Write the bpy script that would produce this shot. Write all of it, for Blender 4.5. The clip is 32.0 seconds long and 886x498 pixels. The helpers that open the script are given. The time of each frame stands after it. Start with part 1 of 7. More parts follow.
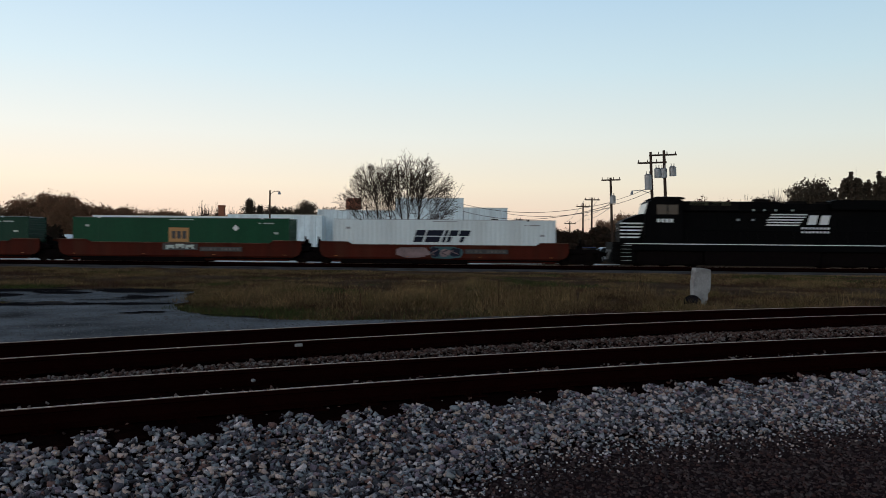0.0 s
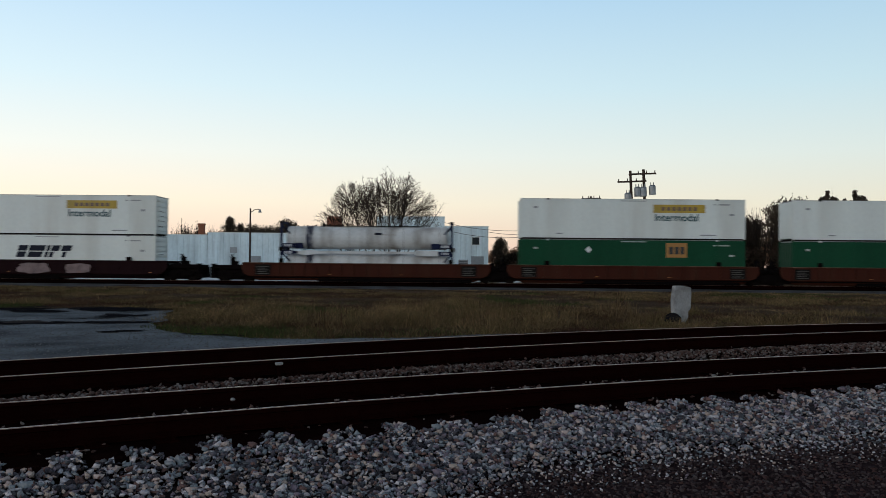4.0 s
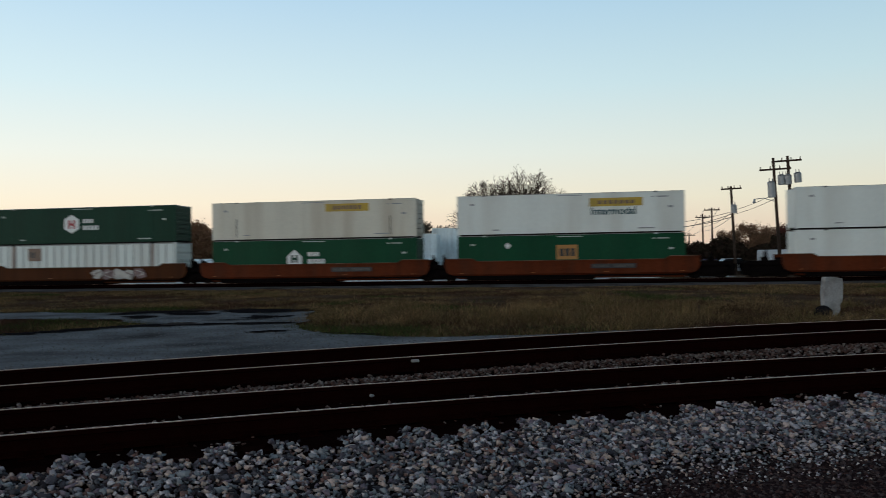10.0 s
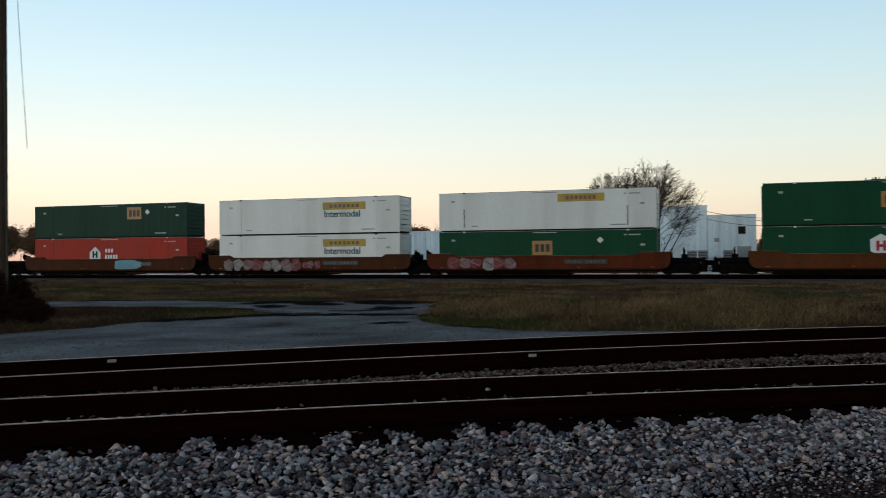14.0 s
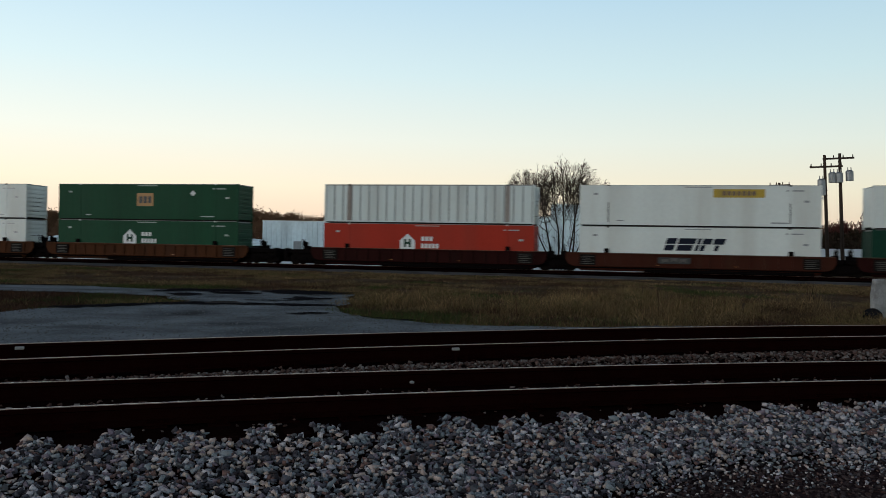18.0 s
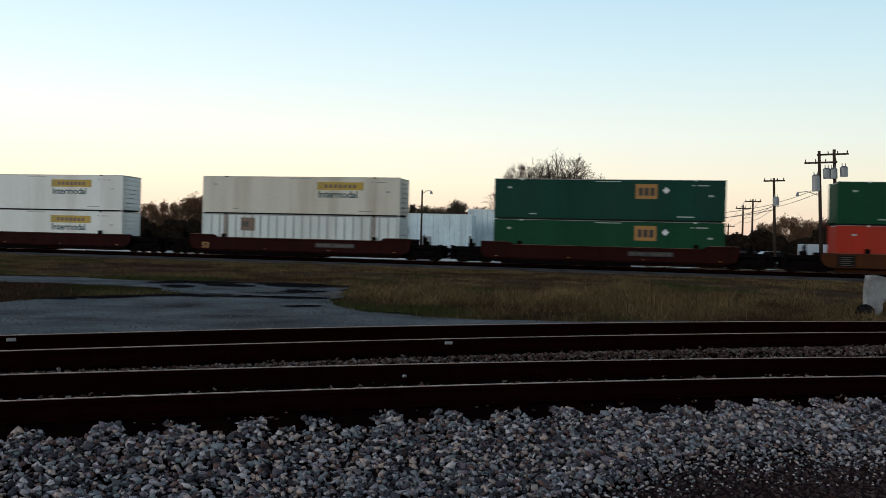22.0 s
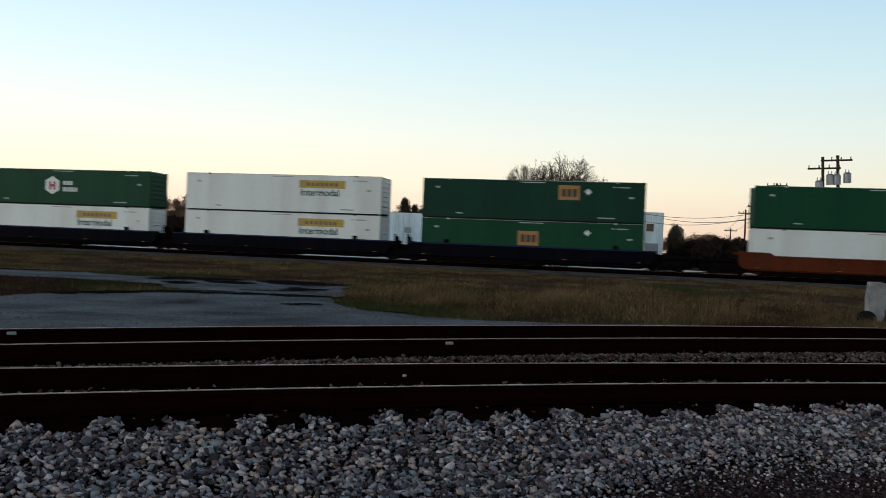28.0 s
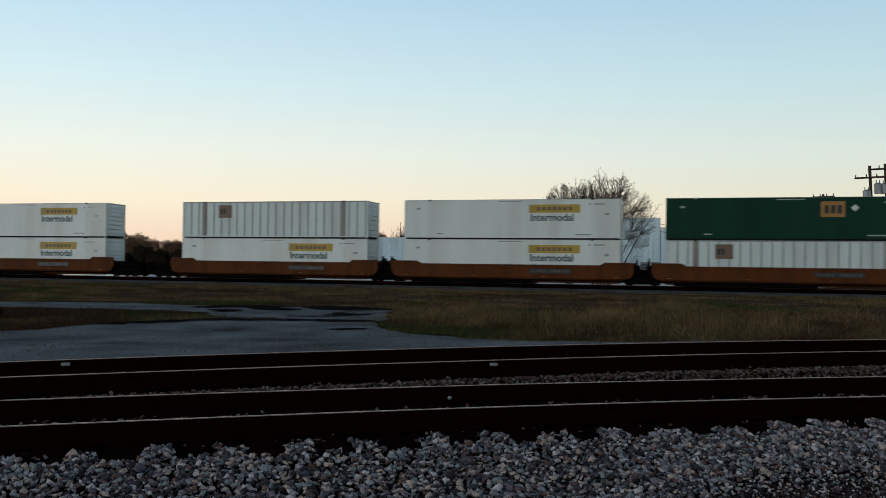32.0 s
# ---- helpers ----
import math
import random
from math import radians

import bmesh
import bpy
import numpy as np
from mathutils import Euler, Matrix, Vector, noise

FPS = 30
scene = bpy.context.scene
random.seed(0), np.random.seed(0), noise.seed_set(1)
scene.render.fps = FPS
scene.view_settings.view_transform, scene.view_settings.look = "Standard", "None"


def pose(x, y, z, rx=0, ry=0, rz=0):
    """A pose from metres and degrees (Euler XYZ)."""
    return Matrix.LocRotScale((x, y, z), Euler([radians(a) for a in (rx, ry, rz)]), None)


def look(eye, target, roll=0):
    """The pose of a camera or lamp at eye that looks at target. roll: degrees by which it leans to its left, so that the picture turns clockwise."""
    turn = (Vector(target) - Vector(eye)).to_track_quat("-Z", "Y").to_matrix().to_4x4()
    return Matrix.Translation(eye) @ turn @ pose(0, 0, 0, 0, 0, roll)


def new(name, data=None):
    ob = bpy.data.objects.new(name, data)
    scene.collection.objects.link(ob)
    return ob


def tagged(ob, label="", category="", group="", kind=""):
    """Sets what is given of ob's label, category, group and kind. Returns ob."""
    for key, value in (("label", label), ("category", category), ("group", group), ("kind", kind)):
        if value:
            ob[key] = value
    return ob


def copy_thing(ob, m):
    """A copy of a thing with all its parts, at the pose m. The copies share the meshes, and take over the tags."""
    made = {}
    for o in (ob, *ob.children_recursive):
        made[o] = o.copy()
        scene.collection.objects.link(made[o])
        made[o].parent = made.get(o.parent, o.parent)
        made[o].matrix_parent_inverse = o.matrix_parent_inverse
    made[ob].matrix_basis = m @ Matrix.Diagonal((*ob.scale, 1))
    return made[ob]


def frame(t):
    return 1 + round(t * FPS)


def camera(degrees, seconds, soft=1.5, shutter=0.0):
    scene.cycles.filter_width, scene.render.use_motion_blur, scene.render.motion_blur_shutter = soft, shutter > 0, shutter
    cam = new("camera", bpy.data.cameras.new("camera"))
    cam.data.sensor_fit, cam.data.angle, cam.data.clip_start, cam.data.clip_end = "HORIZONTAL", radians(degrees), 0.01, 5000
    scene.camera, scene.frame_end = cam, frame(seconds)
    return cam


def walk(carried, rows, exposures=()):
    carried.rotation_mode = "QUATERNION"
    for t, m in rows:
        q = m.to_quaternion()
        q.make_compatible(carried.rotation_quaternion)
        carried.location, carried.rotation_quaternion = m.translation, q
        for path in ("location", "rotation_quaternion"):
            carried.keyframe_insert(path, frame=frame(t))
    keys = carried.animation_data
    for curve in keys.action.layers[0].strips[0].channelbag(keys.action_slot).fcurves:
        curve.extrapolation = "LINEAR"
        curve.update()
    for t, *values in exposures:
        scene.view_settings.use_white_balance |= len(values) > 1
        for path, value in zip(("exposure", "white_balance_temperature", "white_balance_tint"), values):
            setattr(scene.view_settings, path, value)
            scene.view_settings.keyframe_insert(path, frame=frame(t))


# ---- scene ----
import itertools
cam = camera(54.87, 32.0, soft=0.6, shutter=0.25)
PATH = [
    (0.0, pose(0.014, -0.028, 1.660, 89.78, -0.55, 0.03)),
    (0.2, pose(0.011, -0.023, 1.656, 89.86, 0.13, -0.20)),
    (0.5, pose(0.007, -0.016, 1.649, 89.79, -0.60, -0.45)),
    (0.7, pose(0.003, -0.016, 1.646, 89.92, -0.34, -1.21)),
    (1.0, pose(-0.002, -0.016, 1.642, 88.98, -0.97, -1.41)),
    (1.2, pose(-0.008, -0.021, 1.646, 88.82, -0.68, 0.25)),
    (1.5, pose(-0.017, -0.028, 1.652, 89.35, -0.76, 1.00)),
    (1.7, pose(-0.015, -0.016, 1.652, 89.77, 0.07, -0.19)),
    (2.0, pose(-0.011, 0.002, 1.652, 89.58, -0.07, -0.42)),
    (2.2, pose(-0.002, -0.002, 1.653, 89.73, -0.86, -1.34)),
    (2.5, pose(0.011, -0.007, 1.655, 90.38, -0.07, -2.30)),
    (2.7, pose(0.016, -0.014, 1.658, 90.86, -0.12, -1.88)),
    (3.0, pose(0.024, -0.024, 1.663, 91.16, -0.17, -2.05)),
    (3.2, pose(0.018, -0.017, 1.661, 91.30, -0.14, -2.01)),
    (3.5, pose(0.010, -0.007, 1.658, 91.13, -0.36, -1.78)),
    (5.5, pose(0.003, -0.014, 1.630, 90.90, 0.76, 0.90)),
    (5.7, pose(-0.002, -0.013, 1.637, 90.74, 0.94, 1.21)),
    (6.0, pose(-0.010, -0.011, 1.648, 91.25, 1.32, 1.26)),
    (6.2, pose(-0.002, -0.015, 1.646, 91.58, 1.43, 1.70)),
    (6.5, pose(0.009, -0.021, 1.644, 91.45, 1.59, 2.03)),
    (6.7, pose(0.006, -0.025, 1.640, 91.65, 1.88, 2.31)),
    (7.0, pose(0.002, -0.032, 1.635, 91.76, 0.60, 1.71)),
    (7.2, pose(0.004, -0.029, 1.636, 91.79, 0.59, 2.35)),
    (7.5, pose(0.006, -0.025, 1.637, 92.07, 0.49, 1.61)),
    (7.7, pose(0.006, -0.033, 1.644, 92.27, 0.73, 1.97)),
    (8.0, pose(0.005, -0.046, 1.655, 92.33, 0.57, 2.51)),
    (8.2, pose(0.013, -0.050, 1.652, 92.27, 0.68, 2.69)),
    (8.5, pose(0.025, -0.055, 1.647, 92.02, 0.37, 2.98)),
    (8.7, pose(0.014, -0.044, 1.649, 92.10, 0.17, 3.23)),
    (9.0, pose(-0.002, -0.028, 1.652, 92.11, -0.32, 3.71)),
    (9.2, pose(0.005, -0.035, 1.644, 92.06, -0.00, 4.04)),
    (9.5, pose(0.016, -0.046, 1.631, 91.18, -0.15, 4.76)),
    (9.7, pose(0.023, -0.042, 1.632, 90.76, 0.20, 5.05)),
    (10.0, pose(0.034, -0.036, 1.633, 90.94, 0.85, 7.71)),
    (10.2, pose(0.076, -0.043, 1.634, 91.35, 1.68, 8.82)),
    (10.5, pose(0.138, -0.053, 1.635, 91.90, 0.71, 7.60)),
    (10.7, pose(0.137, -0.039, 1.635, 91.58, 0.62, 6.81)),
    (11.0, pose(0.136, -0.017, 1.635, 91.57, 0.31, 5.32)),
    (11.2, pose(0.131, -0.008, 1.641, 91.47, 0.76, 4.70)),
    (11.5, pose(0.124, 0.005, 1.649, 92.09, 0.36, 3.12)),
    (11.7, pose(0.063, 0.021, 1.654, 92.83, 0.64, 2.20)),
    (12.0, pose(-0.028, 0.046, 1.662, 93.58, 0.56, 1.91)),
    (12.2, pose(-0.042, 0.056, 1.651, 93.34, 1.57, 2.45)),
    (12.5, pose(-0.064, 0.071, 1.635, 91.00, 2.37, 2.90)),
    (12.7, pose(-0.035, 0.058, 1.641, 89.53, 2.95, 5.71)),
    (12.9, pose(-0.006, 0.045, 1.648, 90.71, 1.68, 10.06)),
    (13.0, pose(0.008, 0.039, 1.651, 90.57, 0.45, 12.12)),
    (13.2, pose(0.041, 0.029, 1.646, 90.50, -0.03, 14.56)),
    (13.5, pose(0.090, 0.013, 1.639, 90.20, -0.75, 16.51)),
    (13.7, pose(0.085, 0.013, 1.641, 90.38, 0.02, 16.96)),
    (13.9, pose(0.08, 0.012, 1.642, 90.30, 0.35, 16.85)),
    (14.0, pose(0.09, 0.010, 1.642, 90.56, 0.42, 15.95)),
    (14.1, pose(0.08, 0.014, 1.642, 90.95, 0.78, 14.94)),
    (14.2, pose(0.060, 0.018, 1.643, 91.55, 1.02, 13.09)),
    (14.4, pose(0.038, 0.023, 1.644, 91.16, 0.78, 11.64)),
    (14.5, pose(0.027, 0.025, 1.644, 90.87, 1.35, 11.46)),
    (14.7, pose(-0.001, 0.004, 1.653, 91.21, 1.91, 12.00)),
    (15.0, pose(-0.043, -0.027, 1.666, 91.65, -0.13, 11.64)),
    (15.2, pose(-0.036, -0.035, 1.663, 91.81, -0.44, 12.90)),
    (15.5, pose(-0.026, -0.048, 1.659, 91.86, -0.91, 13.35)),
    (17.5, pose(-0.005, 0.010, 1.648, 90.34, -0.67, 11.94)),
    (17.7, pose(-0.013, 0.005, 1.650, 90.09, -0.79, 11.12)),
    (18.0, pose(-0.025, -0.002, 1.652, 90.05, -1.12, 10.37)),
    (18.2, pose(-0.019, -0.006, 1.656, 89.38, -0.81, 10.57)),
    (18.5, pose(-0.009, -0.011, 1.662, 89.78, -1.08, 10.31)),
    (18.7, pose(-0.011, -0.004, 1.658, 89.72, -1.24, 9.26)),
    (19.0, pose(-0.014, 0.007, 1.653, 89.89, -1.17, 8.76)),
    (19.2, pose(-0.012, 0.009, 1.652, 90.01, -1.47, 9.00)),
    (19.5, pose(-0.010, 0.012, 1.651, 89.70, -1.79, 10.15)),
    (19.7, pose(-0.009, 0.010, 1.652, 89.93, -1.79, 10.15)),
    (20.0, pose(-0.007, 0.006, 1.653, 90.12, -1.61, 9.59)),
    (20.2, pose(-0.009, 0.010, 1.654, 90.09, -1.67, 9.49)),
    (20.5, pose(-0.012, 0.016, 1.656, 89.80, -1.89, 9.38)),
    (20.7, pose(-0.007, 0.018, 1.656, 89.74, -1.48, 9.28)),
    (21.0, pose(-0.000, 0.021, 1.657, 89.68, -1.04, 9.15)),
    (21.2, pose(-0.002, 0.019, 1.657, 89.61, -0.94, 8.87)),
    (21.5, pose(-0.004, 0.015, 1.657, 89.72, -1.24, 9.15)),
    (21.7, pose(-0.006, 0.011, 1.658, 89.99, -1.11, 9.48)),
    (22.0, pose(-0.009, 0.006, 1.659, 89.61, -1.47, 10.03)),
    (22.2, pose(0.001, 0.006, 1.657, 89.82, -0.90, 10.10)),
    (22.5, pose(0.015, 0.005, 1.653, 89.75, -0.65, 9.91)),
    (22.7, pose(0.011, 0.004, 1.650, 89.20, 0.63, 10.19)),
    (23.0, pose(0.004, 0.003, 1.646, 89.11, 0.21, 10.20)),
    (23.2, pose(0.007, 0.017, 1.640, 88.72, 0.76, 10.11)),
    (23.5, pose(0.011, 0.037, 1.630, 88.07, 2.17, 11.00)),
    (23.7, pose(0.011, 0.023, 1.640, 88.84, 2.22, 10.85)),
    (24.0, pose(0.012, 0.001, 1.655, 89.91, 1.09, 11.95)),
    (24.2, pose(0.012, -0.003, 1.651, 89.88, 0.79, 12.13)),
    (24.5, pose(0.011, -0.008, 1.646, 90.28, 0.04, 11.29)),
    (24.7, pose(-0.000, -0.008, 1.648, 90.06, -0.28, 10.67)),
    (25.0, pose(-0.017, -0.009, 1.651, 90.41, -0.73, 10.26)),
    (25.2, pose(-0.006, 0.005, 1.648, 90.27, -0.43, 10.68)),
    (25.5, pose(0.010, 0.025, 1.643, 90.29, 0.29, 10.24)),
    (27.5, pose(0.001, 0.032, 1.647, 89.28, -1.06, 9.68)),
    (27.7, pose(-0.006, 0.029, 1.650, 89.50, -1.98, 8.92)),
    (28.0, pose(-0.017, 0.024, 1.654, 89.63, -2.32, 10.15)),
    (28.2, pose(-0.011, 0.027, 1.653, 90.29, -1.66, 11.00)),
    (28.5, pose(-0.003, 0.031, 1.652, 89.37, -1.78, 11.67)),
    (28.7, pose(-0.010, 0.030, 1.657, 90.05, -1.69, 12.13)),
    (29.0, pose(-0.020, 0.028, 1.665, 91.20, -2.44, 12.18)),
    (29.2, pose(-0.021, 0.011, 1.653, 91.79, -2.12, 12.92)),
    (29.3, pose(-0.021, 0.002, 1.646, 91.16, -1.96, 12.86)),
    (29.5, pose(-0.022, -0.015, 1.634, 89.74, -1.64, 13.05)),
    (29.7, pose(-0.027, -0.005, 1.643, 90.19, -1.52, 12.82)),
    (30.0, pose(-0.034, 0.010, 1.656, 90.92, -1.35, 12.74)),
    (30.2, pose(-0.025, 0.006, 1.653, 91.27, -1.27, 13.14)),
    (30.5, pose(-0.011, -0.001, 1.648, 91.07, -1.15, 13.98)),
    (30.7, pose(-0.017, 0.029, 1.653, 91.11, -1.37, 14.02)),
    (31.0, pose(-0.025, 0.075, 1.660, 91.05, -1.71, 13.69)),
    (31.2, pose(-0.022, 0.045, 1.659, 91.02, -1.59, 13.65)),
    (31.5, pose(-0.018, -0.001, 1.657, 91.20, -1.42, 12.96)),
    (31.7, pose(-0.014, -0.006, 1.655, 91.31, -1.14, 13.02)),
    (32.0, pose(-0.009, -0.013, 1.653, 91.03, -0.72, 12.94)),
]
walk(cam, PATH, [(0, 0.0, 6790, 17), (2, 0.11, 6790, 16), (3.5, 0.08, 6710, 15), (6, 0.0, 6660, 12), (7, -0.06, 6610, 11), (9, -0.12, 6590, 10.5), (10, -0.06, 6760, 12), (11, -0.06, 6710, 12), (12, -0.07, 6560, 10),
                 (13, -0.07, 6860, 12), (14, 0.06, 6860, 12), (15, -0.03, 6790, 11), (15.5, -0.03, 6790, 11), (18, 0.03, 6890, 12), (20, 0.12, 6930, 13), (24, 0.17, 6810, 14), (25, 0.05, 6710, 11), (25.5, 0.05, 6710, 11), (28, 0.13, 6860, 13), (29, 0.08, 6830, 12),
                 (31, -0.06, 6760, 11), (32, -0.08, 6760, 10.5)])

# ---- light ----
world = bpy.data.worlds.new("dusk_sky")
scene.world = world
world.use_nodes = True
wt = world.node_tree
wt.nodes.clear()


def wn(kind, **kw):
    n = wt.nodes.new(kind)
    for key, v in kw.items():
        n.inputs[key].default_value = v
    return n


tex = wn("ShaderNodeTexCoord")
sep = wn("ShaderNodeSeparateXYZ")
wt.links.new(tex.outputs["Generated"], sep.inputs[0])
ramp = wn("ShaderNodeValToRGB")
SKY = ((0.0, (0.80, 0.52, 0.41)), (0.025, (0.93, 0.72, 0.56)), (0.07, (0.96, 0.89, 0.71)), (0.125, (0.85, 0.92, 0.86)),
       (0.2, (0.66, 0.86, 0.93)), (0.30, (0.48, 0.72, 0.91)), (0.40, (0.28, 0.43, 0.62)), (0.6, (0.165, 0.20, 0.25)), (1.0, (0.11, 0.12, 0.14)))
cr = ramp.color_ramp
while len(cr.elements) < len(SKY):
    cr.elements.new(0.5)
for e, (p, c) in zip(cr.elements, SKY):
    e.position, e.color = p, (*c, 1)
wt.links.new(sep.outputs["Z"], ramp.inputs[0])
# the warm band along the horizon fades towards +x
glow = wn("ShaderNodeMapRange")
glow.inputs["From Min"].default_value, glow.inputs["From Max"].default_value = -0.35, 0.5
wt.links.new(sep.outputs["X"], glow.inputs["Value"])
warm = wn("ShaderNodeMix")
warm.data_type, warm.blend_type = "RGBA", "MULTIPLY"
warm.inputs["B"].default_value = (0.92, 1.0, 1.02, 1)
wt.links.new(glow.outputs[0], warm.inputs["Factor"])
wt.links.new(ramp.outputs[0], warm.inputs["A"])
bgn = wn("ShaderNodeBackground")
bgn.inputs["Strength"].default_value = 1.0
# the sky is a little deeper towards +x, away from the glow
side = wn("ShaderNodeMapRange")
side.inputs["From Min"].default_value, side.inputs["From Max"].default_value = -0.6, 0.6
side.inputs["To Min"].default_value, side.inputs["To Max"].default_value = 1.06, 0.84
wt.links.new(sep.outputs["X"], side.inputs["Value"])
wt.links.new(warm.outputs["Result"], bgn.inputs["Color"])
wt.links.new(side.outputs[0], bgn.inputs["Strength"])
wout = wn("ShaderNodeOutputWorld")
wt.links.new(bgn.outputs[0], wout.inputs[0])

sun = new("sun", bpy.data.lights.new("sun", "SUN"))
sun.data.energy, sun.data.angle, sun.data.color = 0.64, radians(24), (0.97, 1.0, 0.985)
sun.matrix_world = look((-48, -52, 7), (0, 0, 0))

# ---- materials ----
MATS = {}


def material(name, color, rough=0.7, metal=0.0, vary=0.25, scale=3.0, grain=40.0, bump=0.15, dirt=None, dirt_amount=0.0,
             island=False, objvar=0.0, spec=0.5, streak=False, palette=(), each=False, patches=()):
    if name in MATS:
        return MATS[name]
    m = bpy.data.materials.new(name)
    m.use_nodes = True
    nt = m.node_tree
    b = nt.nodes["Principled BSDF"]
    b.inputs["Roughness"].default_value = rough
    b.inputs["Metallic"].default_value = metal
    b.inputs["Specular IOR Level"].default_value = spec
    tc = nt.nodes.new("ShaderNodeTexCoord")
    big = nt.nodes.new("ShaderNodeTexNoise")
    big.inputs["Scale"].default_value = scale
    big.inputs["Detail"].default_value = 5
    if streak:
        mp = nt.nodes.new("ShaderNodeMapping")
        mp.inputs["Scale"].default_value = (1, 1, 0.12)
        nt.links.new(tc.outputs["Object"], mp.inputs[0])
        nt.links.new(mp.outputs[0], big.inputs["Vector"])
    else:
        nt.links.new(tc.outputs["Object"], big.inputs["Vector"])
    fine = nt.nodes.new("ShaderNodeTexNoise")
    fine.inputs["Scale"].default_value = grain
    fine.inputs["Detail"].default_value = 3
    nt.links.new(tc.outputs["Object"], fine.inputs["Vector"])
    mul = nt.nodes.new("ShaderNodeMapRange")
    mul.inputs["From Min"].default_value, mul.inputs["From Max"].default_value = 0.3, 0.7
    mul.inputs["To Min"].default_value, mul.inputs["To Max"].default_value = 1 - vary, 1 + vary
    add = nt.nodes.new("ShaderNodeMath")
    add.operation = "MULTIPLY_ADD"
    add.inputs[1].default_value, add.inputs[2].default_value = 0.4, 0.0
    nt.links.new(fine.outputs[0], add.inputs[0])
    add2 = nt.nodes.new("ShaderNodeMath")
    add2.operation = "MULTIPLY_ADD"
    add2.inputs[1].default_value = 0.6
    nt.links.new(big.outputs[0], add2.inputs[0])
    nt.links.new(add.outputs[0], add2.inputs[2])
    nt.links.new(add2.outputs[0], mul.inputs["Value"])
    val = mul.outputs[0]
    if island or objvar:
        if island:
            g = nt.nodes.new("ShaderNodeNewGeometry")
            rnd = g.outputs["Random Per Island"]
        else:
            g = nt.nodes.new("ShaderNodeObjectInfo")
            rnd = g.outputs["Random"]
        mr = nt.nodes.new("ShaderNodeMapRange")
        amt = 0.55 if island else objvar
        mr.inputs["To Min"].default_value, mr.inputs["To Max"].default_value = 1 - amt, 1 + amt
        nt.links.new(rnd, mr.inputs["Value"])
        mm = nt.nodes.new("ShaderNodeMath")
        mm.operation = "MULTIPLY"
        nt.links.new(val, mm.inputs[0])
        nt.links.new(mr.outputs[0], mm.inputs[1])
        val = mm.outputs[0]
    base = nt.nodes.new("ShaderNodeMix")
    base.data_type, base.blend_type = "RGBA", "MULTIPLY"
    base.inputs["Factor"].default_value = 1
    base.inputs["A"].default_value = (*color, 1)
    nt.links.new(val, base.inputs["B"])
    if palette:
        geo = nt.nodes.new("ShaderNodeNewGeometry")
        pr = nt.nodes.new("ShaderNodeValToRGB")
        pr.color_ramp.interpolation = "CONSTANT"
        while len(pr.color_ramp.elements) < len(palette):
            pr.color_ramp.elements.new(0.5)
        for i, c in enumerate(palette):
            pr.color_ramp.elements[i].position, pr.color_ramp.elements[i].color = i / len(palette), (*c, 1)
        if each:
            geo = nt.nodes.new("ShaderNodeObjectInfo")
        nt.links.new(geo.outputs["Random" if each else "Random Per Island"], pr.inputs[0])
        nt.links.new(pr.outputs[0], base.inputs["A"])
    if patches:
        # wide, flat-lying patches of other growth
        wide = nt.nodes.new("ShaderNodeMapping")
        wide.inputs["Scale"].default_value = (0.30, 0.62, 0.0)
        nt.links.new(tc.outputs["Object"], wide.inputs[0])
        wn_ = nt.nodes.new("ShaderNodeTexNoise")
        wn_.inputs["Scale"].default_value, wn_.inputs["Detail"].default_value, wn_.inputs["Roughness"].default_value = 1.0, 6, 0.68
        nt.links.new(wide.outputs[0], wn_.inputs["Vector"])
        wr = nt.nodes.new("ShaderNodeValToRGB")
        while len(wr.color_ramp.elements) < len(patches):
            wr.color_ramp.elements.new(0.5)
        for i, c in enumerate(patches):
            wr.color_ramp.elements[i].position, wr.color_ramp.elements[i].color = 0.37 + 0.27 * i / (len(patches) - 1), (*c, 1)
        nt.links.new(wn_.outputs[0], wr.inputs[0])
        nt.links.new(wr.outputs[0], base.inputs["A"])
    out = base.outputs["Result"]
    if dirt:
        dn = nt.nodes.new("ShaderNodeTexNoise")
        dn.inputs["Scale"].default_value = scale * 0.55 + 0.13
        dn.inputs["Detail"].default_value = 6
        nt.links.new((mp.outputs[0] if streak else tc.outputs["Object"]), dn.inputs["Vector"])
        dr = nt.nodes.new("ShaderNodeMapRange")
        dr.inputs["From Min"].default_value, dr.inputs["From Max"].default_value = 0.5, 0.72
        dr.inputs["To Max"].default_value = dirt_amount
        nt.links.new(dn.outputs[0], dr.inputs["Value"])
        dm = nt.nodes.new("ShaderNodeMix")
        dm.data_type = "RGBA"
        dm.inputs["B"].default_value = (*dirt, 1)
        nt.links.new(dr.outputs[0], dm.inputs["Factor"])
        nt.links.new(out, dm.inputs["A"])
        out = dm.outputs["Result"]
    nt.links.new(out, b.inputs["Base Color"])
    if bump:
        bp = nt.nodes.new("ShaderNodeBump")
        bp.inputs["Strength"].default_value = bump
        bp.inputs["Distance"].default_value = 0.02
        nt.links.new(fine.outputs[0], bp.inputs["Height"])
        nt.links.new(bp.outputs[0], b.inputs["Normal"])
    MATS[name] = m
    return m


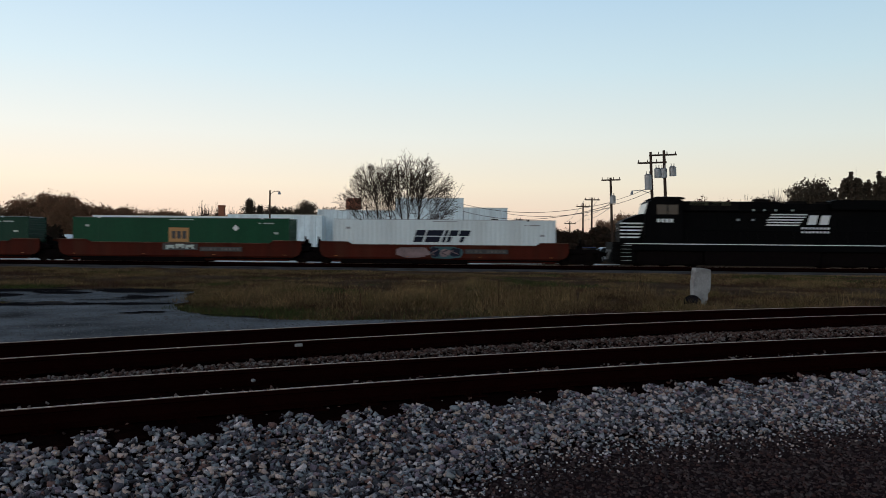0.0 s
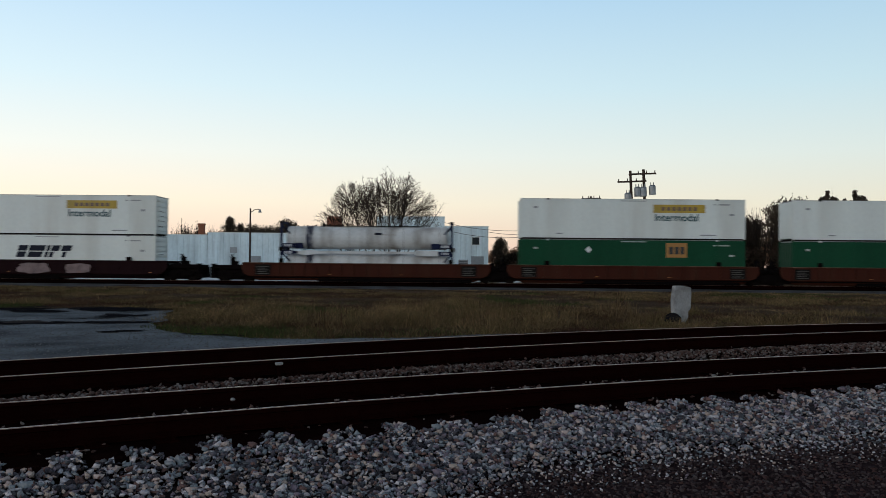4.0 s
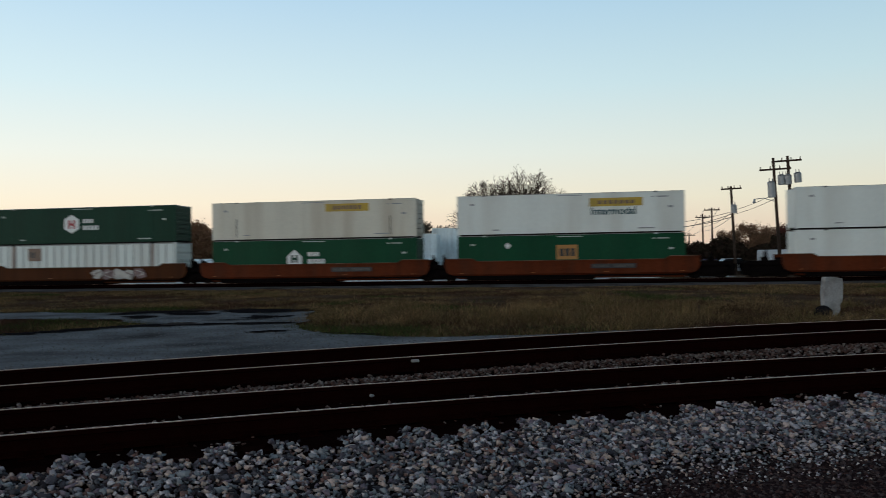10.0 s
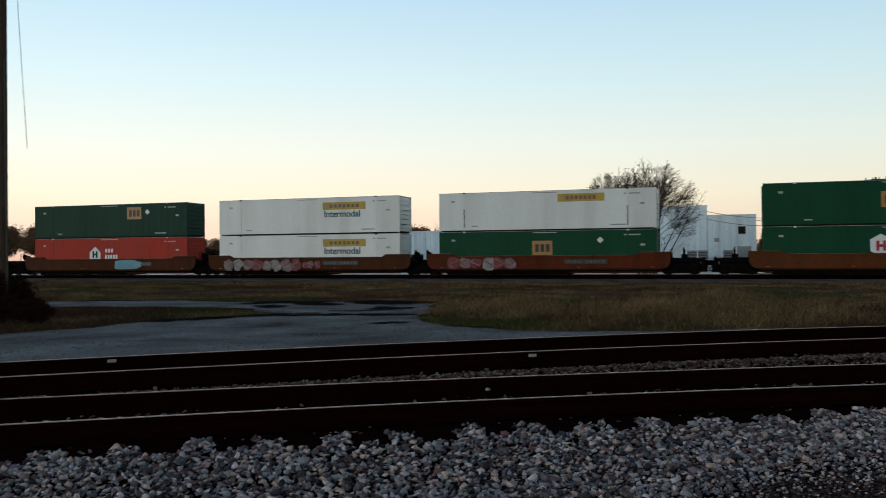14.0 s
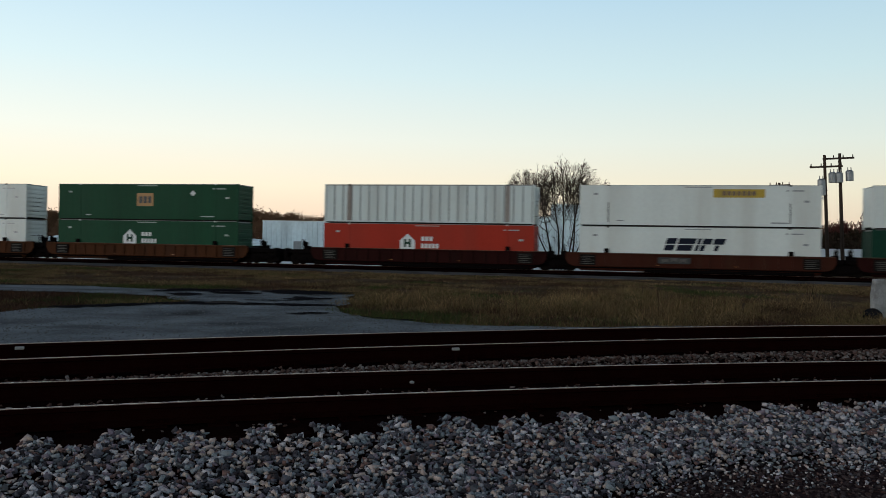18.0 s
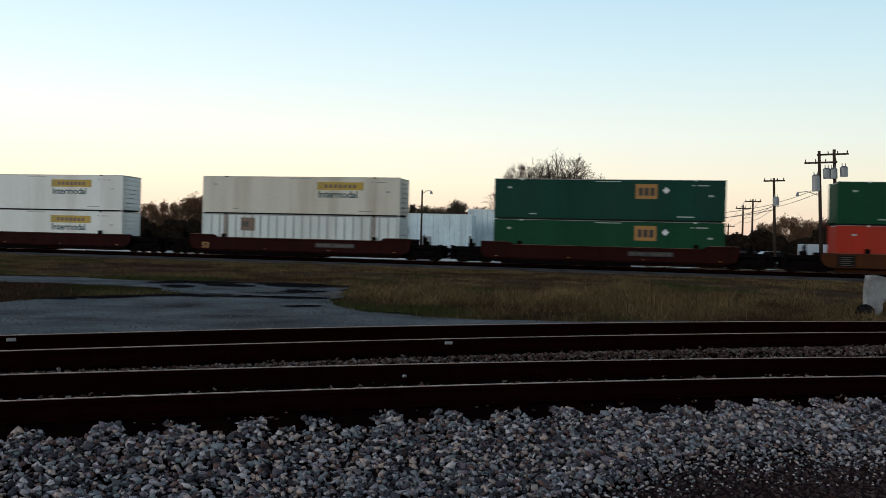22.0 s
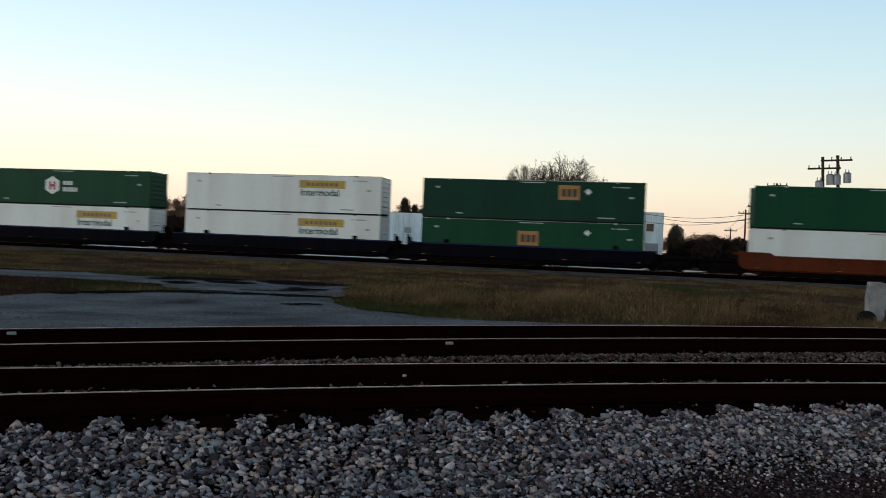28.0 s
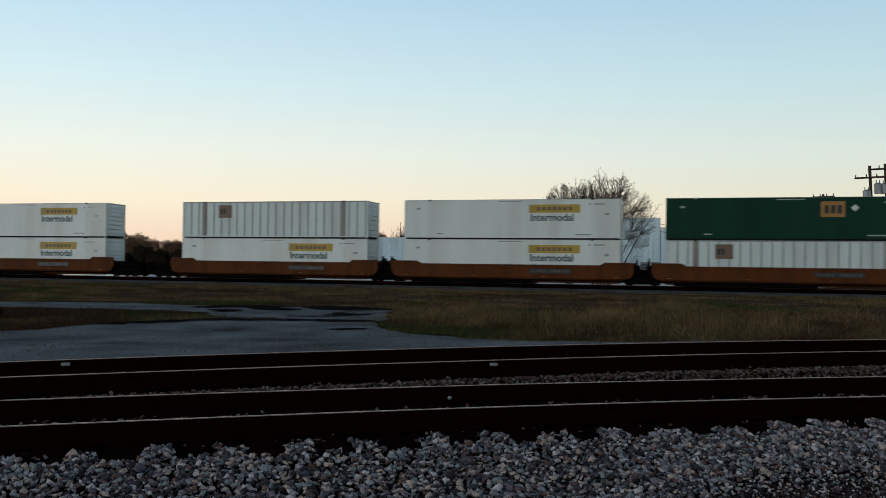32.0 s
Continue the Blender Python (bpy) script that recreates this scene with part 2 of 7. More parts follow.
RUST = (0.055, 0.024, 0.014)
M_WHITE = material("white_container_paint", (0.69, 0.725, 0.70), 0.45, vary=0.07, scale=0.5, grain=5, bump=0.05, dirt=(0.42, 0.39, 0.34), dirt_amount=0.45, streak=True)
M_OLDWHITE = material("aged_white_paint", (0.60, 0.572, 0.49), 0.55, vary=0.12, scale=0.6, grain=9, bump=0.05, dirt=(0.36, 0.29, 0.21), dirt_amount=0.65, streak=True)
M_GREYWHITE = material("greyish_container_paint", (0.50, 0.525, 0.51), 0.5, vary=0.09, scale=0.6, grain=8, bump=0.05, dirt=(0.36, 0.35, 0.33), dirt_amount=0.5, streak=True)
M_RIBWHITE = material("ribbed_white_paint", (0.61, 0.67, 0.655), 0.5, vary=0.10, scale=0.7, grain=8, bump=0.05, dirt=(0.38, 0.37, 0.34), dirt_amount=0.5, streak=True)
M_FINEWHITE = material("bluish_white_container_paint", (0.60, 0.67, 0.68), 0.5, vary=0.10, scale=0.7, grain=8, bump=0.05, dirt=(0.40, 0.42, 0.42), dirt_amount=0.4, streak=True)
# grey with the shade between ribs put in; roofs and ribbed top rails share it
M_GROOVE = material("groove_shade_grey", (0.27, 0.28, 0.28), 0.65, vary=0.3, scale=0.8, grain=8, bump=0.08)
M_PATCH = material("bare_patched_panel", (0.48, 0.42, 0.37), 0.6, vary=0.15, scale=0.8, grain=8, bump=0.05)
M_GREEN = material("green_container_paint", (0.0045, 0.054, 0.0245), 0.5, vary=0.22, scale=0.5, grain=8, bump=0.05, dirt=(0.012, 0.055, 0.03), dirt_amount=0.4, streak=True, spec=0.10)
M_DKGREEN = material("dark_green_container_paint", (0.005, 0.040, 0.024), 0.5, vary=0.25, scale=0.5, grain=8, bump=0.05, dirt=(0.010, 0.036, 0.022), dirt_amount=0.4, streak=True, spec=0.10)
M_TEALGREEN = material("faded_teal_container_paint", (0.005, 0.047, 0.033), 0.5, vary=0.25, scale=0.5, grain=8, bump=0.05, dirt=(0.014, 0.040, 0.032), dirt_amount=0.5, streak=True, spec=0.10)
M_RED = material("red_container_paint", (0.38, 0.032, 0.017), 0.5, vary=0.12, scale=0.5, grain=8, bump=0.05, dirt=(0.24, 0.045, 0.03), dirt_amount=0.4, streak=True, spec=0.10)
M_GREY = material("galvanised_steel", (0.28, 0.29, 0.30), 0.45, metal=0.6, vary=0.15, scale=3, grain=30)
M_DARK = material("dark_seal_paint", (0.03, 0.03, 0.03), 0.6, vary=0.2)
M_YELLOW = material("yellow_panel_paint", (0.46, 0.30, 0.032), 0.55, vary=0.2, scale=1.2, grain=6, bump=0.02, dirt=(0.25, 0.18, 0.05), dirt_amount=0.6, streak=True)
M_ORANGE = material("orange_panel_paint", (0.36, 0.17, 0.04), 0.5, vary=0.08, bump=0.02)
M_NAVY = material("navy_lettering", (0.007, 0.010, 0.022), 0.6, vary=0.05, bump=0, spec=0.15)
M_TEAL = material("teal_lettering", (0.010, 0.062, 0.072), 0.5, vary=0.05, bump=0)
M_WLET = material("white_lettering", (0.66, 0.68, 0.68), 0.5, vary=0.05, bump=0)
M_STENCIL = material("faded_stencil_paint", (0.34, 0.40, 0.37), 0.55, vary=0.4, scale=3, bump=0)
M_CARSTENCIL = material("worn_car_stencil", (0.070, 0.062, 0.056), 0.6, vary=0.6, scale=4, grain=14, bump=0)
M_RLET = material("red_lettering", (0.35, 0.02, 0.03), 0.5, vary=0.05, bump=0)
M_BLACKLET = material("black_lettering", (0.02, 0.02, 0.02), 0.5, vary=0.05, bump=0)
M_BROWNPATCH = material("faded_brown_panel", (0.16, 0.10, 0.07), 0.6, vary=0.2, bump=0.02)
CAR_MATS = {
    "redorange": material("red_orange_car_paint", (0.092, 0.0205, 0.0075), 0.6, vary=0.42, scale=0.9, grain=9, dirt=RUST, dirt_amount=0.75, spec=0.05, streak=True),
    "brick": material("brick_red_car_paint", (0.058, 0.0110, 0.0064), 0.65, vary=0.45, scale=0.9, grain=12, dirt=RUST, dirt_amount=0.75, spec=0.05, streak=True),
    "brown": material("brown_car_paint", (0.0500, 0.0140, 0.0085), 0.65, vary=0.25, scale=0.9, grain=12, dirt=RUST, dirt_amount=0.75, spec=0.05, streak=True),
    "orange": material("orange_car_paint", (0.098, 0.0305, 0.0100), 0.6, vary=0.42, scale=0.9, grain=9, dirt=RUST, dirt_amount=0.7, spec=0.05, streak=True),
    "rust": material("rusty_orange_car_paint", (0.064, 0.0222, 0.0090), 0.65, vary=0.42, scale=0.9, grain=12, dirt=RUST, dirt_amount=0.75, spec=0.05, streak=True),
    "maroon": material("maroon_car_paint", (0.024, 0.0055, 0.0048), 0.7, vary=0.35, scale=0.9, grain=8, dirt=(0.016, 0.007, 0.006), dirt_amount=0.7, spec=0.04, streak=True),
    "dark": material("black_brown_car_paint", (0.015, 0.006, 0.007), 0.7, vary=0.3, scale=0.9, grain=8, dirt=(0.02, 0.008, 0.006), dirt_amount=0.5, spec=0.03, streak=True),
    "blue": material("navy_blue_car_paint", (0.0024, 0.0026, 0.0055), 0.65, vary=0.3, scale=0.9, grain=8, dirt=(0.009, 0.007, 0.008), dirt_amount=0.6, spec=0.03, streak=True),
}
# grimy steel, blackened further: the shade under the cars is in the colour
M_STEEL = material("grimy_shade_black_steel", (0.0055, 0.004, 0.004), 0.85, vary=0.3, scale=4, grain=25, spec=0.015)
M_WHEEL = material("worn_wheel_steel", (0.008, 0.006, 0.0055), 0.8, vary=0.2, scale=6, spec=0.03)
M_SPRAY_W = material("spray_paint_white", (0.42, 0.41, 0.39), 0.7, vary=0.45, scale=2, bump=0.02)
M_SPRAY_C = material("spray_paint_cream", (0.36, 0.30, 0.21), 0.7, vary=0.5, scale=2, bump=0.02)
M_SPRAY_B = material("spray_paint_blue", (0.0135, 0.063, 0.144), 0.6, vary=0.25, scale=2, bump=0.02)
M_SPRAY_T = material("spray_paint_teal", (0.10, 0.27, 0.33), 0.6, vary=0.3, scale=2, bump=0.02)
# rusty ledge made pale: the sky reflected on it is painted in
M_EDGE = material("sky_glint_sill_edge", (0.16, 0.105, 0.075), 0.7, vary=0.6, scale=1.6, grain=9, bump=0.05, dirt=RUST, dirt_amount=0.9, spec=0.1)
M_NAVYLIP = material("worn_blue_lip_paint", (0.008, 0.018, 0.065), 0.5, vary=0.3, scale=2, spec=0.1)
M_SPRAY_G = material("spray_paint_faded", (0.23, 0.215, 0.21), 0.7, vary=0.5, scale=2, bump=0.02)
M_SPRAY_R = material("spray_paint_red", (0.156, 0.021, 0.024), 0.65, vary=0.4, scale=2, bump=0.02)
M_SPRAY_P = material("spray_paint_grey", (0.17, 0.115, 0.115), 0.7, vary=0.6, scale=2, bump=0.02)
M_AMBER = material("amber_reflector", (0.36, 0.13, 0.03), 0.3, vary=0.05, bump=0)
M_LOCO = material("black_locomotive_paint", (0.0016, 0.0016, 0.002), 0.5, vary=0.25, scale=1.2, grain=14, dirt=(0.006, 0.005, 0.005), dirt_amount=0.4, spec=0.04)
M_OLIVE = material("olive_light_tint", (0.035, 0.033, 0.008), 0.5, vary=0.3, scale=3)
M_LOCOGREY = material("sooty_roof_paint", (0.0078, 0.0066, 0.006), 0.8, vary=0.3, scale=1.5, spec=0.04)
M_GLASS = material("dark_window_glass", (0.015, 0.018, 0.02), 0.06, vary=0.0, bump=0)
M_TANK = material("weathered_tank_cladding", (0.58, 0.59, 0.59), 0.45, vary=0.2, scale=1.1, grain=6, bump=0.04, dirt=(0.20, 0.165, 0.14), dirt_amount=0.8, streak=True, spec=0.3)
M_TANKBAND = material("dull_tank_seam", (0.36, 0.35, 0.35), 0.5, vary=0.3, scale=2, bump=0.02, spec=0.2)
M_NAVYFADE = material("worn_navy_strake", (0.05, 0.055, 0.08), 0.6, vary=0.8, scale=2.5, grain=4, bump=0.02, dirt=(0.35, 0.35, 0.36), dirt_amount=0.9, spec=0.1)
M_TANKBLUE = material("blue_frame_paint", (0.009, 0.013, 0.042), 0.6, vary=0.3, scale=2, spec=0.1)
# rust, and creosote below, taken nearly to black: track shade is in the colour
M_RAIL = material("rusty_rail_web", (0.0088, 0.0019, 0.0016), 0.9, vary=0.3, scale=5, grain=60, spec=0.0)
M_RAILTOP = material("polished_rail_head", (0.50, 0.38, 0.34), 0.30, metal=0.9, vary=0.12, scale=6, grain=60, bump=0.02)
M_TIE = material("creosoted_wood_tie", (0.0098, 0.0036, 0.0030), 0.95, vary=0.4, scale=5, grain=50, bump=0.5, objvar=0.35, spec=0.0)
STONE_TINTS = ((0.218, 0.230, 0.247), (0.096, 0.088, 0.104), (0.402, 0.311, 0.269), (0.027, 0.022, 0.026), (0.538, 0.487, 0.501), (0.195, 0.152, 0.181), (0.153, 0.088, 0.079), (0.215, 0.235, 0.253), (0.053, 0.048, 0.058), (0.453, 0.350, 0.320), (0.332, 0.315, 0.346), (0.083, 0.083, 0.092))
M_STONE = material("crushed_grey_ballast", (0.2, 0.2, 0.2), 0.85, vary=0.2, scale=8, grain=60, bump=0.3, spec=0.15,
                   palette=STONE_TINTS)
M_STONE_PIECE = material("crushed_grey_ballast_piece", (0.2, 0.2, 0.2), 0.85, vary=0.2, scale=8, grain=60, bump=0.3, spec=0.15,
                   palette=STONE_TINTS, each=True)
RUST_TINTS = ((0.112, 0.066, 0.056), (0.060, 0.032, 0.026), (0.138, 0.105, 0.096), (0.030, 0.018, 0.015), (0.086, 0.044, 0.036), (0.185, 0.155, 0.145))
M_STONE2 = material("rust_tinted_ballast", (0.15, 0.115, 0.1), 0.88, vary=0.25, scale=8, grain=60, bump=0.3, spec=0.12,
                   palette=RUST_TINTS)
M_STONE2_PIECE = material("rust_tinted_ballast_piece", (0.15, 0.115, 0.1), 0.88, vary=0.25, scale=8, grain=60, bump=0.3, spec=0.12,
                   palette=RUST_TINTS, each=True)
M_GRIT = material("dark_grit", (0.05, 0.04, 0.04), 0.9, vary=0.3, scale=8, grain=60, bump=0.2, spec=0.08,
                  palette=((0.062, 0.040, 0.039), (0.026, 0.016, 0.016), (0.085, 0.062, 0.060), (0.060, 0.030, 0.027), (0.042, 0.026, 0.027)))
M_ROADSTONE = material("pale_road_gravel", (0.1, 0.1, 0.1), 0.9, vary=0.3, scale=8, grain=60, bump=0.2, spec=0.05,
                       palette=((0.13, 0.135, 0.14), (0.10, 0.10, 0.105), (0.155, 0.155, 0.16), (0.115, 0.115, 0.12)))
# near-black bed: the shade between stones and ties is put into its colour
M_STONE_BED = material("shade_dark_ballast_bed", (0.0068, 0.0026, 0.0023), 0.97, vary=0.5, scale=3, grain=28, bump=0.8, spec=0.0)
# grit kept very dark so its colour gives the shade in the stone gaps
M_GRITBED = material("gap_shade_grit", (0.026, 0.022, 0.023), 0.95, vary=0.7, scale=9, grain=70, bump=0.9, dirt=(0.012, 0.009, 0.009), dirt_amount=0.9, spec=0.0)
M_ASPHALT = material("pitted_asphalt_and_grit", (0.027, 0.0170, 0.0178), 0.95, vary=0.5, scale=2.0, grain=45, bump=0.9, spec=0.0)
M_ROAD = material("pale_gravel_road", (0.143, 0.156, 0.170), 0.9, vary=0.55, scale=0.7, grain=16, bump=1.0, dirt=(0.036, 0.034, 0.034), dirt_amount=0.75, spec=0.0)
M_SHOULDER = material("grey_gravel_shoulder", (0.083, 0.080, 0.084), 0.95, vary=0.5, scale=0.8, grain=14, bump=0.9, dirt=(0.045, 0.034, 0.028), dirt_amount=0.8, spec=0.0)
M_MUD = material("wet_dark_mud", (0.013, 0.012, 0.014), 0.9, vary=0.4, scale=1.5, grain=25, bump=0.6, spec=0.0)
M_PUDDLE = material("still_rain_water", (0.012, 0.012, 0.013), 0.04, vary=0.0, bump=0)
M_FIELD = material("dry_grass_soil", (0.073, 0.051, 0.035), 0.95, vary=0.6, scale=0.35, grain=9, bump=0.6, dirt=(0.036, 0.022, 0.015), dirt_amount=0.8, spec=0.0)
GROWTH = ((0.034, 0.017, 0.010), (0.075, 0.048, 0.025), (0.158, 0.103, 0.052), (0.074, 0.060, 0.024), (0.122, 0.072, 0.037), (0.207, 0.135, 0.070))
M_GRASS = material("dry_tan_grass", (0.096, 0.072, 0.037), 0.95, vary=0.45, scale=0.9, grain=3, bump=0, island=True, spec=0.03, patches=GROWTH)
M_GRASSL = material("pale_straw_grass", (0.157, 0.115, 0.063), 0.95, vary=0.4, scale=0.9, grain=3, bump=0, island=True, spec=0.03, patches=tuple((r * 1.4, g * 1.4, b * 1.4) for r, g, b in GROWTH))
M_GRASSG = material("green_grass_blades", (0.0416, 0.056, 0.016), 0.95, vary=0.3, scale=0.4, grain=6, bump=0, island=True, spec=0.08)
M_WEED = material("dead_red_weed", (0.060, 0.029, 0.018), 0.9, vary=0.3, scale=0.5, grain=6, bump=0, island=True, spec=0.08)
M_BARK = material("grey_brown_bark", (0.030, 0.021, 0.016), 0.95, vary=0.3, scale=4, grain=30, bump=0.6, spec=0.08)
M_LEAFDRY = material("withered_brown_leaves", (0.06, 0.034, 0.02), 0.9, vary=0.3, scale=1, bump=0, island=True, spec=0.08)
M_LEAFRED = material("russet_autumn_leaves", (0.1, 0.06, 0.04), 0.95, vary=0.3, scale=0.4, bump=0, spec=0.03, palette=((0.215, 0.112, 0.07), (0.185, 0.105, 0.062), (0.235, 0.125, 0.078), (0.19, 0.12, 0.068), (0.165, 0.092, 0.058)))
M_LEAFMAROON = material("deep_red_leaves", (0.1, 0.03, 0.03), 0.95, vary=0.3, scale=0.4, bump=0, spec=0.03, palette=((0.115, 0.036, 0.032), (0.095, 0.040, 0.030), (0.130, 0.046, 0.038), (0.08, 0.032, 0.026)))
M_BRAMBLE = material("dark_maroon_bramble_leaves", (0.03, 0.01, 0.008), 0.95, vary=0.3, scale=2, bump=0, spec=0.03, palette=((0.026, 0.009, 0.008), (0.016, 0.008, 0.006), (0.034, 0.012, 0.010), (0.02, 0.011, 0.007)))
M_SHRUB = material("dark_tangled_leaves", (0.04, 0.024, 0.016), 0.95, vary=0.3, scale=0.4, bump=0, spec=0.03, palette=((0.046, 0.028, 0.021), (0.036, 0.026, 0.018), (0.056, 0.034, 0.024), (0.040, 0.031, 0.020)))
M_LEAFGREEN = material("dark_evergreen_leaves", (0.07, 0.055, 0.04), 0.95, vary=0.3, scale=0.5, bump=0, spec=0.03, palette=((0.074, 0.056, 0.042), (0.060, 0.050, 0.035), (0.084, 0.064, 0.047)))
M_POLE = material("weathered_pole_wood", (0.060, 0.040, 0.030), 0.9, vary=0.3, scale=3, grain=30, bump=0.4, spec=0.08)
M_SIDING = material("white_metal_siding", (0.68, 0.78, 0.81), 0.5, vary=0.16, scale=1.1, grain=3, bump=0.03, dirt=(0.28, 0.32, 0.34), dirt_amount=0.6, streak=True)
M_BRICK = material("orange_brick_masonry", (0.24, 0.085, 0.045), 0.9, vary=0.2, scale=3, grain=20)
M_CONC = material("pale_worn_concrete", (0.27, 0.265, 0.265), 0.85, vary=0.3, scale=4.5, grain=25, bump=0.5, dirt=(0.09, 0.08, 0.075), dirt_amount=0.8, spec=0.15)
M_LOT = material("bright_concrete_yard", (0.5, 0.51, 0.52), 0.30, vary=0.12, scale=0.3, grain=6, bump=0.02)
M_RUSTPOST = material("rust_stained_post", (0.24, 0.20, 0.18), 0.7, vary=0.4, scale=0.7, grain=5, bump=0.05, dirt=(0.38, 0.36, 0.34), dirt_amount=0.6, streak=True)
# black for small fittings, and for painted shade in gaps and corrugations
M_UNDER = material("black_fittings_gap_shade", (0.012, 0.010, 0.009), 0.85, vary=0.3, scale=2, spec=0.05)
M_WIRE = material("black_cable", (0.015, 0.014, 0.014), 0.6, vary=0.0, bump=0)
M_CARWHITE = material("white_car_paint", (0.66, 0.69, 0.73), 0.25, vary=0.03, bump=0)
M_CARBLUE = material("blue_car_paint", (0.05, 0.09, 0.22), 0.25, vary=0.03, bump=0)
M_RUBBER = material("black_tyre_rubber", (0.02, 0.02, 0.02), 0.8, vary=0.1)
# headlight lens; on the windshield the pale colour stands in for reflected sky
M_PALEGLASS = material("lens_and_windshield_sheen", (0.5, 0.5, 0.48), 0.2, vary=0.0, bump=0)

# ---- mesh helpers ----
CACHE = {}


def mesh_of(name, bm, mat):
    me = bpy.data.meshes.new(name)
    bm.to_mesh(me)
    bm.free()
    for m in (mat if isinstance(mat, (list, tuple)) else [mat]):
        me.materials.append(m)
    return me


def part(name, mesh, parent=None, m=None, label=""):
    ob = new(name, mesh)
    if parent is not None:
        ob.parent = parent
    if m is not None:
        ob.matrix_basis = m
    if label:
        ob["label"] = label
    return ob


def thing(name, m, label, category, group="", kind=""):
    ob = new(name)
    ob.empty_display_size = 0.3
    ob.matrix_basis = m
    return tagged(ob, label, category, group, kind)


def box(bm, x0, x1, y0, y1, z0, z1, bev=0.0, mi=0):
    g = bmesh.ops.create_cube(bm, size=1, matrix=Matrix.LocRotScale(((x0 + x1) / 2, (y0 + y1) / 2, (z0 + z1) / 2), None, (x1 - x0, y1 - y0, z1 - z0)))
    if bev:
        es = {e for v in g["verts"] for e in v.link_edges}
        bmesh.ops.bevel(bm, geom=list(es), offset=bev, segments=1, affect="EDGES")
    elif mi:
        for fc in {fc for v in g["verts"] for fc in v.link_faces}:
            fc.material_index = mi
    return g["verts"]


def prism(bm, pts, y0, y1):
    """A polygon in x, z drawn out from y0 to y1."""
    a = [bm.verts.new((x, y0, z)) for x, z in pts]
    b = [bm.verts.new((x, y1, z)) for x, z in pts]
    n = len(pts)
    bm.faces.new(a)
    bm.faces.new(b[::-1])
    for i in range(n):
        bm.faces.new((a[i], b[i], b[(i + 1) % n], a[(i + 1) % n]))
    bmesh.ops.recalc_face_normals(bm, faces=bm.faces)


def cyl(bm, p, q, r0, r1=None, n=10):
    p, q = Vector(p), Vector(q)
    d = q - p
    m = Matrix.Translation((p + q) / 2) @ d.to_track_quat("Z", "Y").to_matrix().to_4x4()
    bmesh.ops.create_cone(bm, cap_ends=True, segments=n, radius1=r0, radius2=r0 if r1 is None else r1, depth=d.length, matrix=m)


def cached(key, fn, mat, *a):
    if key not in CACHE:
        bm = bmesh.new()
        fn(bm, *a)
        CACHE[key] = mesh_of(str(key[0] if isinstance(key, tuple) else key), bm, mat)
    return CACHE[key]


def boxmesh(name, mat, x0, x1, y0, y1, z0, z1, bev=0.0):
    return cached((name, mat.name, round(x0, 4), round(x1, 4), round(y0, 4), round(y1, 4), round(z0, 4), round(z1, 4)),
                  lambda bm: box(bm, x0, x1, y0, y1, z0, z1, bev), mat)


def raw_mesh(name, verts, faces, mat, smooth=False):
    """A mesh from numpy arrays: verts (n, 3), faces (m, 3 or 4)."""
    me = bpy.data.meshes.new(name)
    verts, faces = np.asarray(verts, np.float32), np.asarray(faces, np.int32)
    k = faces.shape[1]
    me.vertices.add(len(verts))
    me.vertices.foreach_set("co", verts.ravel())
    me.loops.add(faces.size)
    me.loops.foreach_set("vertex_index", faces.ravel())
    me.polygons.add(len(faces))
    me.polygons.foreach_set("loop_start", np.arange(len(faces), dtype=np.int32) * k)
    if smooth:
        me.polygons.foreach_set("use_smooth", np.ones(len(faces), bool))
    me.update(calc_edges=True)
    me.validate()
    me.materials.append(mat)
    return me


def text_mesh(body, size, mat):
    key = ("text", body, size, mat.name)
    if key not in CACHE:
        cu = bpy.data.curves.new("lettering", "FONT")
        cu.body, cu.size, cu.extrude, cu.offset = body, size, 0.003, 0.016
        ob = bpy.data.objects.new("lettering", cu)
        scene.collection.objects.link(ob)
        me = bpy.data.meshes.new_from_object(ob.evaluated_get(bpy.context.evaluated_depsgraph_get()))
        bpy.data.objects.remove(ob)
        me.materials.clear()
        me.materials.append(mat)
        CACHE[key] = me
    return CACHE[key]


def sheet(bm, pts, z0, z1, marks=()):
    """One folded sheet: a plan line of (x, y) drawn up from z0 to z1; marks: the folds that take the second material."""
    a = [bm.verts.new((x, y, z0)) for x, y in pts]
    b = [bm.verts.new((x, y, z1)) for x, y in pts]
    for i in range(len(pts) - 1):
        f = bm.faces.new((a[i], a[i + 1], b[i + 1], b[i]))
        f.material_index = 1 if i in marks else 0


def fold(bm, pts, y0, y1):
    """One folded sheet: a line of (x, z) drawn out from y0 to y1."""
    a = [bm.verts.new((x, y0, z)) for x, z in pts]
    b = [bm.verts.new((x, y1, z)) for x, z in pts]
    for i in range(len(pts) - 1):
        bm.faces.new((a[i], b[i], b[i + 1], a[i + 1]))


def tube(bm, pts, r, n=4):
    """A round line through points, one connected skin."""
    rings = []
    for i, p in enumerate(pts):
        d = (Vector(pts[min(i + 1, len(pts) - 1)]) - Vector(pts[max(i - 1, 0)])).normalized()
        u = d.orthogonal().normalized()
        w = d.cross(u)
        rings.append([bm.verts.new(Vector(p) + (u * math.cos(2 * math.pi * k / n) + w * math.sin(2 * math.pi * k / n)) * r) for k in range(n)])
    for a, b in zip(rings, rings[1:]):
        for k in range(n):
            bm.faces.new((a[k], a[(k + 1) % n], b[(k + 1) % n], b[k]))

# ---- the moving train ----
# The far track: a straight line; u is the distance along it, from the point before the viewer.
TRACK_Y, TRACK_K, RAIL_Z = 61.81, -0.0434, 0.30
